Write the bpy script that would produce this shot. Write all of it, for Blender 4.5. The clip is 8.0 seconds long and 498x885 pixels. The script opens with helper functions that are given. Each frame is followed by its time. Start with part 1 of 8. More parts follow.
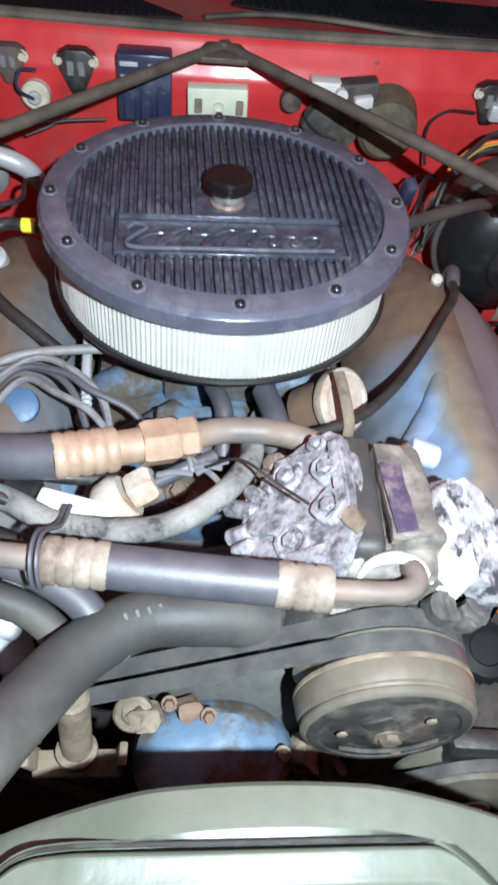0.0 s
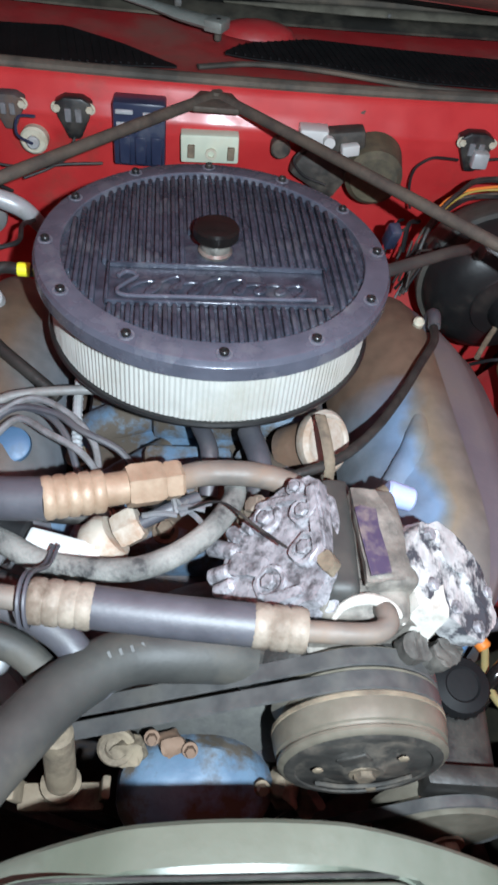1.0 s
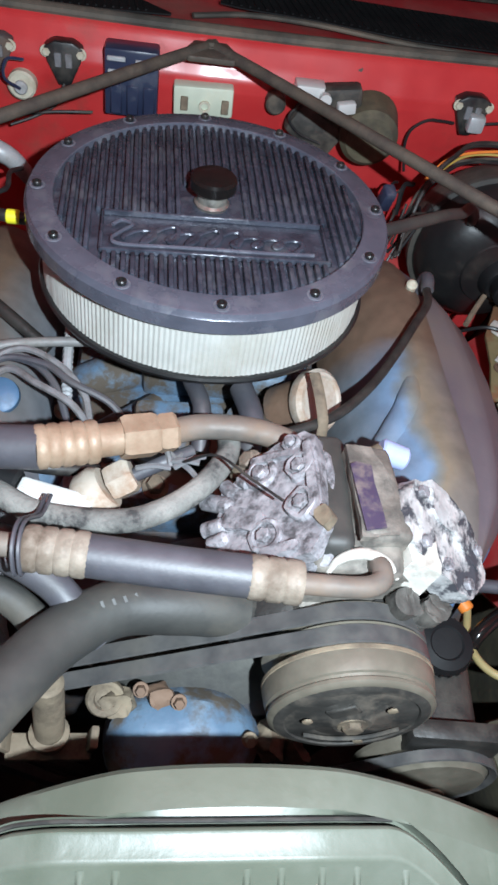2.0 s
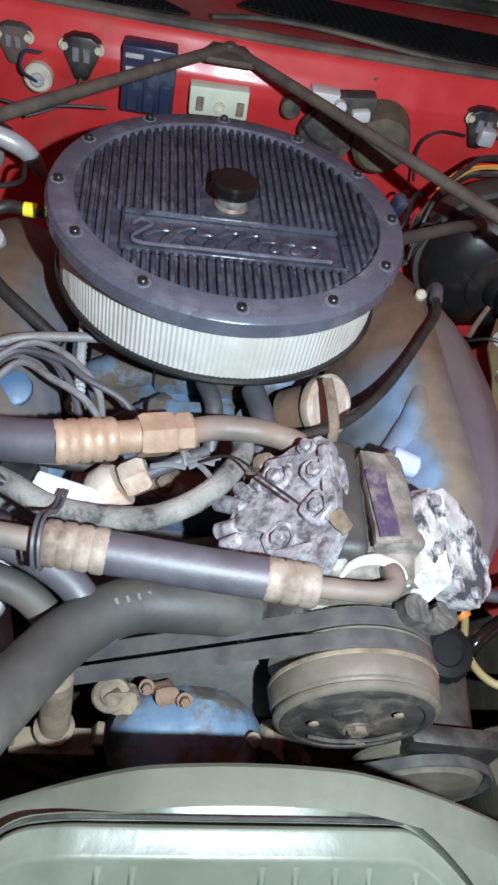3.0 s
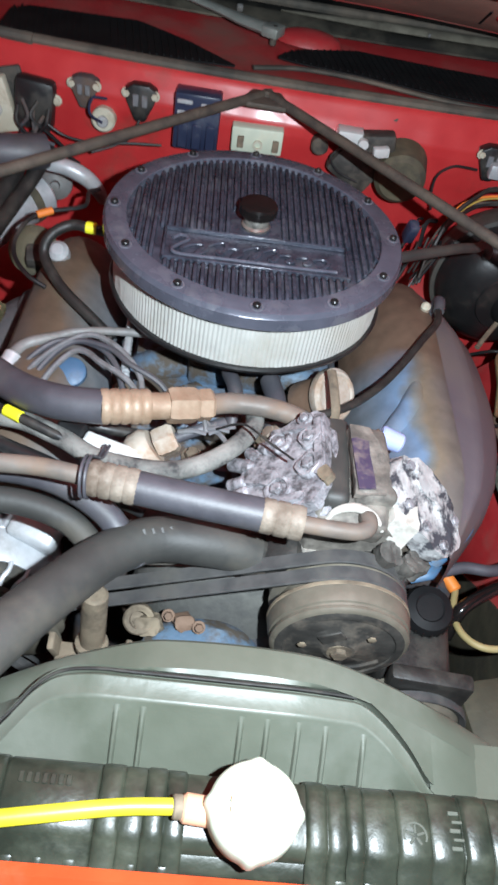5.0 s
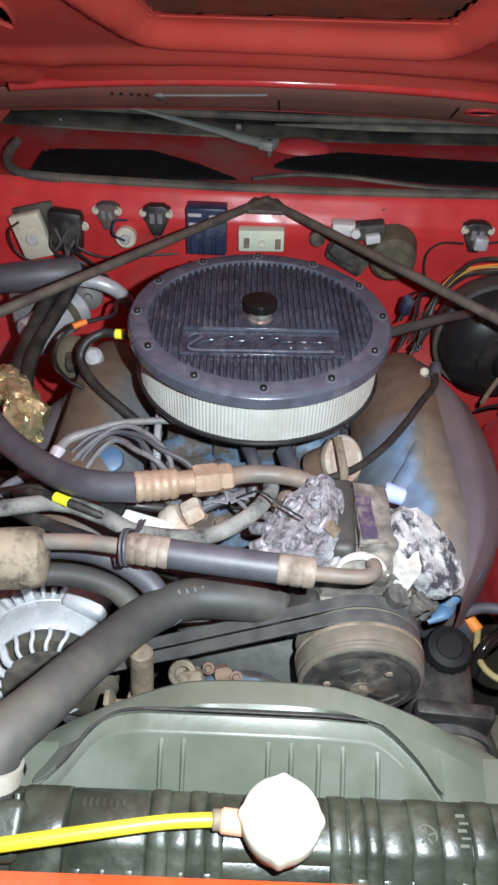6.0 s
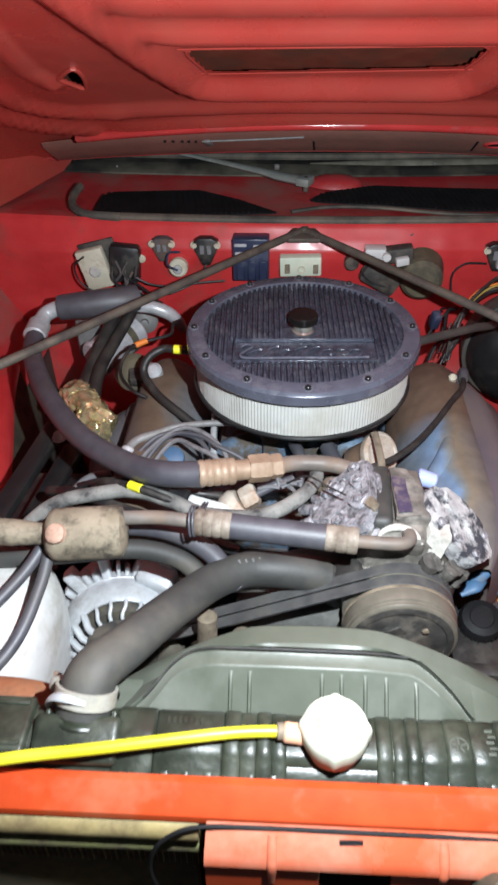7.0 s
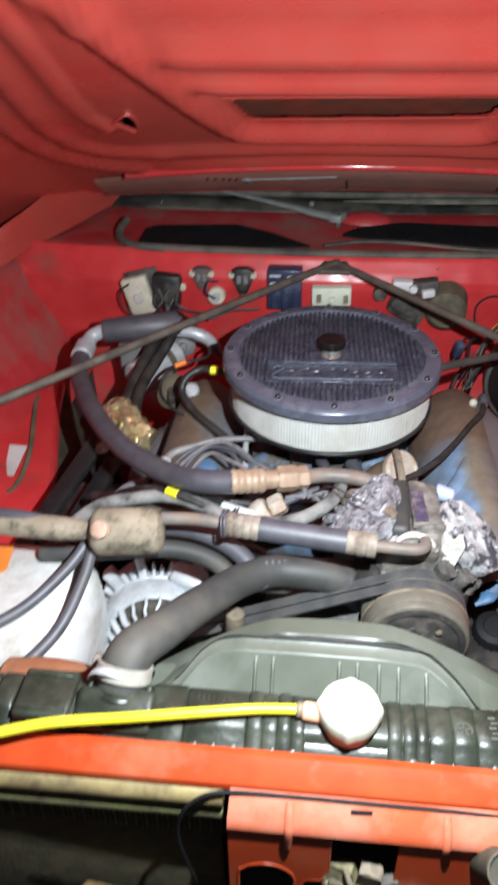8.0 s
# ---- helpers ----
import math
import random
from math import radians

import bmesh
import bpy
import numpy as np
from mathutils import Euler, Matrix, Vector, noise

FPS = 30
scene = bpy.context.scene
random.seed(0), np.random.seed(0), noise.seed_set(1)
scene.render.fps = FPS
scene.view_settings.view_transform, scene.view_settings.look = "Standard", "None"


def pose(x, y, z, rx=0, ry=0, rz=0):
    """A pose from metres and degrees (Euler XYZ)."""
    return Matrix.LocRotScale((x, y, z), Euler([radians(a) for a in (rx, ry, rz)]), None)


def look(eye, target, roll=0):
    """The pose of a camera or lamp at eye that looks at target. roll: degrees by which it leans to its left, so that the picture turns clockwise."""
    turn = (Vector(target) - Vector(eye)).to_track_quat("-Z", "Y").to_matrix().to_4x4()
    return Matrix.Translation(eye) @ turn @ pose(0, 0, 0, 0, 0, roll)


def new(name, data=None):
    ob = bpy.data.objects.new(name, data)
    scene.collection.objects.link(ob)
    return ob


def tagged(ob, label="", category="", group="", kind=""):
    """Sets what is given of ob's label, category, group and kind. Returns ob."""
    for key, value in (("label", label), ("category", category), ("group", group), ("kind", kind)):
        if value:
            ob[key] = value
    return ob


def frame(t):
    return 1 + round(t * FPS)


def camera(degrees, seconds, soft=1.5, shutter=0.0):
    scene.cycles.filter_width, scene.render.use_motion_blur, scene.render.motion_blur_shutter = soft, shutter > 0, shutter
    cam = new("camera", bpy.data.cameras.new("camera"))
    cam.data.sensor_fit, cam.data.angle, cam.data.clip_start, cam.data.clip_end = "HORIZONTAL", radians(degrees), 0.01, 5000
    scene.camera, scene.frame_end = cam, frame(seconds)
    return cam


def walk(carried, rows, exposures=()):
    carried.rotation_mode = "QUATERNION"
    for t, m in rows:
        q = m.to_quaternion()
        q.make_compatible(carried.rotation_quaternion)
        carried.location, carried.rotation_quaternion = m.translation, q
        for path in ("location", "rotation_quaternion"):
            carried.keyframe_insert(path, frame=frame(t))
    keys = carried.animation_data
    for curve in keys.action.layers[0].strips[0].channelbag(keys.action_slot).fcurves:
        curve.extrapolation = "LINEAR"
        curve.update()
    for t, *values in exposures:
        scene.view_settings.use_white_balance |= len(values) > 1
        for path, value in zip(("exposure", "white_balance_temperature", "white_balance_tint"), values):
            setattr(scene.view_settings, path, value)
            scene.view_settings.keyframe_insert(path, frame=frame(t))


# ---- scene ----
cam = camera(37.4, 8.0, soft=2.8, shutter=0.4)
PATH = [
    (0, (-0.04, -0.643, 1.37), (0.146, 0.679, -0.119), 7.3),
    (0.2, (-0.033, -0.637, 1.394), (0.122, 0.679, -0.105), 7.1),
    (0.5, (-0.038, -0.64, 1.404), (0.189, 0.746, -0.02), 7.2),
    (0.8, (-0.042, -0.639, 1.412), (0.1, 0.753, -0.017), 6.6),
    (1, (-0.031, -0.647, 1.401), (0.162, 0.718, -0.047), 7.8),
    (1.5, (-0.032, -0.656, 1.384), (0.171, 0.742, -0.032), 7.7),
    (2, (-0.047, -0.653, 1.386), (0.218, 0.651, -0.107), 11.7),
    (2.2, (-0.05, -0.652, 1.386), (0.189, 0.674, -0.092), 10.8),
    (3.3, (-0.077, -0.656, 1.387), (0.247, 0.64, -0.101), 16.1),
    (3.5, (-0.075, -0.66, 1.386), (0.221, 0.639, -0.106), 13.7),
    (4, (-0.08, -0.688, 1.412), (0.253, 0.666, -0.022), 15.0),
    (4.2, (-0.076, -0.696, 1.411), (0.27, 0.679, 0.0), 15.1),
    (4.5, (-0.057, -0.741, 1.423), (0.224, 0.649, 0.013), 14.7),
    (4.7, (-0.054, -0.759, 1.433), (0.17, 0.583, -0.033), 15.8),
    (5.8, (-0.01, -0.85, 1.516), (-0.006, 0.642, 0.184), 1.9),
    (6, (-0.012, -0.861, 1.526), (-0.004, 0.64, 0.204), 2.6),
    (6.2, (-0.012, -0.871, 1.531), (-0.025, 0.633, 0.213), 1.7),
    (6.5, (-0.017, -0.902, 1.534), (-0.036, 0.614, 0.23), 1.2),
    (7, (-0.025, -0.99, 1.561), (-0.12, 0.572, 0.316), -0.9),
    (7.4, (-0.026, -1.041, 1.558), (-0.081, 0.508, 0.294), 1.1),
    (7.5, (-0.036, -1.047, 1.562), (-0.084, 0.489, 0.283), 1.3),
    (7.6, (-0.043, -1.069, 1.572), (-0.138, 0.492, 0.325), 0.8),
    (7.8, (-0.049, -1.083, 1.591), (-0.204, 0.483, 0.357), 1.8),
    (8, (-0.019, -1.069, 1.586), (-0.199, 0.541, 0.413), -1.1),
]
walk(cam, [(t, look(eye, target, roll)) for t, eye, target, roll in PATH],
     exposures=[(0.0, 0.75, 6050, 8), (1.0, 0.42, 6100, 8), (1.5, 0.48, 6100, 8), (2.0, 0.37, 6100, 8), (4.0, 0.35, 6100, 9), (4.5, 0.35, 6150, 9), (6.0, 0.28, 6350, 11), (7.0, 0.27, 6450, 12), (7.5, 0.38, 6500, 12), (8.0, 0.40, 6450, 12)])

# ---- light: a small hand lamp beside the camera, dim night all round ----
world = bpy.data.worlds.new("world")
scene.world = world
world.use_nodes = True
world.node_tree.nodes["Background"].inputs[0].default_value = (0.55, 0.6, 0.7, 1)
world.node_tree.nodes["Background"].inputs[1].default_value = 0.06
lamp = bpy.data.lights.new("hand_lamp", "SPOT")
lamp.energy, lamp.shadow_soft_size = 49.0, 0.008
lamp.spot_size, lamp.spot_blend = radians(172), 0.35
lamp.color = (0.86, 0.95, 1.0)
lamp_ob = new("hand_lamp", lamp)
lamp_ob.matrix_world = look((0.065, -0.765, 1.50), (0.0, -0.02, 0.95))

# ---- materials ----
MATS = {}


def mat(name, col, col2=None, rough=0.5, metal=0.0, scale=25.0, dirt=None, dirt_at=0.55, dirt_scale=9.0, bump=0.15,
        bump_scale=160.0, coat=0.0, dirt_soft=0.12, dirt_rough=0.85, spec=0.5, alpha=None):
    """A worn surface: two-tone grain, dirt in patches with a shape of its own, fine relief."""
    if name in MATS:
        return MATS[name]
    m = bpy.data.materials.new(name)
    MATS[name] = m
    m.use_nodes = True
    nt = m.node_tree
    b = nt.nodes["Principled BSDF"]
    co = nt.nodes.new("ShaderNodeTexCoord")
    n1 = nt.nodes.new("ShaderNodeTexNoise")
    n1.inputs["Scale"].default_value, n1.inputs["Detail"].default_value = scale, 6
    nt.links.new(co.outputs["Object"], n1.inputs["Vector"])
    r1 = nt.nodes.new("ShaderNodeValToRGB")
    r1.color_ramp.elements[0].position, r1.color_ramp.elements[1].position = 0.35, 0.68
    r1.color_ramp.elements[0].color = (*col, 1)
    r1.color_ramp.elements[1].color = (*(col2 or tuple(min(1, c * 1.25) for c in col)), 1)
    nt.links.new(n1.outputs["Fac"], r1.inputs["Fac"])
    out = r1.outputs["Color"]
    b.inputs["Roughness"].default_value, b.inputs["Metallic"].default_value = rough, metal
    b.inputs["Coat Weight"].default_value, b.inputs["Coat Roughness"].default_value = coat, 0.15
    b.inputs["Specular IOR Level"].default_value = spec
    if dirt:
        n2 = nt.nodes.new("ShaderNodeTexNoise")
        n2.inputs["Scale"].default_value, n2.inputs["Detail"].default_value = dirt_scale, 8
        n2.inputs["Roughness"].default_value = 0.65
        nt.links.new(co.outputs["Object"], n2.inputs["Vector"])
        r2 = nt.nodes.new("ShaderNodeValToRGB")
        r2.color_ramp.elements[0].position = max(0.0, dirt_at - dirt_soft)
        r2.color_ramp.elements[1].position = min(1.0, dirt_at + dirt_soft)
        nt.links.new(n2.outputs["Fac"], r2.inputs["Fac"])
        mix = nt.nodes.new("ShaderNodeMixRGB")
        nt.links.new(r2.outputs["Color"], mix.inputs["Fac"])
        nt.links.new(out, mix.inputs["Color1"])
        mix.inputs["Color2"].default_value = (*dirt, 1)
        out = mix.outputs["Color"]
        mr = nt.nodes.new("ShaderNodeMapRange")
        mr.inputs["To Min"].default_value, mr.inputs["To Max"].default_value = rough, dirt_rough
        nt.links.new(r2.outputs["Color"], mr.inputs["Value"])
        nt.links.new(mr.outputs["Result"], b.inputs["Roughness"])
        if metal > 0:
            mm = nt.nodes.new("ShaderNodeMapRange")
            mm.inputs["To Min"].default_value, mm.inputs["To Max"].default_value = metal, 0.0
            nt.links.new(r2.outputs["Color"], mm.inputs["Value"])
            nt.links.new(mm.outputs["Result"], b.inputs["Metallic"])
    nt.links.new(out, b.inputs["Base Color"])
    if bump:
        n3 = nt.nodes.new("ShaderNodeTexNoise")
        n3.inputs["Scale"].default_value, n3.inputs["Detail"].default_value = bump_scale, 4
        nt.links.new(co.outputs["Object"], n3.inputs["Vector"])
        bp = nt.nodes.new("ShaderNodeBump")
        bp.inputs["Strength"].default_value, bp.inputs["Distance"].default_value = bump, 0.002
        nt.links.new(n3.outputs["Fac"], bp.inputs["Height"])
        nt.links.new(bp.outputs["Normal"], b.inputs["Normal"])
    return m


red = mat("red_paint", (0.50, 0.0299, 0.0325), (0.56, 0.0414, 0.0417), 0.34, dirt=(0.22, 0.0575, 0.0403), dirt_at=0.66, dirt_scale=7, coat=0.2, bump=0.05, bump_scale=40)
red_dull = mat("red_paint_dusty", (0.42, 0.0276, 0.0322), (0.48, 0.0414, 0.0437), 0.42, dirt=(0.25, 0.115, 0.092), dirt_at=0.6, dirt_scale=5, bump=0.06, bump_scale=30)
red_hood = mat("red_hood_lining", (0.40, 0.033, 0.026), (0.46, 0.046, 0.036), 0.22, scale=9, dirt=(0.35, 0.070, 0.050), dirt_at=0.56, dirt_scale=5, bump=0.06, bump_scale=30, dirt_rough=0.38, dirt_soft=0.3)
# the body's red shifted towards orange: overexposure put into the colour
orange_red = mat("red_paint_bar", (0.43, 0.048, 0.011), (0.49, 0.064, 0.016), 0.34, dirt=(0.40, 0.10, 0.04), dirt_at=0.64, dirt_scale=8, bump=0.05)
lid_black = mat("cast_lid_grey", (0.033, 0.038, 0.054), (0.072, 0.081, 0.110), 0.24, 0.15, scale=60, dirt=(0.11, 0.115, 0.13), dirt_at=0.64, dirt_scale=26, bump=0.3, bump_scale=260)
worn_boss = mat("worn_boss_grey", (0.15, 0.16, 0.195), (0.22, 0.23, 0.27), 0.3, 0.25, scale=80, dirt=(0.08, 0.085, 0.10), dirt_at=0.6, dirt_scale=60, bump=0.15)
lid_ring = mat("cast_ring_grey", (0.088, 0.095, 0.126), (0.120, 0.128, 0.166), 0.27, 0.2, scale=50, dirt=(0.15, 0.155, 0.17), dirt_at=0.66, dirt_scale=30, bump=0.12, bump_scale=300)
paper = mat("filter_paper", (0.47, 0.47, 0.44), (0.55, 0.55, 0.515), 0.9, scale=30, dirt=(0.40, 0.38, 0.32), dirt_at=0.60, dirt_scale=11, bump=0.15, bump_scale=90)
black_plastic = mat("black_plastic", (0.012, 0.012, 0.013), (0.022, 0.022, 0.023), 0.4, dirt=(0.09, 0.08, 0.065), dirt_at=0.62, dirt_scale=16, bump=0.1)
black_steel = mat("black_steel", (0.012, 0.012, 0.013), (0.02, 0.02, 0.02), 0.35, dirt=(0.06, 0.05, 0.04), dirt_at=0.7, dirt_scale=10, bump=0.08)
rubber = mat("hose_rubber", (0.052, 0.052, 0.063), (0.080, 0.080, 0.095), 0.52, scale=40, dirt=(0.085, 0.08, 0.078), dirt_at=0.62, dirt_scale=14, bump=0.1, bump_scale=300, spec=0.8, dirt_rough=0.6)
rubber_dusty = mat("dusty_rubber", (0.038, 0.038, 0.036), (0.062, 0.061, 0.056), 0.58, scale=20, dirt=(0.10, 0.088, 0.068), dirt_at=0.59, dirt_scale=8, spec=0.6, bump=0.12, bump_scale=200)
braid = mat("old_braided_hose", (0.20, 0.20, 0.185), (0.38, 0.37, 0.34), 0.8, scale=90, dirt=(0.045, 0.045, 0.045), dirt_at=0.53, dirt_scale=45, bump=0.5, bump_scale=350)
crimp = mat("rusty_crimp", (0.285, 0.195, 0.130), (0.40, 0.30, 0.215), 0.45, 0.15, scale=60, dirt=(0.23, 0.145, 0.09), dirt_at=0.58, dirt_scale=40, bump=0.2, bump_scale=250, dirt_soft=0.2)
dull_pipe = mat("dull_aluminium_pipe", (0.125, 0.115, 0.105), (0.20, 0.185, 0.168), 0.45, 0.15, scale=40, dirt=(0.21, 0.145, 0.10), dirt_at=0.58, dirt_scale=22, bump=0.12, dirt_soft=0.18)
tan_steel = mat("dusty_steel", (0.19, 0.15, 0.105), (0.29, 0.235, 0.165), 0.75, 0.1, scale=40, dirt=(0.08, 0.062, 0.046), dirt_at=0.56, dirt_scale=30, bump=0.3)
cast_alu = mat("cast_aluminium", (0.25, 0.245, 0.265), (0.44, 0.43, 0.455), 0.5, 0.15, scale=70, dirt=(0.075, 0.07, 0.075), dirt_at=0.54, dirt_scale=95, bump=0.6, bump_scale=170, dirt_soft=0.09)
bright_alu = mat("bright_aluminium", (0.46, 0.46, 0.46), (0.70, 0.70, 0.69), 0.36, 0.2, scale=70, dirt=(0.045, 0.045, 0.055), dirt_at=0.52, dirt_scale=34, bump=0.5, bump_scale=130, dirt_soft=0.05)
chrome = mat("chrome", (0.75, 0.75, 0.75), (0.85, 0.85, 0.85), 0.12, 1.0, bump=0)
dark_iron = mat("dark_iron", (0.035, 0.033, 0.03), (0.07, 0.065, 0.058), 0.65, 0.2, scale=50, dirt=(0.13, 0.105, 0.08), dirt_at=0.6, dirt_scale=25, bump=0.35)
pulley_steel = mat("pulley_steel", (0.15, 0.135, 0.105), (0.21, 0.19, 0.15), 0.38, 0.15, scale=60, dirt=(0.105, 0.092, 0.072), dirt_at=0.58, dirt_scale=14, bump=0.1, dirt_rough=0.5, dirt_soft=0.2)
belt_rubber = mat("belt_rubber", (0.055, 0.055, 0.056), (0.092, 0.090, 0.088), 0.42, scale=60, dirt=(0.11, 0.102, 0.088), dirt_at=0.62, dirt_scale=14, bump=0.1)
engine_blue = mat("engine_blue", (0.085, 0.14, 0.215), (0.14, 0.215, 0.30), 0.5, scale=30, dirt=(0.085, 0.068, 0.052), dirt_at=0.49, dirt_scale=18, bump=0.3, dirt_soft=0.06)
engine_dirty = mat("engine_dirty", (0.045, 0.05, 0.06), (0.09, 0.10, 0.12), 0.7, scale=30, dirt=(0.12, 0.075, 0.05), dirt_at=0.52, dirt_scale=18, bump=0.4)
rust_brown = mat("rust_brown", (0.14, 0.085, 0.055), (0.22, 0.14, 0.095), 0.75, scale=30, dirt=(0.07, 0.055, 0.05), dirt_at=0.58, dirt_scale=16, bump=0.3)
shroud_grey = mat("shroud_plastic", (0.077, 0.087, 0.066), (0.105, 0.117, 0.091), 0.42, scale=14, dirt=(0.125, 0.134, 0.112), dirt_at=0.60, dirt_scale=7, dirt_rough=0.52, bump=0.15, bump_scale=120)
tank_black = mat("radiator_tank_plastic", (0.014, 0.017, 0.012), (0.030, 0.035, 0.025), 0.34, scale=30, dirt=(0.050, 0.056, 0.038), dirt_at=0.58, dirt_scale=22, bump=0.35, bump_scale=90, dirt_rough=0.5, spec=0.5)
ivory = mat("ivory_plastic", (0.55, 0.60, 0.48), (0.62, 0.67, 0.54), 0.45, scale=40, dirt=(0.62, 0.60, 0.44), dirt_at=0.68, dirt_scale=25, bump=0.08)
white_plastic = mat("white_plastic", (0.55, 0.55, 0.54), (0.64, 0.64, 0.62), 0.45, dirt=(0.33, 0.30, 0.25), dirt_at=0.60, dirt_scale=12, bump=0.08)
cream = mat("cream_ceramic", (0.50, 0.47, 0.36), (0.60, 0.57, 0.46), 0.6, dirt=(0.35, 0.28, 0.18), dirt_at=0.62, dirt_scale=40, bump=0.15)
cap_tan = mat("old_cap_enamel", (0.40, 0.35, 0.29), (0.56, 0.51, 0.44), 0.55, dirt=(0.30, 0.19, 0.12), dirt_at=0.55, dirt_scale=30, bump=0.2)
yellow = mat("yellow_rubber", (0.62, 0.58, 0.02), (0.72, 0.68, 0.04), 0.4, dirt=(0.45, 0.42, 0.06), dirt_at=0.68, bump=0.05)
neon = mat("yellow_tag", (0.85, 0.82, 0.02), (0.9, 0.88, 0.04), 0.5, bump=0.03)
orange = mat("orange_plastic", (0.75, 0.20, 0.03), (0.82, 0.27, 0.05), 0.5, bump=0.05)
peach = mat("peach_plastic", (0.72, 0.36, 0.22), (0.78, 0.44, 0.28), 0.5, bump=0.06)
blue_plastic = mat("blue_plastic", (0.055, 0.13, 0.24), (0.085, 0.18, 0.31), 0.5, dirt=(0.12, 0.11, 0.10), dirt_at=0.6, dirt_scale=30, bump=0.1)
pale_blue = mat("pale_blue_cap", (0.34, 0.42, 0.72), (0.42, 0.50, 0.80), 0.5, bump=0.05)
navy = mat("navy_module", (0.022, 0.03, 0.065), (0.04, 0.05, 0.09), 0.3, dirt=(0.10, 0.11, 0.14), dirt_at=0.66, dirt_scale=22, bump=0.08)
seal_rubber = mat("weather_seal", (0.05, 0.047, 0.04), (0.09, 0.083, 0.07), 0.8, dirt=(0.16, 0.13, 0.10), dirt_at=0.56, dirt_scale=12, bump=0.3)
olive = mat("olive_grime", (0.085, 0.075, 0.045), (0.14, 0.12, 0.075), 0.75, dirt=(0.05, 0.045, 0.035), dirt_at=0.58, dirt_scale=20, bump=0.3)
gold_foil = mat("crumpled_gold_foil", (0.50, 0.42, 0.20), (0.72, 0.64, 0.40), 0.22, 0.75, scale=50, dirt=(0.30, 0.24, 0.10), dirt_at=0.6, dirt_scale=40, bump=0.9, bump_scale=70, dirt_rough=0.3)
galv = mat("galvanised_steel", (0.46, 0.48, 0.50), (0.62, 0.64, 0.66), 0.38, 0.25, scale=40, dirt=(0.25, 0.24, 0.22), dirt_at=0.6, dirt_scale=18, bump=0.15)
purple = mat("printed_plate", (0.050, 0.040, 0.074), (0.074, 0.058, 0.104), 0.4, dirt=(0.20, 0.16, 0.14), dirt_at=0.60, dirt_scale=60, bump=0.1)
mud_steel = mat("mud_stained_steel", (0.21, 0.175, 0.12), (0.30, 0.25, 0.18), 0.8, 0.0, scale=30, dirt=(0.075, 0.062, 0.045), dirt_at=0.56, dirt_scale=38, bump=0.4, dirt_soft=0.08)
mauve = mat("dusty_mauve_paint", (0.12, 0.10, 0.115), (0.16, 0.135, 0.15), 0.7, scale=10, dirt=(0.16, 0.13, 0.115), dirt_at=0.56, dirt_scale=5, bump=0.15)
concrete = mat("asphalt", (0.045, 0.044, 0.042), (0.07, 0.068, 0.065), 0.9, dirt=(0.03, 0.029, 0.028), dirt_at=0.6, dirt_scale=2, bump=0.3, bump_scale=60)
glass_dark = mat("windscreen_glass", (0.015, 0.018, 0.02), (0.02, 0.022, 0.025), 0.08, bump=0)
dusty_crimp = mat("dusty_crimp", (0.19, 0.155, 0.12), (0.31, 0.265, 0.215), 0.6, 0.05, scale=60, dirt=(0.115, 0.085, 0.062), dirt_at=0.55, dirt_scale=44, bump=0.35, dirt_soft=0.12)
worn_steel = mat("worn_steel", (0.30, 0.285, 0.26), (0.40, 0.385, 0.355), 0.28, 0.75, scale=90, dirt=(0.20, 0.165, 0.125), dirt_at=0.62, dirt_scale=25, bump=0.08, dirt_rough=0.5)
condenser_tan = mat("tan_header_paint", (0.28, 0.215, 0.09), (0.42, 0.33, 0.15), 0.45, scale=30, dirt=(0.11, 0.075, 0.035), dirt_at=0.50, dirt_scale=14, bump=0.2)
condenser_green = mat("green_grime", (0.14, 0.15, 0.055), (0.22, 0.23, 0.09), 0.6, scale=30, dirt=(0.07, 0.055, 0.03), dirt_at=0.48, dirt_scale=30, bump=0.3)
greasy_black = mat("greasy_black", (0.018, 0.017, 0.016), (0.035, 0.033, 0.03), 0.5, scale=40, dirt=(0.06, 0.052, 0.042), dirt_at=0.62, dirt_scale=20, bump=0.3)
faded_print = mat("faded_print", (0.10, 0.10, 0.10), (0.15, 0.15, 0.145), 0.7, bump=0.1)
rust_orange = mat("rust_orange", (0.28, 0.10, 0.045), (0.36, 0.15, 0.07), 0.7, scale=30, dirt=(0.14, 0.07, 0.04), dirt_at=0.56, dirt_scale=18, bump=0.25)
gloss_black = mat("gloss_black", (0.008, 0.007, 0.007), (0.014, 0.012, 0.011), 0.2, bump=0.03, spec=0.22)
pale_patch = mat("pale_patch", (0.48, 0.46, 0.41), (0.62, 0.60, 0.55), 0.55, scale=60, dirt=(0.22, 0.19, 0.16), dirt_at=0.60, dirt_scale=50, bump=0.3)
old_clamp = mat("old_clamp_steel", (0.42, 0.41, 0.36), (0.58, 0.56, 0.50), 0.32, 0.4, scale=50, dirt=(0.24, 0.20, 0.14), dirt_at=0.58, dirt_scale=30, bump=0.12)
dull_zinc = mat("dull_zinc", (0.20, 0.20, 0.20), (0.28, 0.28, 0.275), 0.5, 0.2, scale=40, dirt=(0.14, 0.125, 0.11), dirt_at=0.56, dirt_scale=22, bump=0.15)
plain_black = mat("plain_black", (0.008, 0.008, 0.009), (0.013, 0.013, 0.014), 0.6, bump=0.1, spec=0.2)
choke_blue = mat("choke_blue", (0.06, 0.12, 0.21), (0.09, 0.17, 0.29), 0.45, dirt=(0.10, 0.12, 0.14), dirt_at=0.66, dirt_scale=30, bump=0.1)
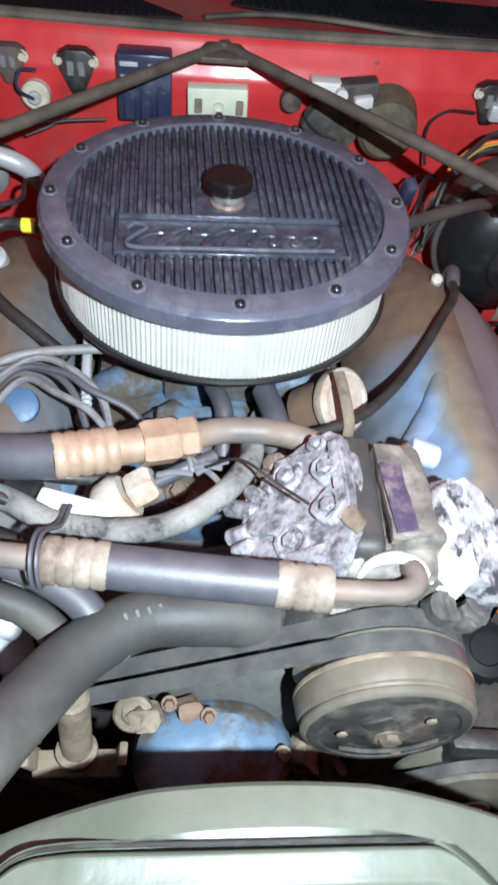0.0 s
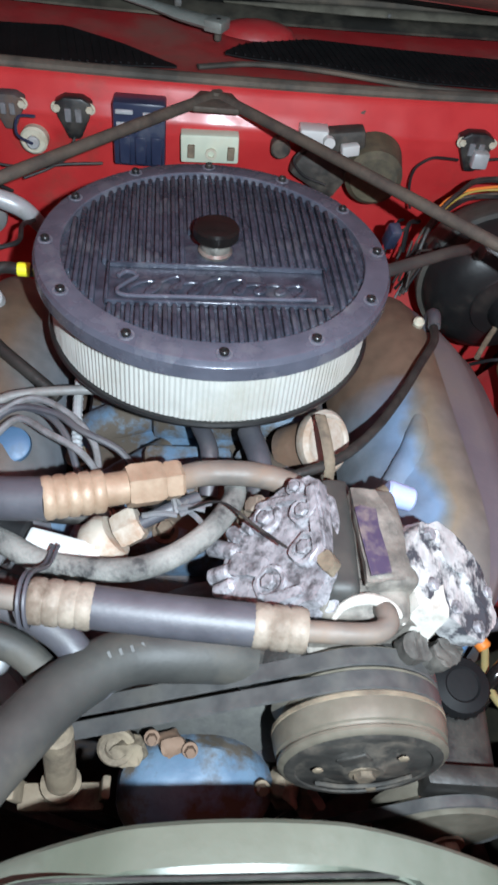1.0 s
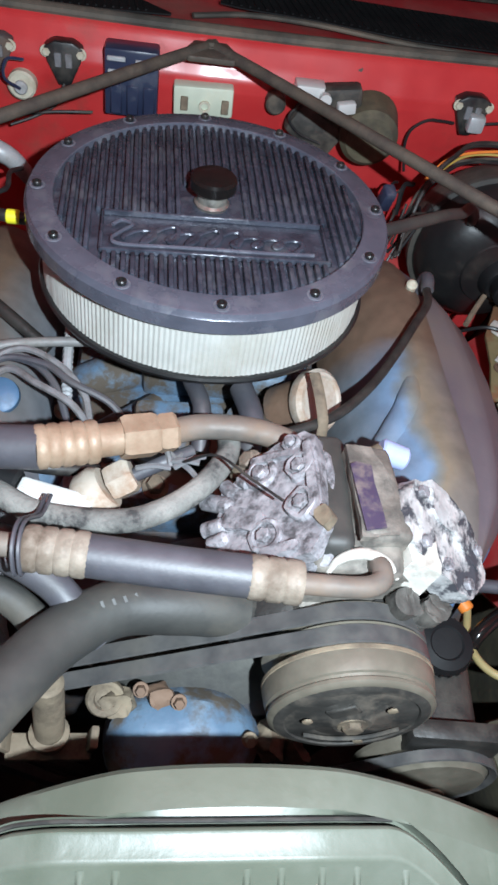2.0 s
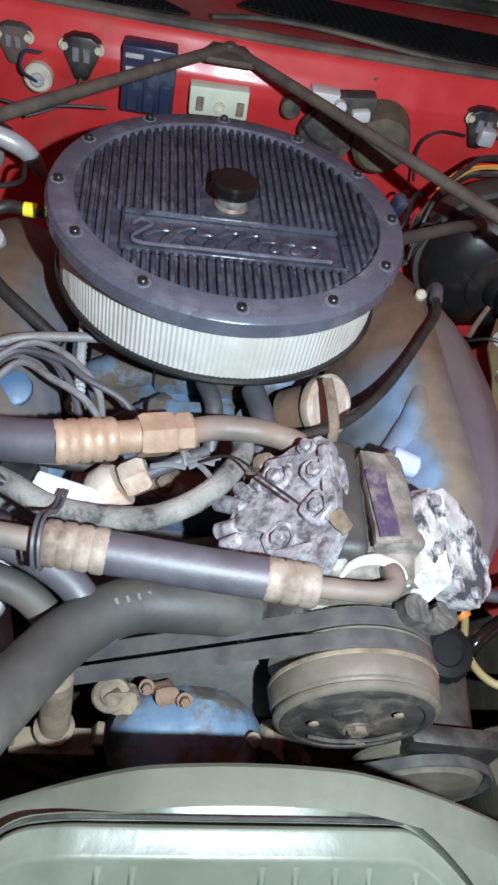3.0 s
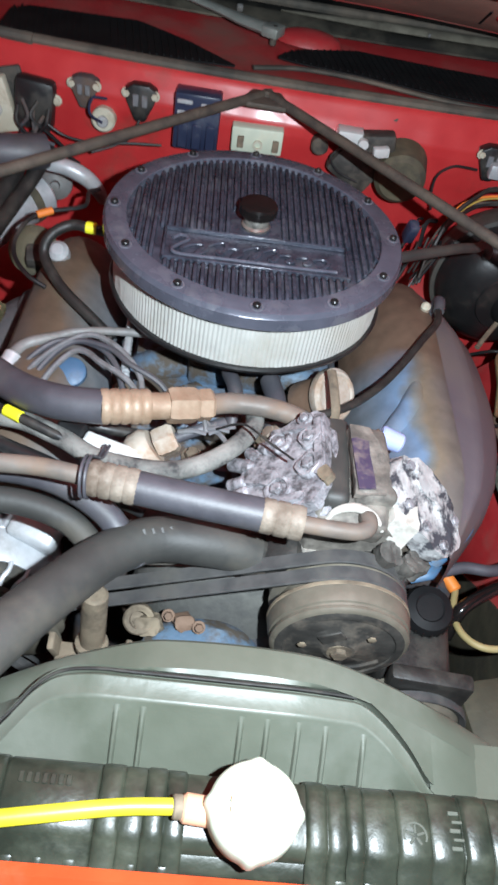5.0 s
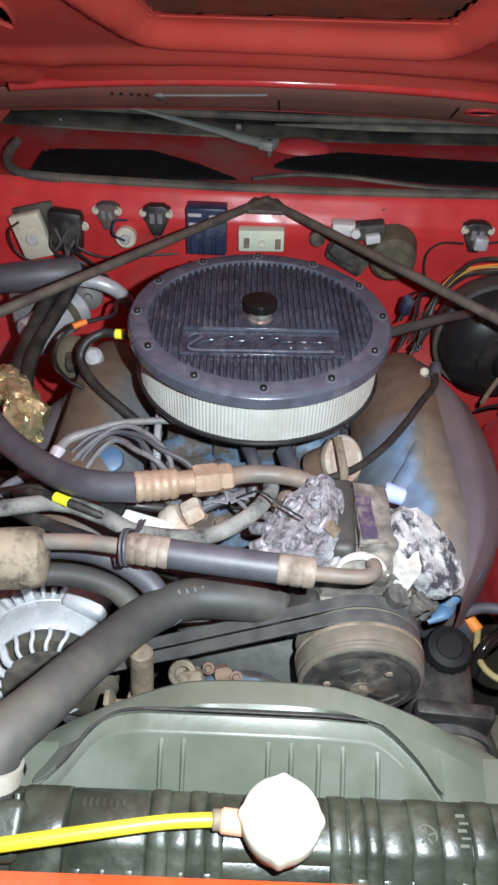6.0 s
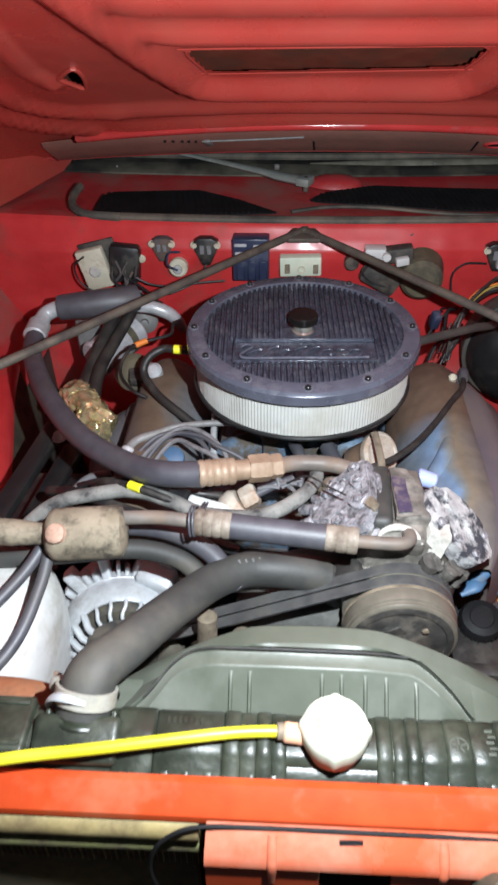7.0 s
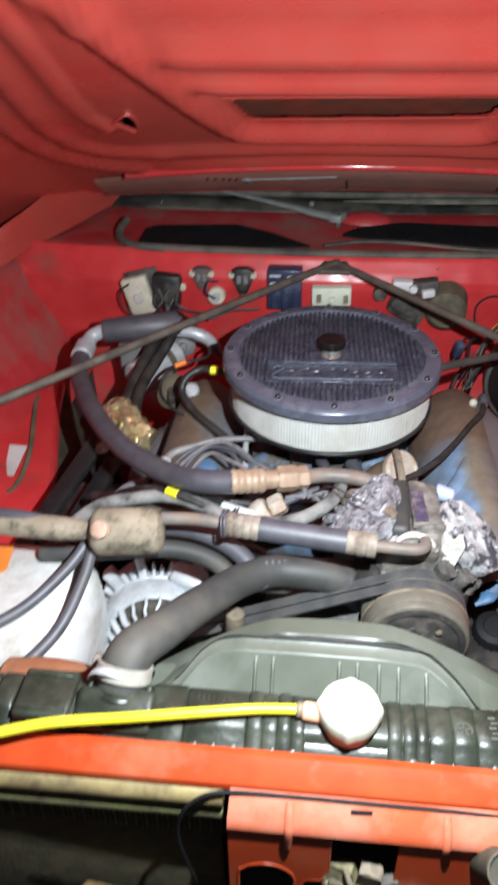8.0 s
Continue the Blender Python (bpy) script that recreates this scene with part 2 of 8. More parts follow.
moulded_mark = mat("moulded_mark", (0.05, 0.056, 0.043), (0.085, 0.092, 0.072), 0.6, bump=0.1)
dark_olive = mat("dark_olive_grime", (0.045, 0.041, 0.026), (0.080, 0.072, 0.046), 0.7, dirt=(0.03, 0.027, 0.02), dirt_at=0.58, dirt_scale=20, bump=0.3)
wet_black = mat("oily_black", (0.008, 0.007, 0.007), (0.014, 0.012, 0.011), 0.14, bump=0.03)
wire_grey = mat("grey_wire", (0.13, 0.13, 0.14), (0.22, 0.22, 0.23), 0.55, dirt=(0.08, 0.07, 0.06), dirt_at=0.6, dirt_scale=40, bump=0.1)


def banded(name, stops, rough=0.65, wobble=0.05, bump=0.2, back=None):
    """Worn paint in broad uneven bands across the x of the engine: stops are (x in metres, colour)."""
    m = bpy.data.materials.new(name)
    m.use_nodes = True
    nt = m.node_tree
    b = nt.nodes["Principled BSDF"]
    co = nt.nodes.new("ShaderNodeTexCoord")
    sep = nt.nodes.new("ShaderNodeSeparateXYZ")
    nt.links.new(co.outputs["Object"], sep.inputs[0])
    n1 = nt.nodes.new("ShaderNodeTexNoise")
    n1.inputs["Scale"].default_value, n1.inputs["Detail"].default_value = 9, 6
    nt.links.new(co.outputs["Object"], n1.inputs["Vector"])
    mul = nt.nodes.new("ShaderNodeMath")
    mul.operation = "MULTIPLY_ADD"
    nt.links.new(n1.outputs["Fac"], mul.inputs[0])
    mul.inputs[1].default_value = wobble * 2
    nt.links.new(sep.outputs["X"], mul.inputs[2])
    lo, hi = stops[0][0], stops[-1][0]
    mr = nt.nodes.new("ShaderNodeMapRange")
    mr.inputs["From Min"].default_value, mr.inputs["From Max"].default_value = lo + wobble, hi + wobble
    nt.links.new(mul.outputs[0], mr.inputs["Value"])
    ramp = nt.nodes.new("ShaderNodeValToRGB")
    while len(ramp.color_ramp.elements) < len(stops):
        ramp.color_ramp.elements.new(0.5)
    for e, (x, c) in zip(ramp.color_ramp.elements, stops):
        e.position, e.color = (x - lo) / (hi - lo), (*c, 1)
    nt.links.new(mr.outputs["Result"], ramp.inputs["Fac"])
    n2 = nt.nodes.new("ShaderNodeTexNoise")
    n2.inputs["Scale"].default_value, n2.inputs["Detail"].default_value = 45, 7
    nt.links.new(co.outputs["Object"], n2.inputs["Vector"])
    r2 = nt.nodes.new("ShaderNodeValToRGB")
    r2.color_ramp.elements[0].position, r2.color_ramp.elements[1].position = 0.3, 0.75
    r2.color_ramp.elements[0].color, r2.color_ramp.elements[1].color = (0.75, 0.75, 0.75, 1), (1.1, 1.1, 1.1, 1)
    nt.links.new(n2.outputs["Fac"], r2.inputs["Fac"])
    mix = nt.nodes.new("ShaderNodeMixRGB")
    mix.blend_type, mix.inputs["Fac"].default_value = "MULTIPLY", 1.0
    nt.links.new(ramp.outputs["Color"], mix.inputs["Color1"])
    if back:
        wob = nt.nodes.new("ShaderNodeMath")
        wob.operation = "MULTIPLY_ADD"
        nt.links.new(n1.outputs["Fac"], wob.inputs[0])
        wob.inputs[1].default_value = 0.10
        nt.links.new(sep.outputs["Y"], wob.inputs[2])
        br = nt.nodes.new("ShaderNodeMapRange")
        br.inputs["From Min"].default_value, br.inputs["From Max"].default_value = back[0] + 0.05, back[1] + 0.05
        nt.links.new(wob.outputs[0], br.inputs["Value"])
        bmix = nt.nodes.new("ShaderNodeMixRGB")
        nt.links.new(br.outputs["Result"], bmix.inputs["Fac"])
        nt.links.new(ramp.outputs["Color"], bmix.inputs["Color1"])
        bmix.inputs["Color2"].default_value = (*back[2], 1)
        nt.links.new(bmix.outputs["Color"], mix.inputs["Color1"])
    nt.links.new(r2.outputs["Color"], mix.inputs["Color2"])
    nt.links.new(mix.outputs["Color"], b.inputs["Base Color"])
    b.inputs["Roughness"].default_value = rough
    bp = nt.nodes.new("ShaderNodeBump")
    bp.inputs["Strength"].default_value, bp.inputs["Distance"].default_value = bump, 0.003
    nt.links.new(n2.outputs["Fac"], bp.inputs["Height"])
    nt.links.new(bp.outputs["Normal"], b.inputs["Normal"])
    return m


cover_paint = banded("valve_cover_paint", [(0.14, (0.14, 0.15, 0.16)), (0.170, (0.15, 0.185, 0.225)), (0.198, (0.15, 0.21, 0.30)), (0.214, (0.16, 0.25, 0.38)), (0.226, (0.18, 0.20, 0.20)), (0.238, (0.21, 0.17, 0.12)), (0.254, (0.17, 0.145, 0.12)), (0.272, (0.14, 0.125, 0.12))], wobble=0.045, back=(-0.085, -0.03, (0.160, 0.105, 0.072)))
cover_brown = banded("valve_cover_brown", [(-0.34, (0.06, 0.056, 0.06)), (-0.275, (0.08, 0.07, 0.065)), (-0.25, (0.125, 0.088, 0.060)), (-0.222, (0.15, 0.105, 0.07)), (-0.19, (0.16, 0.16, 0.16)), (-0.14, (0.18, 0.20, 0.23))], wobble=0.03)

# ---- mesh tools ----
ORG = {}


def thing(name, at, label, category, group="", kind=""):
    ob = new(name)
    ob.location = at
    ob.empty_display_size = 0.02
    ORG[ob] = Vector(at)
    return tagged(ob, label, category, group, kind)


def finish(me, angle=38):
    for p in me.polygons:
        p.use_smooth = True
    me.set_sharp_from_angle(angle=radians(angle))


def part(name, bm, material, parent, label="", angle=38):
    """One mesh, drawn in world places, under a thing or a part."""
    org = ORG[parent]
    bmesh.ops.translate(bm, verts=bm.verts, vec=-org)
    me = bpy.data.meshes.new(name)
    bm.to_mesh(me)
    bm.free()
    finish(me, angle)
    me.materials.append(material)
    ob = new(name, me)
    ob.parent = parent
    ORG[ob] = org
    if label:
        ob["label"] = label
    return ob


def solo(name, bm, material, at, label, category, group="", kind="", angle=38):
    """A thing that is one mesh."""
    bmesh.ops.translate(bm, verts=bm.verts, vec=-Vector(at))
    me = bpy.data.meshes.new(name)
    bm.to_mesh(me)
    bm.free()
    finish(me, angle)
    me.materials.append(material)
    ob = new(name, me)
    ob.location = at
    ORG[ob] = Vector(at)
    return tagged(ob, label, category, group, kind)


def frame_to(a, b):
    """A pose at a whose z runs to b."""
    a, b = Vector(a), Vector(b)
    return Matrix.Translation(a) @ (b - a).to_track_quat("Z", "Y").to_matrix().to_4x4()


def lathe(bm, profile, m, n=32, close=True):
    """Turns (radius, height) pairs round the z of m."""
    rings = []
    for r, h in profile:
        if r < 1e-6:
            rings.append([bm.verts.new(m @ Vector((0, 0, h)))])
        else:
            rings.append([bm.verts.new(m @ Vector((r * math.cos(2 * math.pi * k / n), r * math.sin(2 * math.pi * k / n), h))) for k in range(n)])
    for p, q in zip(rings, rings[1:]):
        for k in range(n):
            j = (k + 1) % n
            vs = [p[k % len(p)], p[j % len(p)], q[j % len(q)], q[k % len(q)]]
            vs = [v for i, v in enumerate(vs) if v not in vs[:i]]
            if len(vs) > 2:
                bm.faces.new(vs)
    return bm


def cyl(bm, a, b, r, r2=None, n=20, bev=0.0):
    h = (Vector(b) - Vector(a)).length
    r2 = r if r2 is None else r2
    e = min(bev, r * 0.45, r2 * 0.45, h * 0.45)
    prof = [(0, 0), (r - e, 0), (r, e), (r2, h - e), (r2 - e, h), (0, h)] if e else [(0, 0), (r, 0), (r2, h), (0, h)]
    return lathe(bm, prof, frame_to(a, b), n)


def box(bm, m, sx, sy, sz, bev=0.002, seg=2):
    t = bmesh.new()
    bmesh.ops.create_cube(t, size=1)
    bmesh.ops.scale(t, vec=(sx, sy, sz), verts=t.verts)
    if bev:
        bmesh.ops.bevel(t, geom=list(t.edges), offset=min(bev, 0.45 * min(sx, sy, sz)), segments=seg, affect="EDGES", profile=0.5)
    bmesh.ops.transform(t, matrix=m, verts=t.verts)
    me = bpy.data.meshes.new("t")
    t.to_mesh(me)
    t.free()
    bm.from_mesh(me)
    bpy.data.meshes.remove(me)
    return bm


def smooth_path(pts, per=8):
    pts = [Vector(p) for p in pts]
    if len(pts) == 2:
        return [pts[0].lerp(pts[1], k / 4) for k in range(5)]
    ext = [2 * pts[0] - pts[1]] + pts + [2 * pts[-1] - pts[-2]]
    out = []
    for i in range(1, len(ext) - 2):
        p0, p1, p2, p3 = ext[i - 1:i + 3]
        for k in range(per):
            t = k / per
            out.append(0.5 * ((2 * p1) + (p2 - p0) * t + (2 * p0 - 5 * p1 + 4 * p2 - p3) * t * t + (3 * p1 - p0 - 3 * p2 + p3) * t ** 3))
    return out + [pts[-1]]


def sweep(bm, pts, r, n=14, per=8, hollow=False, flat=1.0, ripple=None):
    """A round hose along a smooth line; r may change from end to end through a list."""
    line = smooth_path(pts, per)
    rs = r if isinstance(r, (list, tuple)) else [r]
    rad = [float(np.interp(k / (len(line) - 1), np.linspace(0, 1, len(rs)), rs)) for k in range(len(line))]
    up = Vector((0, 0, 1))
    rings = []
    for k, p in enumerate(line):
        d = (line[min(k + 1, len(line) - 1)] - line[max(k - 1, 0)]).normalized()
        if k == 0:
            up = d.orthogonal().normalized() if abs(d.z) > 0.9 else (Vector((0, 0, 1)) - d * d.z).normalized()
        else:
            up = (up - d * up.dot(d)).normalized()
        side = d.cross(up)
        q = rad[k] * (1 + (ripple(k) if ripple else 0))
        rings.append([bm.verts.new(p + q * (math.cos(2 * math.pi * j / n) * side + flat * math.sin(2 * math.pi * j / n) * up)) for j in range(n)])
    for a, b in zip(rings, rings[1:]):
        for j in range(n):
            bm.faces.new((a[j], a[(j + 1) % n], b[(j + 1) % n], b[j]))
    bm.faces.new(rings[0][::-1])
    bm.faces.new(rings[-1])
    return bm


def loft(bm, rows, thick=0.0):
    """A sheet through rows of points; thick gives it depth downwards along its normals."""
    grid = [[bm.verts.new(p) for p in row] for row in rows]
    faces = []
    for a, b in zip(grid, grid[1:]):
        for j in range(len(a) - 1):
            faces.append(bm.faces.new((a[j], a[j + 1], b[j + 1], b[j])))
    if thick:
        bm.normal_update()
        bmesh.ops.solidify(bm, geom=faces, thickness=thick)
    return bm


def slab(bm, outline, thick, m, bev=0.0):
    """A flat plate of any outline in the x-y of m, thick along its z."""
    t = bmesh.new()
    f = t.faces.new([t.verts.new((x, y, 0)) for x, y in outline])
    ext = bmesh.ops.extrude_face_region(t, geom=[f])
    bmesh.ops.translate(t, verts=[v for v in ext["geom"] if isinstance(v, bmesh.types.BMVert)], vec=(0, 0, thick))
    bmesh.ops.recalc_face_normals(t, faces=t.faces)
    if bev:
        bmesh.ops.bevel(t, geom=list(t.edges), offset=bev, segments=2, affect="EDGES", profile=0.5)
    bmesh.ops.transform(t, matrix=m, verts=t.verts)
    me = bpy.data.meshes.new("t")
    t.to_mesh(me)
    t.free()
    bm.from_mesh(me)
    bpy.data.meshes.remove(me)
    return bm


def B():
    return bmesh.new()


def holed(outer, holes, thick, m):
    """A plate in the x-y of m with openings cut through it."""
    t = B()
    for loop in [outer] + holes:
        vs = [t.verts.new((x, y, 0)) for x, y in loop]
        for a, b in zip(vs, vs[1:] + vs[:1]):
            t.edges.new((a, b))
    bmesh.ops.triangle_fill(t, edges=list(t.edges), use_beauty=True)
    ext = bmesh.ops.extrude_face_region(t, geom=list(t.faces))
    bmesh.ops.translate(t, verts=[v for v in ext["geom"] if isinstance(v, bmesh.types.BMVert)], vec=(0, 0, thick))
    bmesh.ops.recalc_face_normals(t, faces=t.faces)
    bmesh.ops.transform(t, matrix=m, verts=t.verts)
    return t


def moved(loop, dx, dy):
    return [(x + dx, y + dy) for x, y in loop]


def hexbolt(name, at, way, r, h, material, parent, label="", washer=True):
    m = frame_to(at, Vector(at) + Vector(way))
    bm = B()
    if washer:
        lathe(bm, [(0, 0), (r * 1.45, 0), (r * 1.45, h * 0.25), (0, h * 0.25)], m, 16)
    lathe(bm, [(0, h * 0.2), (r, h * 0.2), (r, h * 0.85), (r * 0.85, h), (0, h)], m, 6)
    return part(name, bm, material, parent, label)


def rounded(w, h, r, n=4):
    out = []
    for cx, cy, a0 in ((w / 2 - r, h / 2 - r, 0), (-w / 2 + r, h / 2 - r, 90), (-w / 2 + r, -h / 2 + r, 180), (w / 2 - r, -h / 2 + r, 270)):
        for k in range(n + 1):
            a = radians(a0 + 90 * k / n)
            out.append((cx + r * math.cos(a), cy + r * math.sin(a)))
    return out

def rough_slab(outline, thick, m, seed, amp, cuts=5):
    """A plate whose top is broken into uneven facets."""
    t = B()
    slab(t, outline, thick, Matrix.Identity(4))
    bmesh.ops.triangulate(t, faces=t.faces)
    bmesh.ops.subdivide_edges(t, edges=list(t.edges), cuts=cuts, use_grid_fill=True)
    for v in t.verts:
        p = v.co * 60 + Vector((seed, seed * 2, 0))
        v.co += Vector(noise.noise_vector(p)) * amp + Vector(noise.noise_vector(p * 2.7)) * amp * 0.5
    bmesh.ops.transform(t, matrix=m, verts=t.verts)
    return t


# ---- the large structure: ground, body, cowl, hood ----
bm = B()
loft(bm, [[(-40, -40, 0), (40, -40, 0)], [(-40, 40, 0), (40, 40, 0)]])
solo("ground", bm, concrete, (0, 0, 0), "dark grey asphalt ground under the car", "ground", kind="structure")


def arc_y(x, bow=0.05, half=0.75):
    """How far the cowl's line bends back towards the sides."""
    return bow * (x / half) ** 2


XS = [-0.78 + 1.56 * k / 26 for k in range(27)]
body = thing("car_body", (0, 0.4, 0.3), "red car body round the open engine bay", "car body", kind="structure")
WALL_Y = [0.416, 0.410, 0.396, 0.390, 0.389, 0.394, 0.402, 0.402, 0.342, 0.362]
WALL_Z = [0.996, 0.990, 0.965, 0.950, 0.935, 0.90, 0.84, 0.72, 0.60, 0.30]


def dented(x, y, z):
    """The beaten sheet: shallow waves and dents, none at the upper edge."""
    hold = min(1.0, (0.996 - z) / 0.03)
    return x, y + arc_y(x) + hold * (0.0042 * noise.noise((x * 8, z * 9, 2.0)) + 0.0016 * noise.noise((x * 23, z * 26, 5.0))), z


bm = B()
stations = [i + k / 5 for i in range(7) for k in range(5)] + [7, 7.5, 8, 9]
loft(bm, [[dented(-0.78 + 1.56 * k / 120, float(np.interp(u, range(10), WALL_Y)), float(np.interp(u, range(10), WALL_Z))) for k in range(121)] for u in stations], 0.006)
part("firewall", bm, red, body, "red painted firewall")
bm = B()
loft(bm, [[(x, y + arc_y(x), z) for x in XS] for y, z in ((0.414, 0.993), (0.44, 0.996), (0.47, 0.990), (0.60, 0.985), (0.70, 0.990), (0.715, 1.01))], 0.006)
part("cowl", bm, red_dull, body, "red cowl panel below the windscreen")
bm = B()
sweep(bm, [(x, 0.418 + arc_y(x), 1.001) for x in XS if x > -0.40], 0.011, 10, 3, flat=0.7)
part("seal", bm, seal_rubber, body, "dusty rubber weather seal")
bm = B()
sweep(bm, [(-0.36, 0.424, 1.002), (-0.43, 0.436, 1.002), (-0.468, 0.475, 1.002), (-0.482, 0.53, 1.004), (-0.478, 0.58, 1.008)], 0.009, 8, 5)
part("seal", bm, seal_rubber, body, "dusty rubber weather seal")
for x, z in ((0.215, 0.978), (-0.325, 0.975), (0.055, 0.972), (0.46, 0.965)):
    hexbolt("firewall_bolt", (x, 0.4035 + arc_y(x), z), (0, -0.85, 0.5), 0.0048, 0.006, dark_iron, body, "dark bolt head")
# two dark louvred openings of the cowl
LEFT_VENT = ([-0.425, -0.40, -0.22, -0.13, -0.05], [0.44, 0.425, 0.440, 0.448, 0.456], [0.545, 0.570, 0.585, 0.53, 0.462])
RIGHT_VENT = ([0.02, 0.05, 0.16, 0.31, 0.45, 0.62], [0.525, 0.515, 0.505, 0.475, 0.475, 0.50], [0.535, 0.575, 0.618, 0.605, 0.60, 0.59])
for xs, lo, hi in (LEFT_VENT, RIGHT_VENT):
    bm = B()
    n = 30
    grid_x = [xs[0] + (xs[-1] - xs[0]) * k / n for k in range(n + 1)]
    loft(bm, [[(x, float(np.interp(x, xs, lo)), 0.9985), (x, float(np.interp(x, xs, hi)), 0.9985)] for x in grid_x], 0.002)
    grille = part("cowl_grille", bm, plain_black, body, "black air intake mesh in the cowl")
    x = xs[0] + 0.014
    while x < xs[-1] - 0.01:
        y0, y1 = float(np.interp(x, xs, lo)) + 0.005, float(np.interp(x, xs, hi)) - 0.005
        if y1 - y0 > 0.02:
            bm = B()
            box(bm, pose(x, (y0 + y1) / 2, 1.0005, 0, 0, 10), 0.003, y1 - y0, 0.004, 0)
            part("louvre", bm, plain_black, grille)
        x += 0.012
bm = B()
sweep(bm, [(-0.02, 0.47, 0.998), (0.06, 0.495, 0.999), (0.16, 0.492, 0.999), (0.30, 0.462, 0.999), (0.5, 0.45, 0.999)], 0.006, 8, 5, flat=0.6)
part("grille_edge", bm, seal_rubber, body)
bm = B()
loft(bm, [[(x, 0.675 + arc_y(x), 1.002) for x in XS], [(x, 0.72 + arc_y(x), 1.012) for x in XS], [(x, 0.75 + arc_y(x), 1.0) for x in XS], [(x, 0.90 + arc_y(x), 1.03) for x in XS]], 0.004)
part("windscreen_channel", bm, mat("grimy_channel", (0.022, 0.022, 0.020), (0.045, 0.044, 0.038), 0.45, scale=12, dirt=(0.15, 0.135, 0.10), dirt_at=0.56, dirt_scale=6, bump=0.2, dirt_soft=0.1), body, "black channel at the foot of the windscreen")
bm = B()
loft(bm, [[(x, 0.89 + arc_y(x), 1.03) for x in XS], [(x, 1.30 + arc_y(x), 1.45) for x in XS]], 0.005)
part("windscreen", bm, glass_dark, body, "dark windscreen glass")
bm = B()
sweep(bm, [(x, 0.755 + arc_y(x), 1.018) for x in XS[::2]], 0.008, 8, 4)
part("windscreen_trim", bm, seal_rubber, body)
# pale tapering strip: the reflection on the trim, put in as colour
bm = B()
SXS = [0.02 + 0.76 * k / 24 for k in range(25)]
loft(bm, [[(x, 0.722 + arc_y(x) + dy * min(1.0, (x + 0.005) / 0.22), 1.0135 + h * min(1.0, (x + 0.005) / 0.22)) for x in SXS] for dy, h in ((-0.016, 0.0), (-0.009, 0.006), (0.006, 0.008), (0.014, 0.004))], 0.002)
part("sheen_strip", bm, mat("olive_sheen", (0.15, 0.14, 0.105), (0.26, 0.24, 0.19), 0.6, scale=14, dirt=(0.10, 0.09, 0.07), dirt_at=0.55, dirt_scale=18, bump=0.15), body, "pale strip at the foot of the windscreen, the trim's reflection as colour")
bm = B()
lathe(bm, [(0.062, -0.006), (0.056, 0.003), (0.040, 0.009), (0.018, 0.013), (0, 0.014)], Matrix.Translation((0.075, 0.655, 0.996)) @ Matrix.Diagonal((1.0, 0.6, 1, 1)), 28)
part("cowl_mound", bm, red_dull, body, "red pressed mound beside the wiper")
for x, y, z, w in ((-0.055, 0.70, 1.012, 0.012), (0.30, 0.715, 1.016, 0.007), (-0.42, 0.70, 1.012, 0.006)):
    bm = B()
    box(bm, pose(x, y, z, 20, 0, 15), w, w * 0.8, w, 0.003)
    part("channel_clip", bm, dull_zinc, body, "pale clip in the channel")
# red panels that close the cowl towards the hood's hinges
for s in (-1, 1):
    bm = B()
    foot = [(0.53, 0.74, 1.0), (0.565, 0.66, 0.998), (0.60, 0.56, 0.996), (0.632, 0.49, 0.994), (0.668, 0.43, 0.988), (0.715, 0.385, 0.965)]
    rows = []
    for k in range(9):
        u = k / 8
        rows.append([(s * (x + 0.055 * u + 0.012 * math.sin(math.pi * u) + 0.004 * noise.noise((y * 20, u * 6, 0.0))), y + 0.02 * u, z + 0.115 * (1 - 0.2 * j + 0.012 * j * j) * u) for j, (x, y, z) in enumerate(foot)])
    loft(bm, rows, 0.004)
    part("hinge_panel", bm, red_hood, body, "red panel beside the hood hinge", angle=60)
# inner fenders
for s in (-1, 1):
    bm = B()
    prof = [(0.86, 0.96), (0.72, 0.965), (0.705, 0.955), (0.695, 0.90), (0.64, 0.80), (0.575, 0.70), (0.54, 0.55), (0.52, 0.25)]
    ys = [-0.80, -0.6, -0.4, -0.2, 0.0, 0.2, 0.33, 0.46]
    loft(bm, [[(s * (x - 0.03 * max(0, y)), y, z) for y in ys] for x, z in prof[:6]], 0.005)
    part("inner_fender", bm, red_dull, body, "red inner fender")
    # lower rows of the fender, coloured black for the darkness low in the bay
    bm = B()
    loft(bm, [[(s * (x - 0.03 * max(0, y)), y, z) for y in ys] for x, z in prof[5:]], 0.005)
    part("fender_foot", bm, greasy_black, body, "lower inner fender, darkness of the bay put into its colour")
    bm = B()
    loft(bm, [[(s * 0.86, y, z) for y in (-0.9, 0.5)] for z in (0.96, 0.9, 0.4, 0.15)], 0.005)
    part("outer_fender", bm, red, body, "red outer fender")
    bm = B()
    box(bm, pose(s * 0.42, -0.1, 0.30), 0.10, 1.3, 0.12, 0.01)
    part("frame_rail", bm, greasy_black, body, "dark chassis rail")
bm = B()
loft(bm, [[(x, y, z + 0.03 * math.sin(y * 9)) for y in (-0.34, -0.25, -0.15, -0.05, 0.05, 0.15, 0.25)] for x, z in ((0.56, 0.74), (0.50, 0.655), (0.455, 0.60), (0.43, 0.50), (0.42, 0.35))], 0.004)
part("apron", bm, red_dull, body, "red inner apron beside the engine")
# black floor sheet, added so that the bay stays dark below
bm = B()
box(bm, pose(0, -0.1, 0.20), 1.10, 1.25, 0.02, 0.004)
part("bay_floor", bm, greasy_black, body, "black sheet added under the engine to keep the bay dark")

# hood, open, hinged at the rear: a sheet that rises towards the front
HOOD_RISE = math.atan2(0.58, 1.0)


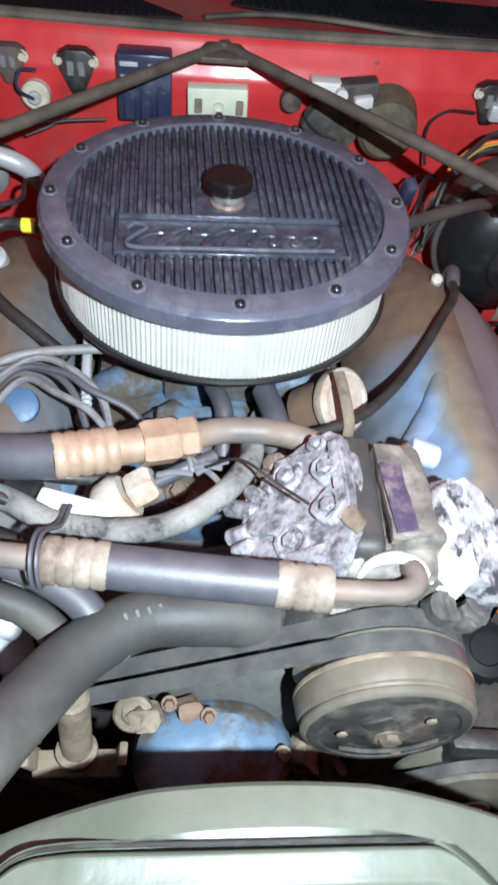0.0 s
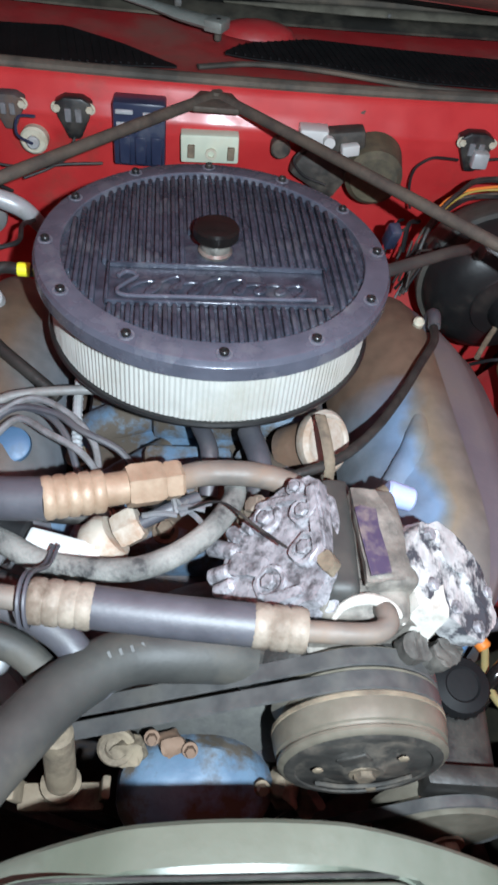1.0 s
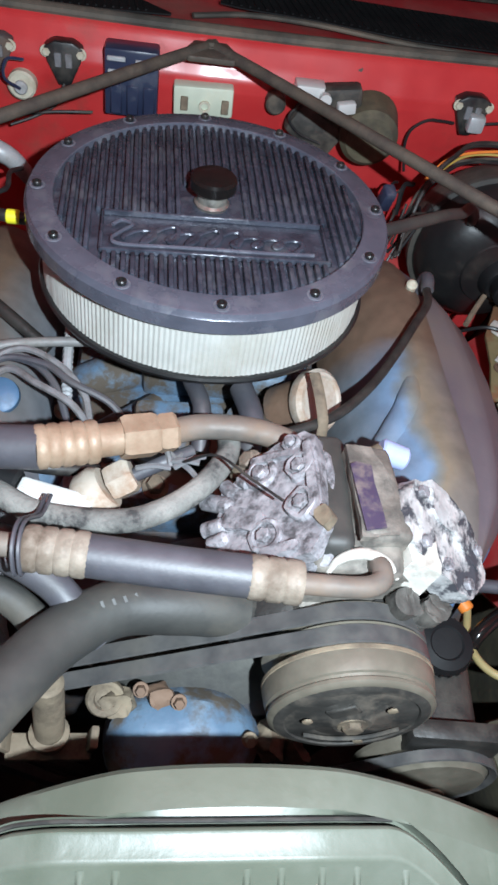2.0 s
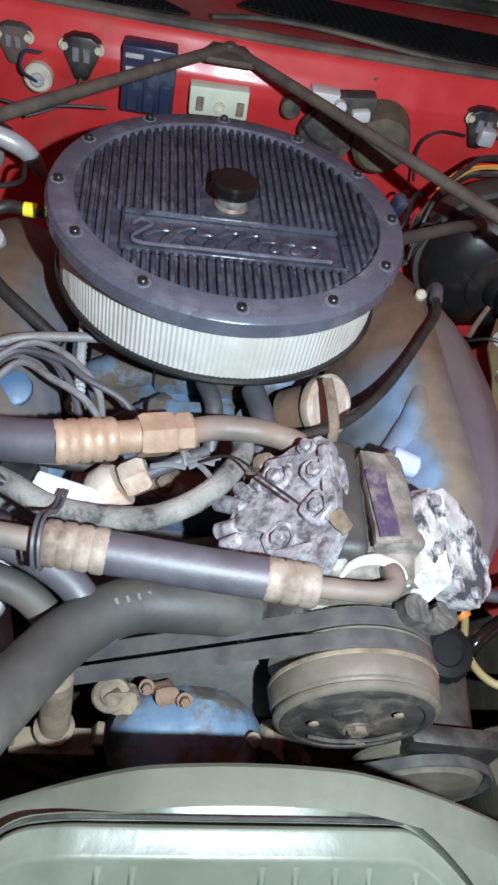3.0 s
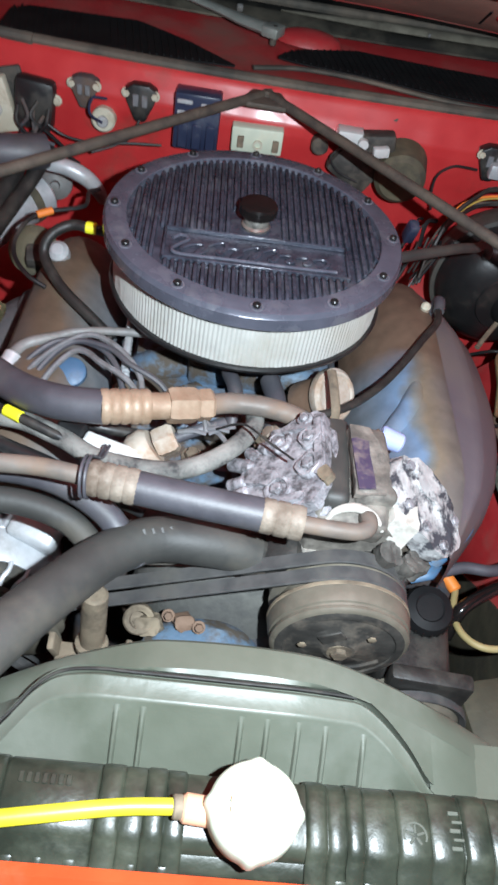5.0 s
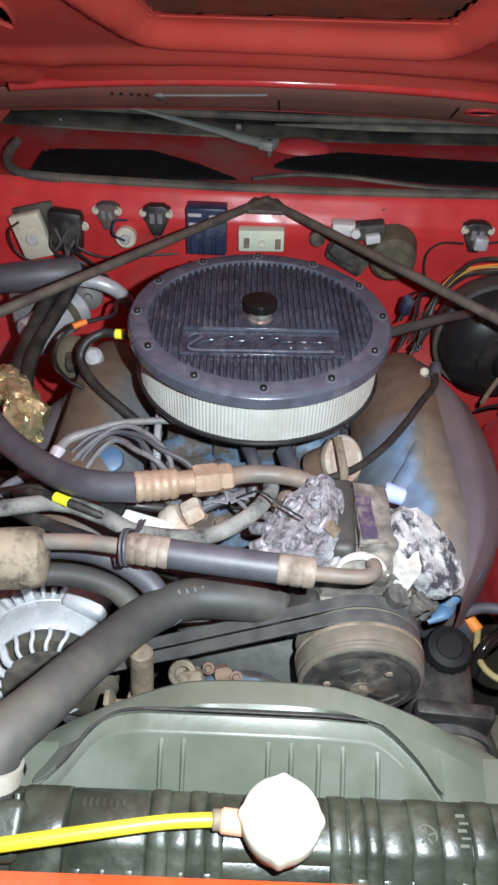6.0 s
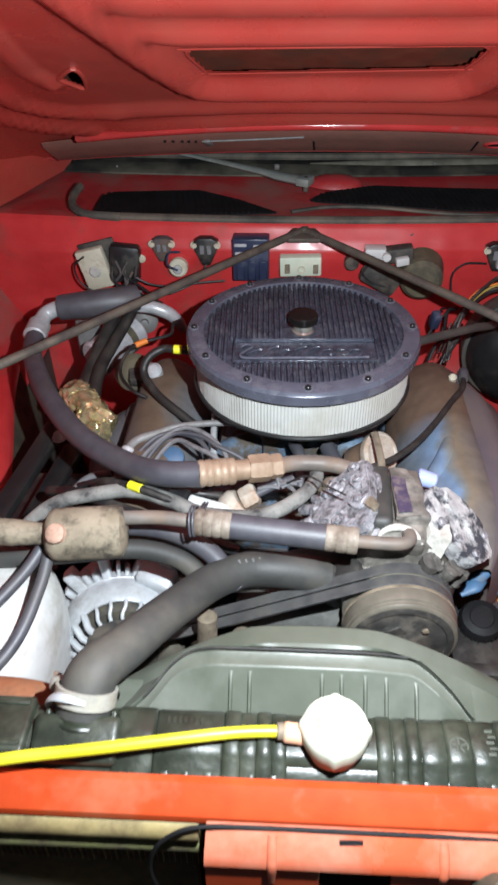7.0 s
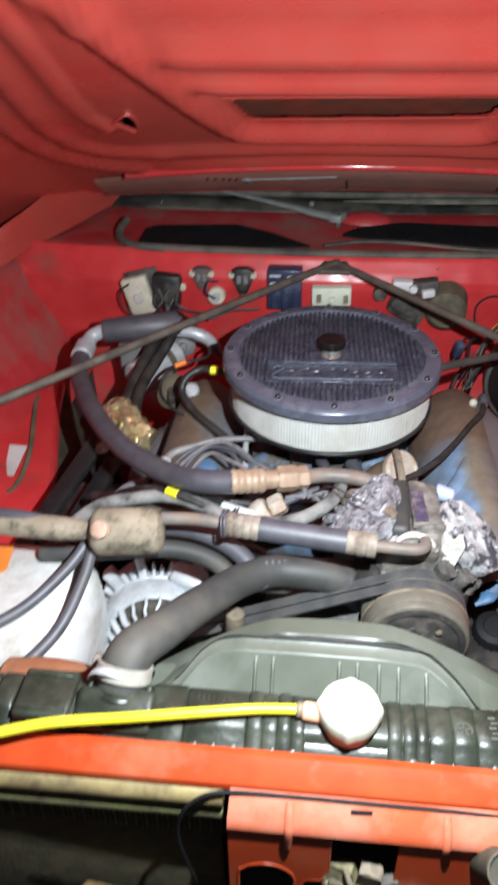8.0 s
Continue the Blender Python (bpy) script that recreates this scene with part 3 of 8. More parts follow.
def hood_at(x, d, off=0.0):
    """Place on the inner hood panel: d metres forwards from its rear edge, off metres proud of it."""
    n = Vector((0, -math.sin(HOOD_RISE), -math.cos(HOOD_RISE)))
    return Vector((x, 0.60 - d * math.cos(HOOD_RISE), 1.085 + d * math.sin(HOOD_RISE))) + n * off


def sag(x, d):
    """How far the rear ribs and the lip of the hood bend back towards its sides."""
    return (x - 0.06) ** 2 * float(np.interp(d, (0.0, 0.22, 0.30, 0.45), (0.25, 0.38, 0.2, 0.0)))


def hood_bent(x, d, off=0.0):
    return hood_at(x, d - sag(x, d), off)


hood = thing("car_hood", (0, 0.62, 1.08), "open red car hood with a ribbed inner panel", "hood")
bm = B()
SLOT = [(-0.152, 0.447), (-0.172, 0.515), (-0.168, 0.535), (-0.150, 0.542), (0.212, 0.550), (0.234, 0.546), (0.240, 0.525), (0.226, 0.466), (0.205, 0.460), (-0.130, 0.445)]
HOLE = [(-0.386, 0.425), (-0.356, 0.380), (-0.344, 0.440), (-0.352, 0.468)]


def merged(*runs):
    """Sorted stations from several runs, none closer than 2 mm."""
    out = []
    for v in sorted(x for run in runs for x in run):
        if not out or v - out[-1] > 0.002:
            out.append(v)
    return out


HX = [-0.78 + 1.56 * k / 104 for k in range(105)]
HXF = merged(HX, [-0.40 + 0.005 * k for k in range(14)], [-0.18 + 0.005 * k for k in range(86)])
DS = merged([0.011 * k for k in range(64)], [0.37 + 0.004 * k for k in range(44)], [0.72, 0.75, 0.8, 0.9, 1.0, 1.1, 1.2])


def inside(poly, x, d):
    hit = False
    for (x0, y0), (x1, y1) in zip(poly, poly[1:] + poly[:1]):
        if (y0 > d) != (y1 > d) and x < (x1 - x0) * (d - y0) / (y1 - y0) + x0:
            hit = not hit
    return hit


CORNER_OUT = [(-0.40, 0.150), (-0.47, 0.160), (-0.52, 0.190), (-0.555, 0.240), (-0.578, 0.310), (-0.582, 0.46), (-0.571, 0.60), (-0.55, 1.2)]
CORNER_IN = [(-0.33, 0.262), (-0.40, 0.250), (-0.455, 0.262), (-0.497, 0.300), (-0.516, 0.40), (-0.505, 0.55), (-0.484, 0.76), (-0.45, 1.2)]
DIAGONAL = [(0.035, 0.387), (-0.10, 0.386), (-0.145, 0.388), (-0.172, 0.398), (-0.192, 0.424), (-0.218, 0.490), (-0.240, 0.550), (-0.259, 0.610), (-0.292, 0.715), (-0.33, 0.83), (-0.45, 1.2)]
SIDE_RIDGE = [(-0.405, 0.40), (-0.425, 0.46), (-0.428, 0.55), (-0.422, 0.66), (-0.418, 0.78), (-0.40, 1.2)]


def from_line(line, x, d):
    """Distance of a place on the hood from a bent line on it."""
    best = 9.0
    for (x0, d0), (x1, d1) in zip(line, line[1:]):
        ux, ud = x1 - x0, d1 - d0
        u = min(1.0, max(0.0, ((x - x0) * ux + (d - d0) * ud) / (ux * ux + ud * ud)))
        best = min(best, math.hypot(x - x0 - u * ux, d - d0 - u * ud))
    return best


def hood_relief(x, d):
    """Pressed ribs of the inner panel: cross ribs, a diagonal rib and curved ribs at each corner."""
    def rib(v, w, h):
        u = abs(v) / w
        return h * (0.5 + 0.5 * math.cos(math.pi * u)) if u < 1 else 0.0
    x = 0.035 - abs(x - 0.035)
    bent = d + sag(x, d + 0.5 * sag(x, d))
    across = 1.0 / (1.0 + math.exp((-0.37 - x) / 0.015))
    ribs = [across * rib(bent - 0.222, 0.040, 0.018), across * rib(bent - 0.293, 0.036, 0.014),
            rib(from_line(CORNER_OUT, x, d), 0.040, 0.018), rib(from_line(CORNER_IN, x, d), 0.036, 0.015),
            rib(from_line(DIAGONAL, x, d), 0.046, 0.024), rib(from_line(SIDE_RIDGE, x, d), 0.030, 0.011)]
    inner = 0.120 + 0.30 * (d - 0.30)
    fade = 1.0 / (1.0 + math.exp((0.035 - x - inner - 0.05) / 0.012))
    ribs += [fade * rib(d - 0.597, 0.036, 0.018), fade * rib(d - 0.70, 0.055, 0.022)]
    z = sum(r ** 3 for r in ribs) ** (1 / 3)
    # the sheet turns down beyond the corner rib
    if x < -0.60:
        z += 0.6 * (-0.60 - x)
    return z + 0.0012 * noise.noise((x * 9, d * 9, 1.0)) + 0.0006 * noise.noise((x * 26, d * 26, 3.0))


loft(bm, [[tuple(hood_at(x, d - sag(x, d), hood_relief(x, d - sag(x, d)))) for x in HXF] for d in DS], 0.002)


def open_at(f):
    c = f.calc_center_median()
    d = (0.60 - c.y) / math.cos(HOOD_RISE)
    return inside(SLOT, c.x, d) or inside(HOLE, c.x, d)


bmesh.ops.delete(bm, geom=[f for f in bm.faces if open_at(f)], context="FACES")
panel = part("inner_panel", bm, red_hood, hood, "dusty red pressed inner panel", angle=60)
bm = B()
loft(bm, [[tuple(hood_bent(x, d, -0.045)) for x in HX[::4]] for d in (-0.02, 0.3, 0.7, 1.17)], 0.003)
part("outer_skin", bm, red, hood, "red painted hood skin")
bm = B()
loft(bm, [[tuple(hood_bent(x, -0.002, o)) for x in HX[::2]] for o in (0.004, -0.02, -0.046)], 0.003)
part("rear_edge", bm, red_dull, hood)
# long slot in the inner panel: rolled rim over a liner coloured as its shade
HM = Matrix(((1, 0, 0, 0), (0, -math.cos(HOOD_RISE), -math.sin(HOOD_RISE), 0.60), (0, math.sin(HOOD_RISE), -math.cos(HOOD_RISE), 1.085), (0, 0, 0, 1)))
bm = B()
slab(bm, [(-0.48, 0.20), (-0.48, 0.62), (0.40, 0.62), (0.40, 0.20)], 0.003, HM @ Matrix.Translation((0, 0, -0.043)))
part("slot_liner", bm, mat("slot_shade", (0.17, 0.036, 0.022), (0.22, 0.052, 0.032), 0.9, dirt=(0.10, 0.045, 0.03), dirt_at=0.55, bump=0.1, spec=0.1), hood, "dark brown liner behind the openings, their shade put into its colour")


bm = B()
sweep(bm, [tuple(HM @ Vector((x, d, 0.0015))) for x, d in SLOT + SLOT[:1]], 0.0026, 10, 5, flat=0.5)
part("slot_rim", bm, red_hood, panel)
bm = B()
sweep(bm, [tuple(HM @ Vector((x, d, 0.002))) for x, d in HOLE + HOLE[:1]], 0.0035, 8, 4)
part("hole_rim", bm, red_hood, panel)
bm = B()
loft(bm, [[tuple(hood_bent(x, d, o)) for x in HX[::2] if abs(x) < 0.56] for d, o in ((-0.004, -0.004), (0.002, 0.007), (0.02, 0.011), (0.06, 0.0112), (0.10, 0.0108), (0.15, 0.010), (0.168, 0.004))], 0.002)
part("rear_lip", bm, mat("dusty_lip", (0.32, 0.13, 0.10), (0.40, 0.18, 0.14), 0.55, scale=8, dirt=(0.24, 0.12, 0.09), dirt_at=0.52, dirt_scale=5, bump=0.08), hood, "brown dusty rear lip of the hood")
bm = B()
sweep(bm, [tuple(hood_bent(-0.54 + 1.08 * k / 12, 0.010, 0.006)) for k in range(13)], 0.007, 8, 3, flat=0.6)
part("edge_bead", bm, red_dull, hood, "rolled edge")
for x in (0.022, 0.34):
    bm = B()
    box(bm, HM @ pose(x, 0.062, 0.0115, 0, 0, 3), 0.004, 0.07, 0.002, 0)
    part("seam", bm, plain_black, hood, "dark seam gap")
bm = B()
sweep(bm, [tuple(HM @ Vector((x, d, 0.013))) for x, d in ((-0.20, 0.098), (-0.15, 0.106), (-0.08, 0.117), (0.0, 0.132))], 0.0019, 8, 5)
part("prop_wire", bm, dull_zinc, hood, "pale wire along the lip")
bm = B()
box(bm, HM @ pose(-0.188, 0.088, 0.013, 0, 0, 8), 0.014, 0.03, 0.006, 0.002)
part("clip", bm, dull_zinc, hood, "pale metal clip")
bm = B()
ring = [(0.385 + 0.028 * math.cos(math.pi * k / 10), 0.075 + 0.016 * math.sin(math.pi * k / 10)) for k in range(20)]
sweep(bm, [tuple(HM @ Vector((x, d, 0.012))) for x, d in ring + ring[:1]], 0.0030, 8, 2)
part("hole_rim", bm, red_dull, hood)
bm = B()
slab(bm, [(x * 0.995 + 0.002, d) for x, d in ring], 0.0015, HM @ Matrix.Translation((0, 0, 0.0112)))
part("access_hole", bm, plain_black, hood)

bm = B()
sweep(bm, [tuple(hood_bent(-0.44 + 0.98 * k / 20, 0.217, 0.013)) for k in range(21)], 0.012, 14, 3, flat=0.75)
part("pressed_bead", bm, mat("red_bead", (0.46, 0.035, 0.034), (0.52, 0.05, 0.046), 0.16, scale=12, dirt=(0.32, 0.06, 0.05), dirt_at=0.64, dirt_scale=9, bump=0.05, bump_scale=40, coat=0.5), hood, "glossy red pressed bead", angle=60)

# punched slots in the rear lip of the hood
for x in (-0.2735, -0.257, -0.239, -0.226, -0.212):
    bm = B()
    box(bm, Matrix.Translation((x, 0.5117, 1.1238)) @ Matrix.Rotation(radians(-49.5), 4, "X") @ pose(0, 0, 0, 0, 0, 25), 0.0055, 0.0022, 0.0085, 0.0006, 1)
    part("lip_slot", bm, plain_black, hood, "dark punched slot")

# ---- wiper and brace rods ----
wiper = thing("windscreen_wiper", (0.0, 0.62, 0.99), "grey metal wiper arm lying on the cowl", "wiper")
bm = B()
sweep(bm, [(-0.40, 0.80, 1.03), (-0.25, 0.735, 1.025), (-0.10, 0.66, 1.018), (-0.045, 0.632, 1.014), (0.012, 0.606, 1.012)], [0.005, 0.008, 0.013, 0.018, 0.020], 10, 6, flat=0.45)
part("arm", bm, mat("wiper_alloy", (0.27, 0.29, 0.265), (0.38, 0.40, 0.37), 0.38, 0.3, scale=30, dirt=(0.16, 0.165, 0.14), dirt_at=0.6, dirt_scale=20, bump=0.1), wiper, "pale grey-green alloy arm")
bm = B()
box(bm, pose(0.008, 0.607, 1.0135, 0, 0, -25), 0.03, 0.037, 0.017, 0.003)
part("arm_head", bm, MATS["wiper_alloy"], wiper)
bm = B()
cyl(bm, (0.01, 0.605, 0.99), (0.01, 0.605, 1.022), 0.006, bev=0.002)
part("pivot", bm, dark_iron, wiper)

rodmat = mat("rod_steel", (0.085, 0.07, 0.055), (0.14, 0.115, 0.09), 0.6, 0.2, dirt=(0.05, 0.04, 0.035), dirt_at=0.55, dirt_scale=30, bump=0.25)
rods = thing("hood_brace", (0.005, 0.386, 0.98), "pair of brown steel brace rods bolted to the cowl", "brace")
for s, end in ((-1, (-0.66, -0.345, 0.985)), (1, (0.64, -0.31, 0.985))):
    bm = B()
    sweep(bm, [(0.005 + s * 0.012, 0.378, 0.985), (0.005 + s * 0.05, 0.335, 0.992), end], 0.0074, 12, 6)
    part("rod", bm, rodmat, rods)
bm = B()
slab(bm, [(-0.04, -0.03), (-0.03, -0.04), (0.03, -0.04), (0.04, -0.03), (0.022, 0.015), (-0.022, 0.015)], 0.008, pose(0.005, 0.386, 0.985, 0, 0, 0), 0.002)
part("bracket", bm, rodmat, rods)
hexbolt("bolt", (0.005, 0.384, 0.993), (0, 0, 1), 0.006, 0.006, rodmat, rods)

# ---- air cleaner ----
LID = pose(0, 0, 0, 0, 0, 2)
cleaner = thing("air_cleaner", (0, 0, 0.905), "round air cleaner, ribbed dark lid over white paper filter", "air cleaner")
bm = B()
lathe(bm, [(0.1505, 0.9915), (0.1512, 0.9988), (0.1520, 0.9995), (0.1735, 0.9988), (0.1752, 0.9980), (0.1772, 0.9935), (0.1780, 0.9925), (0.1780, 0.9785), (0.1772, 0.9775), (0.172, 0.976), (0.10, 0.975)], LID, 120)
lid = part("lid", bm, lid_ring, cleaner, "grey cast lid rim", angle=28)
bm = B()
lathe(bm, [(0.152, 0.9925), (0, 0.9925)], LID, 96)
panel_disc = part("ribbed_panel", bm, lid_black, lid, "dark cast panel with fine ribs")
PITCH = 0.0083
for k in range(-17, 18):
    x = k * PITCH
    reach = math.sqrt(max(0.0, 0.1490 ** 2 - x * x))
    spans = [(-reach, -0.096), (-0.030, reach)] if abs(x) < 0.109 else [(-reach, reach)]
    if abs(x) < 0.026:
        spans = [(-reach, -0.096), (0.028, reach)]
    for a, b in spans:
        if b - a > 0.008:
            bm = B()
            box(bm, LID @ pose(x, (a + b) / 2, 0.9950), PITCH * 0.58, b - a, 0.0078, 0.0019, 2)
            part("rib", bm, lid_black, panel_disc)
# name plate: a raised border with a plain flowing emblem, no letters
bm = B()
for x0, y0, x1, y1 in ((-0.105, -0.0335, 0.107, -0.0305), (-0.105, -0.0935, 0.107, -0.0905), (-0.105, -0.0935, -0.102, -0.0305), (0.104, -0.0935, 0.107, -0.0305)):
    box(bm, LID @ pose((x0 + x1) / 2, (y0 + y1) / 2, 0.9955), abs(x1 - x0), abs(y1 - y0), 0.006, 0.001, 1)
plate_frame = part("name_plate", bm, lid_black, lid, "raised border of a cast emblem plate")
bm = B()
path = []
for k in range(73):
    t = 2 * math.pi * k / 9
    tall = (0.8, 1.5, 0.75, 1.45, 1.4, 0.75, 0.7, 0.75, 1.5)[min(8, k // 9)]
    x = -0.078 + 0.0187 * t / (2 * math.pi) * 1.06 - 0.0075 * math.sin(t)
    y = -0.066 - 0.0115 * tall * math.cos(t) * (1.0 if math.cos(t) < 0 else 0.72)
    path.append(tuple(LID @ Vector((x + 0.6 * (y + 0.066), y, 0.9952))))
sweep(bm, path, 0.0027, 8, 2, flat=0.6)
emblem = part("emblem", bm, lid_black, plate_frame, "plain flowing raised emblem")
bm = B()
sweep(bm, [tuple(LID @ Vector(p)) for p in ((-0.094, -0.052, 0.9955), (-0.086, -0.044, 0.9955), (-0.076, -0.050, 0.9955), (-0.086, -0.062, 0.9955), (-0.094, -0.074, 0.9955), (-0.084, -0.082, 0.9955), (-0.03, -0.0815, 0.9955), (0.05, -0.0815, 0.9955), (0.092, -0.080, 0.9955))], 0.0020, 8, 5)
part("swash", bm, lid_ring, emblem)
for k in range(12):
    a = radians(30 * k + 2)
    c = Vector((0.166 * math.cos(a), 0.166 * math.sin(a), 0.9982))
    bm = B()
    lathe(bm, [(0.0078, 0), (0.0074, 0.0014), (0.0056, 0.0014), (0.0052, 0.0004), (0, 0.0004)], Matrix.Translation(c), 16)
    boss = part("bolt_boss", bm, worn_boss, lid)
    bm = B()
    lathe(bm, [(0.0040, 0.001), (0.0043, 0.0044), (0.0036, 0.0054), (0.0021, 0.0054), (0.0019, 0.0030), (0, 0.0022)], Matrix.Translation(c), 12)
    part("lid_bolt", bm, black_steel, lid, "black socket screw")
bm = B()
lathe(bm, [(0.0, 0.9925), (0.016, 0.9925), (0.0175, 0.996), (0.0150, 0.9985), (0.0150, 1.004), (0.0135, 1.006), (0.0135, 1.012), (0.0, 1.012)], LID @ Matrix.Translation((0, -0.002, 0)), 28)
part("stud", bm, worn_steel, cleaner, "bright metal stud collar")
bm = B()
lathe(bm, [(0, 1.010), (0.0205, 1.010), (0.0225, 1.012), (0.0225, 1.021), (0.0205, 1.0235), (0.012, 1.0245), (0, 1.0248)], LID @ Matrix.Translation((0, -0.002, 0)), 32)
part("knob", bm, gloss_black, cleaner, "glossy black round knob")
# pleated paper element
bm = B()
NP = 210
rings = []
for h in (0.916, 0.9185, 0.977):
    rr = []
    for k in range(NP * 2):
        a = math.pi * k / NP
        r = (0.1657 if k % 2 else 0.1648) + 0.0005 * noise.noise((k * 0.37, h * 9, 1.5))
        a += 0.0035 * noise.noise((k * 0.21, 4.0, 0.5))
        rr.append(bm.verts.new(LID @ Vector((r * math.cos(a), r * math.sin(a), h))))
    rings.append(rr)
for p, q in zip(rings, rings[1:]):
    for k in range(NP * 2):
        j = (k + 1) % (NP * 2)
        bm.faces.new((p[k], p[j], q[j], q[k]))
filt = part("filter_element", bm, paper, cleaner, "white pleated paper filter ring", angle=20)
bm = B()
lathe(bm, [(0.168, 0.969), (0.1695, 0.972), (0.1695, 0.9765), (0.15, 0.9765)], LID, 90)
part("seal_ring", bm, black_plastic, filt)
bm = B()
lathe(bm, [(0.12, 0.900), (0.150, 0.902), (0.163, 0.907), (0.1690, 0.9105), (0.1705, 0.9145), (0.1690, 0.917), (0.16, 0.917), (0.10, 0.912)], LID, 90)
part("base_pan", bm, black_steel, cleaner, "black steel base pan")
bm = B()
lathe(bm, [(0.058, 0.85), (0.06, 0.87), (0.068, 0.895), (0.12, 0.903)], LID, 40)
part("throat", bm, dark_iron, cleaner)

# ---- engine ----
engine = thing("engine", (0, 0, 0.35), "old V8 engine in flaking blue paint, greasy and dusty", "engine")
bm = B()
box(bm, pose(0, -0.02, 0.57), 0.36, 0.56, 0.36, 0.02)
part("block", bm, engine_dirty, engine, "greasy dark cylinder block")
bm = B()
box(bm, pose(0, 0.0, 0.775), 0.27, 0.46, 0.07, 0.02)
intake = part("intake_manifold", bm, engine_blue, engine, "blue cast intake manifold with brown stains")
bm = B()
box(bm, pose(0, -0.02, 0.83), 0.12, 0.14, 0.05, 0.01)
part("plenum", bm, engine_blue, intake)
for s in (-1, 1):
    for y in (-0.17, -0.07, 0.06, 0.16):
        bm = B()
        sweep(bm, [(s * 0.04, y * 0.7, 0.815), (s * 0.10, y, 0.815), (s * 0.16, y * 1.1, 0.775)], 0.022, 12, 4)
        part("runner", bm, engine_blue, intake)
for x, y in ((-0.10, -0.20), (-0.04, -0.215), (0.03, -0.215), (0.09, -0.20), (-0.135, -0.12)):
    hexbolt("bolt", (x, y, 0.81), (0, -0.2, 1), 0.009, 0.012, tan_steel, intake)
bm = B()
box(bm, pose(-0.02, -0.165, 0.835, 20, 0, 0), 0.09, 0.06, 0.035, 0.008)
part("egr_plate", bm, engine_blue, intake, "brighter blue cover plate")
bm = B()
sweep(bm, [(0.04, -0.13, 0.87), (0.05, -0.17, 0.865), (0.045, -0.21, 0.845)], 0.012, 12, 5)
part("bypass_hose", bm, rubber, intake, "short black bypass hose")
bm = B()
sweep(bm, [(-0.01, -0.13, 0.875), (0.0, -0.165, 0.875), (0.0, -0.20, 0.85)], 0.009, 12, 5)
part("bypass_hose", bm, rubber, intake, "short black bypass hose")
bm = B()
box(bm, pose(0, 0.0, 0.872), 0.13, 0.16, 0.045, 0.01)
for x, y in ((-0.045, -0.085), (0.045, -0.085)):
    cyl(bm, (x, y, 0.862), (x, y - 0.014, 0.866), 0.016, bev=0.003)
part("carburettor", bm, rust_brown, engine, "brown stained carburettor")
for s in (-1, 1):
    # a rounded top with a crease along its outer edge, then a bulging side
    prof = [(0.150, 0.785), (0.157, 0.815), (0.176, 0.842), (0.200, 0.860), (0.225, 0.870), (0.245, 0.871), (0.262, 0.866), (0.268, 0.862)]
    ys = [-0.318, -0.315, -0.305, -0.29, -0.27, -0.24, -0.20, -0.15, -0.10, -0.05, 0.0, 0.04, 0.08, 0.12, 0.145, 0.158, 0.163]
    rows, skirt = [], []
    for y in ys:
        f = min(1.0, max(0.0, (y + 0.320) / 0.09)) ** 0.5
        g = min(1.0, max(0.0, (0.166 - y) / 0.12)) ** 0.5

        def placed(x, z):
            x2 = 0.235 + (x - 0.235) * (0.40 + 0.60 * f) * (0.55 + 0.45 * g)
            z2 = 0.77 + (z - 0.77) * (0.45 + 0.55 * f) * (0.6 + 0.4 * g)
            if s > 0 and y < -0.05:
                z2 -= 0.02 * (-0.05 - y) / 0.25 * max(0, (0.27 - x) / 0.12)
            return s * x2, y, z2
        rows.append([placed(x, z) for x, z in prof])
        wide = max(0.012, (0.358 - 1.25 * (y + 0.06) ** 2) - 0.268) if s > 0 else 0.014
        skirt.append([placed(0.268 + wide * u, z) for u, z in ((0.0, 0.8605), (0.06, 0.8585), (0.30, 0.8545), (0.46, 0.8505), (0.53, 0.8445), (0.80, 0.826), (0.95, 0.806), (1.0, 0.785), (1.0, 0.74), (0.96, 0.69))])
    bm = B()
    loft(bm, rows)
    bmesh.ops.recalc_face_normals(bm, faces=bm.faces)
    vco = part("valve_cover", bm, cover_paint if s > 0 else cover_brown, engine, "dusty valve cover with blue and brown stains", angle=70)
    bm = B()
    loft(bm, skirt)
    bmesh.ops.recalc_face_normals(bm, faces=bm.faces)
    part("cover_side", bm, mauve if s > 0 else engine_dirty, vco, "dusty mauve side of the cover" if s > 0 else "grey side of the cover", angle=50)
    if s > 0:
        for pts, r in (([(0.236, -0.06, 0.862), (0.222, -0.12, 0.860), (0.205, -0.155, 0.850), (0.182, -0.185, 0.834), (0.160, -0.212, 0.812)], [0.006, 0.015, 0.017, 0.015, 0.012]), ([(0.210, -0.145, 0.852), (0.228, -0.185, 0.852), (0.245, -0.225, 0.848), (0.258, -0.27, 0.832)], [0.014, 0.013, 0.010, 0.005])):
            bm = B()
            sweep(bm, pts, r, 16, 8, flat=0.7)
            part("pressed_ridge", bm, cover_paint, vco, "pale blue pressed ridge", angle=70)
    bm = B()
    box(bm, pose(s * 0.245, -0.02, 0.69, 0, s * 40, 0), 0.17, 0.50, 0.06, 0.01)
    part("cylinder_head", bm, engine_dirty, engine, "greasy cylinder head")

# ---- fan shroud ----
shroud = thing("fan_shroud", (0, -0.55, 0.75), "grey plastic fan shroud with an arched top", "fan shroud")


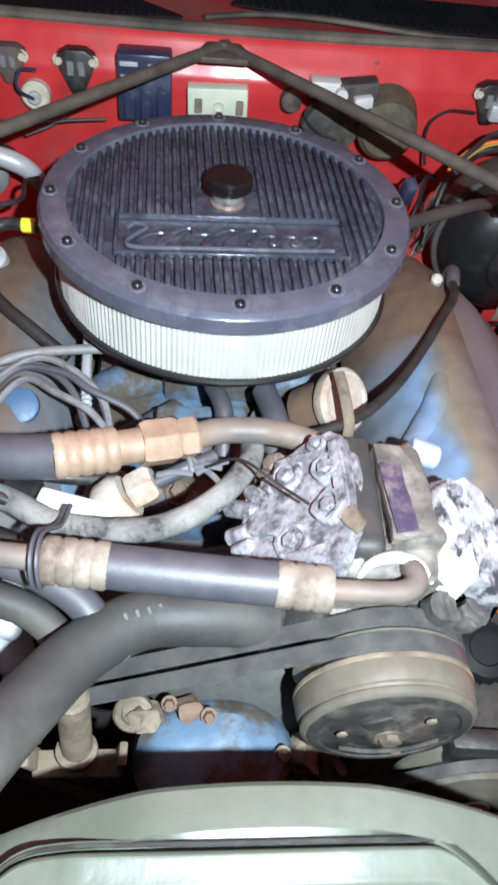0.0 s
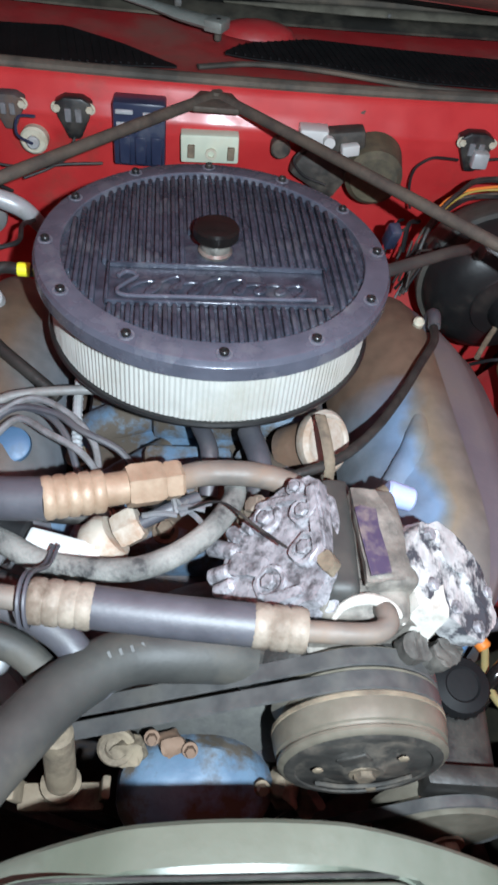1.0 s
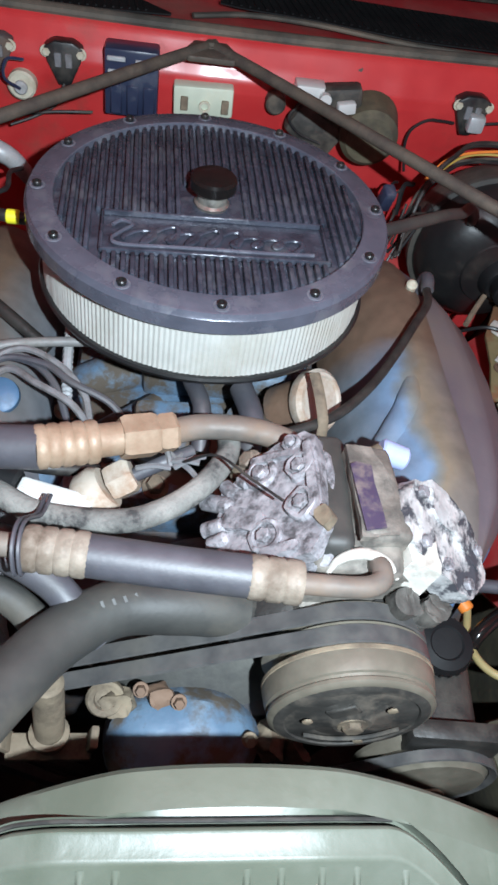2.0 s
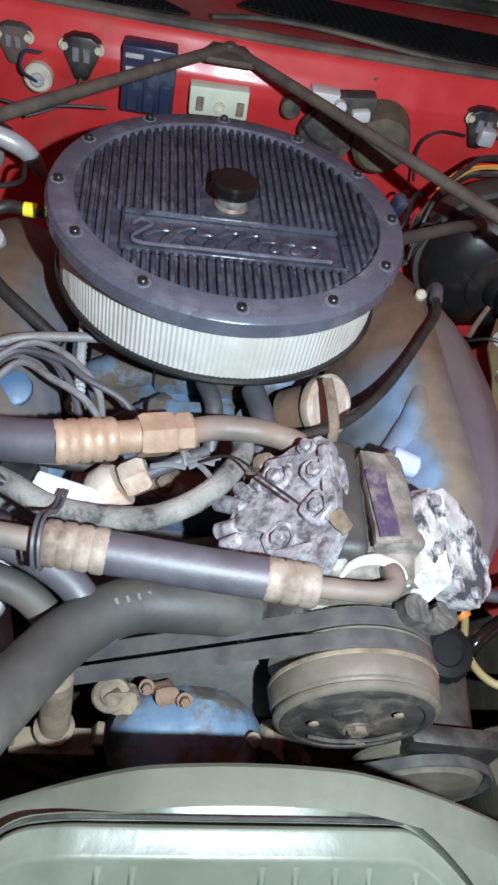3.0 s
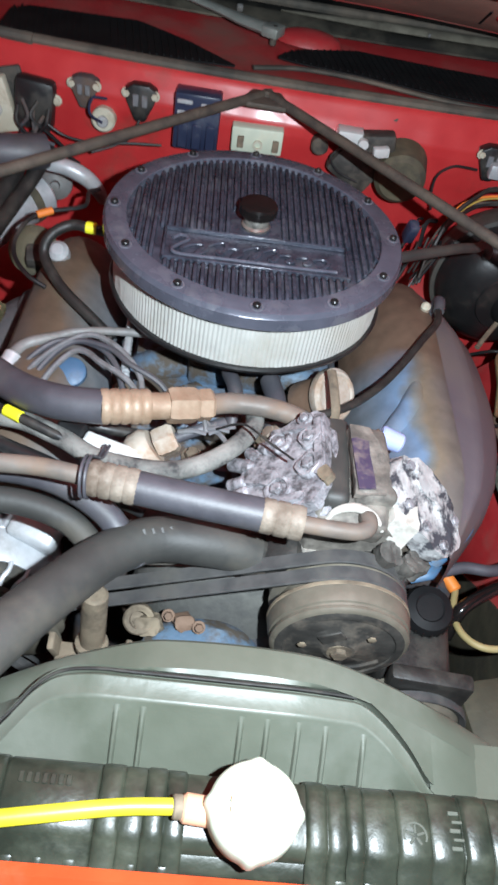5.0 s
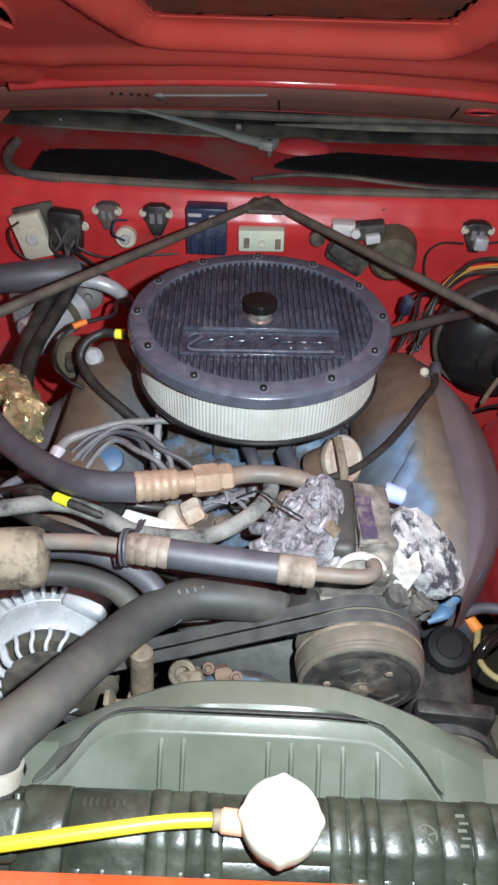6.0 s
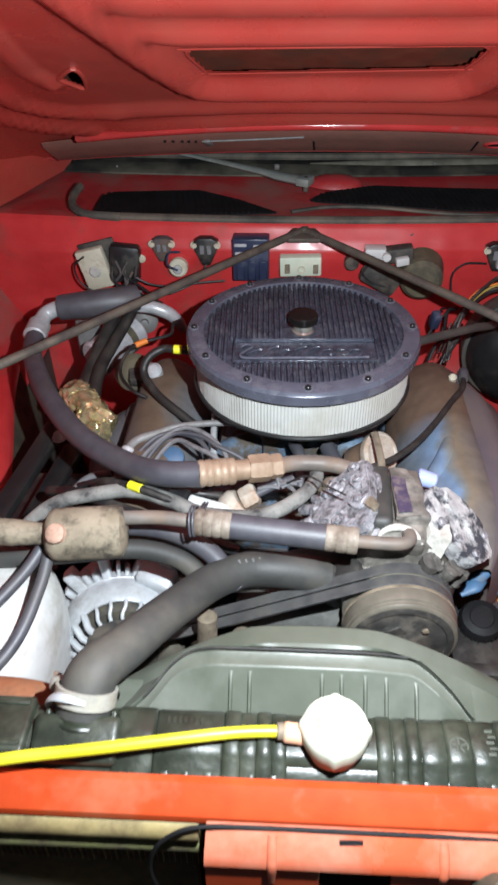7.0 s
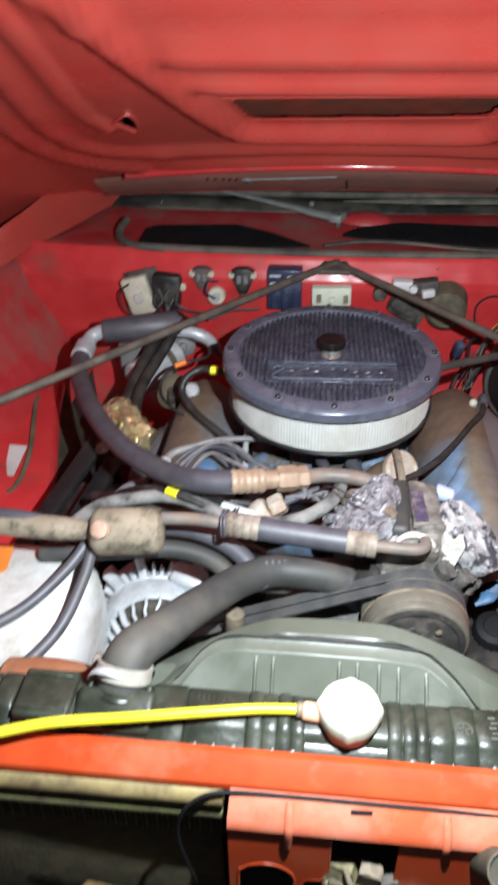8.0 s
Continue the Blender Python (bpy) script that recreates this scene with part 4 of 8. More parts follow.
def shroud_arch(x):
    """Height of the arch over the fan and how far its rear edge bends forwards."""
    u = (x - 0.01)
    z = 0.947 - 0.10 * max(0, abs(u) - 0.06) ** 1.25 / 0.24 ** 1.25 * (1.0 if u > 0 else 1.25)
    y = -0.515 - 0.035 * (abs(u) / 0.22) ** 2
    return y, z


bm = B()
SX = [-0.225 + 0.50 * k / 50 for k in range(51)]
rows = [[], [], [], [], []]
for x in SX:
    y, z = shroud_arch(x)
    rows[0].append((x, y, z - 0.05))
    rows[1].append((x, y, z - 0.003))
    rows[2].append((x, y - 0.003, z))
    rows[3].append((x, y - 0.014, z + 0.0006))
    rows[4].append((x, y - 0.0242, z + 0.0006))
loft(bm, rows)
flange = part("rear_flange", bm, shroud_grey, shroud, "grey arched rear flange")


GROOVE_X = [-0.176, -0.159, -0.148, -0.138, -0.127, -0.115, -0.091, -0.020, 0.061, 0.107, 0.127, 0.149, 0.163]
GROOVE_Y = [-0.595, -0.582, -0.573, -0.560, -0.551, -0.546, -0.545, -0.546, -0.546, -0.545, -0.557, -0.577, -0.597]
GROOVE_Z = [0.902, 0.909, 0.916, 0.925, 0.932, 0.938, 0.944, 0.946, 0.945, 0.938, 0.930, 0.919, 0.908]


def groove(x):
    """The pressed groove round the raised panel in front of the flange, eased between its stations."""
    ys = [float(np.interp(x + d, GROOVE_X, GROOVE_Y)) for d in (-0.006, 0.0, 0.006)]
    zs = [float(np.interp(x + d, GROOVE_X, GROOVE_Z)) for d in (-0.006, 0.0, 0.006)]
    return sum(ys) / 3, sum(zs) / 3


bm = B()
FX = [-0.178 + 0.343 * k / 110 for k in range(111)]
rows = []
for x in FX:
    ya, za = shroud_arch(x)
    y, z = groove(x)
    u = min(1.0, max(0.0, (x + 0.064) / 0.02))
    cy, cz = max(-0.6005, y - 0.019), max(0.9045, z - 0.0015)
    rows.append([(x, ya - 0.0240, za + 0.0006), (x, y + 0.0026, z + 0.0006), (x, y + 0.0018 + 0.0014 * u, z - 0.0009), (x, y + 0.0014 + 0.0030 * u, z - 0.004), (x, y + 0.0010 + 0.0030 * u, z - 0.008 - 0.003 * u), (x, y - 0.0014, z - 0.008 - 0.003 * u), (x, y - 0.0024, z - 0.001), (x, y - 0.0036, z + 0.0006), (x, y - 0.0050, z + 0.0012), (x, y - 0.0066, z + 0.0002), (x, cy + 0.0016, cz + 0.0002), (x, cy, cz), (x, cy - 0.0016, cz - 0.0016), (x, cy - 0.0034, cz - 0.0042), (x, min(-0.604, cy - 0.012), 0.902)])
loft(bm, rows)
bmesh.ops.recalc_face_normals(bm, faces=bm.faces)
face = part("front_face", bm, shroud_grey, shroud, "grey sloping face with low ribs", angle=50)
# black line laid in the groove, for the shade of its step
bm = B()
sweep(bm, [(x, groove(x)[0] + 0.0010, groove(x)[1] - 0.0016) for x in FX[6:-20:4]], 0.0014, 8, 3)
part("crease_shade", bm, greasy_black, face, "black line along the crease, its shade put in as a part")
FN = Vector((0, -0.038, 0.036)).normalized()
for x in (-0.0718, -0.0532, 0.0170, 0.0360, 0.0588, 0.0792, 0.1085):
    w = 0.0022
    bm = B()
    lift = ((-w / 2 - 0.0012, -0.0006), (-w / 2 - 0.0003, 0.0016), (-w / 2 + 0.0002, 0.0025), (w / 2 - 0.0002, 0.0025), (w / 2 + 0.0003, 0.0016), (w / 2 + 0.0012, -0.0006))
    gy, gz = groove(x)
    a, b = Vector((0, gy - 0.0225, gz - 0.0050)), Vector((0, -0.604, 0.9025))
    loft(bm, [[tuple(Vector((x + dx, 0, 0)) + a.lerp(b, f) + FN * (h * min(1.0, f / 0.3) - 0.0004 * (1 - min(1.0, f / 0.3)))) for dx, h in lift] for f in (0.0, 0.06, 0.12, 0.2, 0.3, 0.45, 0.7, 1.0)])
    part("rib", bm, shroud_grey, face, angle=60)
for xs in ([-0.225 + 0.0118 * k for k in range(5)], [0.164 + 0.0185 * k for k in range(7)]):
    bm = B()
    loft(bm, [[(x, shroud_arch(x)[0] - 0.0238, shroud_arch(x)[1] + 0.0002) for x in xs], [(x, -0.590, min(0.906, shroud_arch(x)[1] + 0.0)) for x in xs], [(x, -0.605, min(0.902, shroud_arch(x)[1] - 0.002)) for x in xs]])
    part("side_slope", bm, shroud_grey, shroud)
bm = B()
for side in (-1, 1):
    x0 = -0.225 if side < 0 else 0.275
    loft(bm, [[(x0, -0.56, 0.90), (x0, -0.56, 0.60)], [(x0 + side * 0.06, -0.60, 0.88), (x0 + side * 0.06, -0.60, 0.60)]], 0.003)
loft(bm, [[(x, -0.555, 0.895) for x in (-0.225, 0, 0.275)], [(x, -0.60, 0.897) for x in (-0.225, 0, 0.275)]], 0.003)
part("side_wing", bm, shroud_grey, shroud)

# ---- radiator ----
rad = thing("radiator", (0, -0.64, 0.40), "radiator with a ribbed dark plastic top tank", "radiator")
bm = B()
TX = [-0.36 + 0.72 * k / 4 for k in range(5)]
prof = [(-0.6065, 0.885), (-0.6065, 0.918), (-0.6095, 0.927), (-0.615, 0.9295), (-0.645, 0.930), (-0.650, 0.927), (-0.653, 0.921), (-0.662, 0.918), (-0.666, 0.912), (-0.668, 0.86)]
loft(bm, [[(x, y, z) for x in TX] for y, z in prof], 0.003)
for x in (-0.36, 0.36):
    bm.faces.new([bm.verts.new((x, y, z)) for y, z in prof])
tank = part("top_tank", bm, tank_black, rad, "dark ribbed plastic top tank")
for k, (x0, x1) in enumerate(((-0.356, -0.338), (-0.334, -0.316), (-0.312, -0.296), (-0.172, -0.139), (-0.1355, -0.0755), (-0.0722, -0.0605), (-0.0578, -0.0445), (-0.042, -0.032), (-0.029, -0.018), (0.066, 0.0765), (0.0805, 0.0905), (0.0935, 0.1015), (0.105, 0.1255), (0.128, 0.1475), (0.1505, 0.1705), (0.1745, 0.190), (0.193, 0.213), (0.216, 0.236), (0.239, 0.259), (0.262, 0.282), (0.285, 0.305), (0.308, 0.328), (0.331, 0.352))):
    bm = B()
    tall = 0.0016 + 0.0022 * (k % 2)
    loft(bm, [[(x, y + (0.001 if y > -0.608 else (-0.0025 if y < -0.65 else 0)), z + h) for x, h in ((x0 + 0.0006, -0.001), (x0 + 0.0010, tall - 0.0006), (x0 + 0.0018, tall), (x1 - 0.0018, tall), (x1 - 0.0010, tall - 0.0006), (x1 - 0.0006, -0.001))] for y, z in prof[:9]], 0.003)
    part("rib", bm, tank_black, tank, angle=50)
for q in range(7):
    bm = B()
    box(bm, pose(-0.126 + 0.0052 * q, -0.6195, 0.9335), 0.0036, 0.007, 0.0028, 0.0004, 1)
    part("moulded_bar", bm, tank_black, tank)
for k in range(27):
    x = -0.165 + 0.0195 * k
    if -0.012 < x < 0.062:
        continue
    bm = B()
    box(bm, pose(x, -0.6625, 0.9165, 32, 0, 0), 0.0085 if k % 3 else 0.006, 0.007, 0.014, 0.0018, 2)
    part("crimp_lug", bm, tank_black, tank)
bm = B()
box(bm, pose(0, -0.633, 0.60), 0.66, 0.05, 0.52, 0.004)
part("core", bm, plain_black, rad, "dark finned radiator core")
# star-shaped maker's mark as plain wedges in a ring
bm = B()
lathe(bm, [(0.0085, 0), (0.0085, 0.0015), (0.0072, 0.0015), (0.0072, 0)], pose(0.1375, -0.6355, 0.9352), 24)
for k in range(5):
    box(bm, pose(0.1375, -0.6355, 0.9362) @ pose(0, 0, 0, 0, 0, 72 * k + 18) @ pose(0.004, 0, 0), 0.006, 0.0022, 0.0015, 0.0004, 1)
part("emblem", bm, moulded_mark, tank, "small moulded five-pointed emblem")
for k, w in enumerate((0.004, 0.003, 0.004, 0.003, 0.004)):
    bm = B()
    box(bm, pose(0.1665 + 0.002 * (k % 2), -0.619 - 0.0055 * k, 0.9335), 0.0075, w * 0.7, 0.0030, 0.0004, 1)
    part("moulded_bar", bm, moulded_mark, tank)
# filler neck, cap, overflow
bm = B()
cyl(bm, (0.026, -0.634, 0.925), (0.026, -0.634, 0.948), 0.026, n=32, bev=0.003)
neck = part("filler_neck", bm, peach, rad, "orange filler neck")
bm = B()
cyl(bm, (0.0, -0.634, 0.942), (-0.020, -0.633, 0.944), 0.0095, n=16, bev=0.002)
part("spout", bm, peach, neck, "orange plastic overflow spout")
bm = B()
lobes = []
for k in range(96):
    a = 2 * math.pi * k / 96
    lobes.append(0.0296 + 0.0026 * max(0.0, math.cos(4 * a + 0.25)) ** 5)
rings = []
for f, h in ((1.0, 0.943), (1.02, 0.9455), (1.02, 0.956), (0.985, 0.9605), (0.93, 0.9625), (0.55, 0.9635), (0.50, 0.966), (0.30, 0.9665)):
    rings.append([bm.verts.new((0.026 + f * (lobes[k] if f > 0.6 else 0.0290) * math.cos(2 * math.pi * k / 96), -0.634 + f * (lobes[k] if f > 0.6 else 0.0290) * math.sin(2 * math.pi * k / 96), h)) for k in range(96)])
for p, q in zip(rings, rings[1:]):
    for k in range(96):
        bm.faces.new((p[k], p[(k + 1) % 96], q[(k + 1) % 96], q[k]))
bm.faces.new(rings[-1])
cap = part("pressure_cap", bm, ivory, rad, "white plastic lobed radiator cap")
bm = B()
for k in range(5):
    for j in range(2):
        box(bm, pose(0.012 + 0.006 * k, -0.632 - 0.006 * j, 0.9668), 0.0045, 0.0035, 0.0006, 0)
part("cap_label", bm, mat("faded_orange_print", (0.58, 0.40, 0.22), (0.62, 0.44, 0.26), 0.6, bump=0.05), cap, "faded orange warning print")
# loose tail of the hose clamp beside the neck
tail = thing("clamp_band", (-0.225, -0.612, 0.945), "pale steel clamp band curling beside the inlet neck", "clamp")
bm = B()
sweep(bm, [(-0.200, -0.622, 0.962), (-0.214, -0.622, 0.966), (-0.229, -0.618, 0.962), (-0.239, -0.614, 0.950), (-0.240, -0.611, 0.938)], 0.0046, 10, 8, flat=0.35)
part("band", bm, galv, tail)
# inlet neck for the upper hose
bm = B()
cyl(bm, (-0.2115, -0.636, 0.905), (-0.2075, -0.605, 0.941), 0.0245, n=28, bev=0.003)
lathe(bm, [(0.024, 0), (0.0275, 0.001), (0.0285, 0.003), (0.0275, 0.005), (0.024, 0.006)], frame_to((-0.2095, -0.6200, 0.9225), (-0.2068, -0.600, 0.946)), 36)
lathe(bm, [(0.037, 0), (0.033, 0.004), (0.027, 0.010), (0.025, 0.016)], frame_to((-0.2110, -0.630, 0.908), (-0.2075, -0.604, 0.940)), 36)
inlet = part("inlet_neck", bm, tank_black, rad, "dark plastic inlet neck with a collar")
bm = B()
box(bm, pose(-0.209, -0.640, 0.926, 18, 0, 0), 0.082, 0.044, 0.026, 0.007, 3)
part("saddle", bm, tank_black, inlet)
for s in (-1, 1):
    bm = B()
    box(bm, pose(-0.208 + s * 0.031, -0.628, 0.929, 25, 0, 0), 0.005, 0.030, 0.016, 0.002)
    part("gusset", bm, tank_black, inlet)
bm = B()
box(bm, pose(-0.282, -0.632, 0.934), 0.058, 0.056, 0.014, 0.004, 3)
part("tank_end", bm, tank_black, tank)
for y in (-0.612, -0.652):
    bm = B()
    box(bm, pose(-0.282, y, 0.9415), 0.050, 0.005, 0.004, 0.001, 1)
    part("tank_end_rib", bm, tank_black, tank)

rb = thing("tank_bracket", (-0.285, -0.565, 0.85), "rusty orange bracket beside the radiator inlet", "bracket")
bm = B()
sweep(bm, [(-0.37, -0.560, 0.862), (-0.32, -0.562, 0.872), (-0.275, -0.568, 0.876), (-0.25, -0.575, 0.868), (-0.243, -0.578, 0.84)], [0.024, 0.022, 0.020, 0.016, 0.012], 12, 6, flat=0.45)
part("bracket", bm, rust_orange, rb)
bm = B()
sweep(bm, [(-0.262, -0.545, 0.86), (-0.250, -0.560, 0.90), (-0.246, -0.568, 0.915)], 0.009, 10, 5, flat=0.5)
part("hook", bm, rust_brown, rb, "brown hook")
overflow = thing("overflow_hose", (-0.15, -0.65, 0.94), "bright yellow rubber overflow hose", "hose")
bm = B()
sweep(bm, [(-0.022, -0.633, 0.945), (-0.06, -0.637, 0.947), (-0.11, -0.646, 0.949), (-0.187, -0.660, 0.950), (-0.264, -0.673, 0.950), (-0.33, -0.690, 0.945), (-0.42, -0.70, 0.93)], 0.0054, 14, 6)
part("hose", bm, yellow, overflow)
bm = B()
cyl(bm, (-0.026, -0.6335, 0.9453), (-0.019, -0.633, 0.9447), 0.0078, n=18, bev=0.001)
part("hose_clip", bm, tan_steel, overflow, "worn steel hose clip")

# ---- radiator support and front ----
support = thing("radiator_support", (0, -0.70, 0.40), "orange-red radiator support with latch panel", "support panel")
bm = B()
loft(bm, [[(x, y, z) for x in (-0.74, -0.3, 0.3, 0.74)] for y, z in ((-0.668, 0.86), (-0.668, 0.9175), (-0.6695, 0.9225), (-0.674, 0.9235), (-0.6905, 0.9125), (-0.694, 0.9095), (-0.695, 0.904))], 0.003)
part("tie_bar", bm, orange_red, support, "orange-red upper tie bar")


# latch panel: a sloping upper strip, then an upright sheet with rounded openings
PM = Matrix(((1, 0, 0, 0), (0, 0.06, -1, -0.716 - 0.06 * 0.886), (0, 1, 0.06, 0), (0, 0, 0, 1)))
oval = moved(rounded(0.058, 0.135, 0.028, 8), -0.0485, 0.751)
mouth = [(-0.012, 0.730), (-0.012, 0.787), (-0.005, 0.796), (0.009, 0.797), (0.013, 0.802), (0.013, 0.877), (0.018, 0.8815), (0.072, 0.8815), (0.077, 0.876), (0.077, 0.808), (0.082, 0.803), (0.124, 0.804), (0.131, 0.796), (0.131, 0.730), (0.122, 0.722), (-0.005, 0.720)]
lp = part("latch_panel", holed([(-0.086, 0.56), (-0.086, 0.886), (0.176, 0.886), (0.190, 0.56)], [oval, mouth], 0.004, PM), orange_red, support, "orange-red latch panel with cut-outs")
bm = B()
loft(bm, [[(x0 + (x1 - x0) * k / 8, y, z) for k in range(9)] for y, z, x0, x1 in ((-0.6935, 0.9055, -0.085, 0.172), (-0.698, 0.903, -0.085, 0.172), (-0.7085, 0.8945, -0.0855, 0.174), (-0.7165, 0.8875, -0.086, 0.176), (-0.7195, 0.8835, -0.086, 0.176), (-0.7205, 0.879, -0.086, 0.176))], 0.003)
# colour lighter than the panel's: the lamp's glare is painted in
part("upper_strip", bm, mat("glare_strip_paint", (0.50, 0.085, 0.032), (0.57, 0.13, 0.06), 0.26, scale=14, dirt=(0.55, 0.24, 0.16), dirt_at=0.56, dirt_scale=9, bump=0.06, dirt_soft=0.15, coat=0.3), lp, "strip above the openings, glare put into its lighter colour", angle=60)
bm = B()
sweep(bm, [tuple(PM @ Vector((x, v, 0.003))) for x, v in oval[::2] + oval[:1]], 0.0020, 8, 2)
part("hole_rim", bm, orange_red, lp)
bm = B()
sweep(bm, [tuple(PM @ Vector((x, v, 0.003))) for x, v in mouth[:7]], 0.0014, 8, 2)
part("hole_rim", bm, orange_red, lp)
for x, low in ((-0.0275, 0.855), (0.119, 0.872)):
    bm = B()
    sweep(bm, [(x, -0.7035, 0.9005), (x, -0.7115, 0.8945), (x, -0.7185, 0.888), (x, -0.7225, 0.880), (x, -0.7235, low)], [0.0046, 0.005, 0.005, 0.005, 0.003], 10, 5, flat=0.7)
    part("stiffener", bm, MATS["glare_strip_paint"], lp, angle=60)
bm = B()
box(bm, pose(0.040, -0.7065, 0.8995, 45, 0, 2), 0.020, 0.004, 0.003, 0)
part("panel_slot", bm, plain_black, lp, "small dark slot")
for x, v, r in ((-0.004, 0.857, 0.0065), (0.096, 0.855, 0.0065)):
    bm = B()
    lathe(bm, [(r, 0.000), (r + 0.0012, 0.0012), (r + 0.0024, 0.0)], PM @ Matrix.Translation((x, v, 0.0022)), 24)
    part("pressed_ring", bm, orange_red, lp)
bm = B()
cyl(bm, tuple(PM @ Vector((0.143, 0.868, 0.001))), tuple(PM @ Vector((0.143, 0.868, 0.0031))), 0.0030, n=12)
part("screw_hole", bm, plain_black, lp, "small dark hole")
mat("flaking_tan", (0.20, 0.18, 0.085), (0.30, 0.27, 0.14), 0.6, scale=40, dirt=(0.10, 0.085, 0.05), dirt_at=0.52, dirt_scale=40, bump=0.4)
latch = thing("hood_latch", (0.07, -0.71, 0.80), "greasy steel hood latch in the panel opening", "latch")
bm = B()
box(bm, pose(0.065, -0.714, 0.788, 0, 0, 0), 0.125, 0.012, 0.016, 0.002)
part("latch_plate", bm, olive, latch)
for k, (x, z, w, h) in enumerate(((0.026, 0.812, 0.032, 0.022), (0.054, 0.818, 0.022, 0.026), (0.038, 0.796, 0.050, 0.014), (0.072, 0.800, 0.022, 0.020), (0.104, 0.792, 0.026, 0.016), (0.016, 0.794, 0.018, 0.020))):
    part("catch", rough_slab(rounded(w, h, 0.004), 0.012, pose(x, -0.716 - 0.003 * (k % 3), z, 78 + 15 * (k % 2), 12 * ((k % 3) - 1), 8 * (k - 2)), 60 + k, 0.003, 2), (MATS["flaking_tan"], tan_steel, olive, dark_iron)[k % 4], latch, angle=30)
bm = B()
box(bm, pose(0.078, -0.728, 0.795, 0, 4, 0), 0.030, 0.006, 0.016, 0.002)
part("latch_tag", bm, MATS["flaking_tan"], latch, "pale worn tag")
bm = B()
sweep(bm, [(0.005, -0.729, 0.782), (0.03, -0.732, 0.779), (0.08, -0.733, 0.778), (0.125, -0.729, 0.776)], 0.0035, 8, 4)
part("lever", bm, tan_steel, latch)
bm = B()
sweep(bm, [(0.03, -0.728, 0.828), (0.035, -0.736, 0.818), (0.045, -0.738, 0.806), (0.062, -0.735, 0.802)], 0.0028, 8, 5)
part("spring", bm, tan_steel, latch)
buffer = thing("hood_bumper", (0.178, -0.73, 0.81), "rolled tube bumper stop on the latch panel", "bumper stop")
RIM = Vector((0.165, -0.747, 0.898))
WAY = Vector((0.06, -0.55, 0.83)).normalized()
bm = B()
cyl(bm, tuple(RIM - WAY * 0.060), tuple(RIM), 0.0185, 0.0160, n=24, bev=0.002)
part("tube", bm, dark_olive, buffer)
bm = B()
lathe(bm, [(0.0150, -0.004), (0.0168, 0.000), (0.0180, 0.002), (0.0176, 0.0038), (0.0162, 0.0042), (0.0148, 0.003), (0.0140, -0.004)], frame_to(tuple(RIM), tuple(RIM + WAY * 0.03)), 28)
part("rim", bm, olive, buffer, "thin worn rim")
bm = B()
lathe(bm, [(0, 0.0006), (0.0148, 0.0006)], frame_to(tuple(RIM), tuple(RIM + WAY * 0.03)), 24)
part("bore", bm, dark_olive, buffer, "dark bore")
bm = B()
sweep(bm, [tuple(RIM + WAY * 0.002 + Vector((0.001, 0.008, 0.005))), tuple(RIM + WAY * 0.003 + Vector((0, -0.001, 0.0))), tuple(RIM + WAY * 0.002 + Vector((0.0, -0.009, -0.006)))], 0.0014, 8, 4)
part("pin", bm, tan_steel, buffer, "pale pin across the bore")
condenser = thing("condenser", (-0.25, -0.70, 0.55), "dirty air conditioning condenser with fine fins", "condenser")
bm = B()
box(bm, pose(-0.335, -0.683, 0.65), 0.47, 0.012, 0.40, 0.003)
part("core", bm, mat("grimy_core", (0.06, 0.054, 0.03), (0.10, 0.088, 0.05), 0.8, scale=60, dirt=(0.10, 0.075, 0.04), dirt_at=0.56, dirt_scale=30, bump=0.5, bump_scale=220), condenser, "grimy brown fin block")
bm = B()
sweep(bm, [(-0.57, -0.693, 0.888), (-0.40, -0.6935, 0.887), (-0.25, -0.693, 0.888), (-0.092, -0.693, 0.889)], 0.0135, 16, 6)
part("header", bm, condenser_tan, condenser, "tan grimy header")
bm = B()
sweep(bm, [(-0.57, -0.694, 0.863), (-0.35, -0.695, 0.862), (-0.092, -0.694, 0.864)], 0.0115, 14, 6)
part("lower_strip", bm, condenser_green, condenser, "green-stained strip")
for k in range(150):
    bm = B()
    box(bm, pose(-0.50 + 0.0028 * k, -0.694, 0.826 - 0.003 * noise.noise((k * 0.3, 0, 0))), 0.0010, 0.002, 0.030 + 0.012 * noise.noise((k * 0.9, 3, 0)), 0)
    part("fin", bm, (condenser_tan, MATS["grimy_core"], rust_brown, MATS["grimy_core"])[k % 4], condenser)
cable = thing("latch_cable", (-0.1, -0.71, 0.9), "black release cable along the tie bar", "cable")
bm = B()
sweep(bm, [(0.30, -0.699, 0.8995), (0.10, -0.7005, 0.9045), (-0.04, -0.7005, 0.9050), (-0.09, -0.703, 0.907), (-0.115, -0.708, 0.900), (-0.132, -0.712, 0.875), (-0.138, -0.712, 0.82), (-0.12, -0.706, 0.68)], 0.0021, 8, 6)
part("cable", bm, plain_black, cable)
lump = thing("horn_bracket", (-0.22, -0.74, 0.70), "rusty lump of a bracket in front of the condenser", "bracket")
bm = B()
sweep(bm, [(-0.33, -0.722, 0.655), (-0.27, -0.727, 0.675), (-0.235, -0.727, 0.690), (-0.20, -0.727, 0.684), (-0.14, -0.722, 0.66)], [0.010, 0.017, 0.023, 0.017, 0.008], 14, 8)
for v in bm.verts:
    v.co += Vector(noise.noise_vector(v.co * 45)) * 0.008
part("bracket", bm, mat("rusty_mud", (0.17, 0.105, 0.032), (0.26, 0.165, 0.06), 0.85, scale=40, dirt=(0.07, 0.045, 0.02), dirt_at=0.55, dirt_scale=45, bump=0.5), lump)

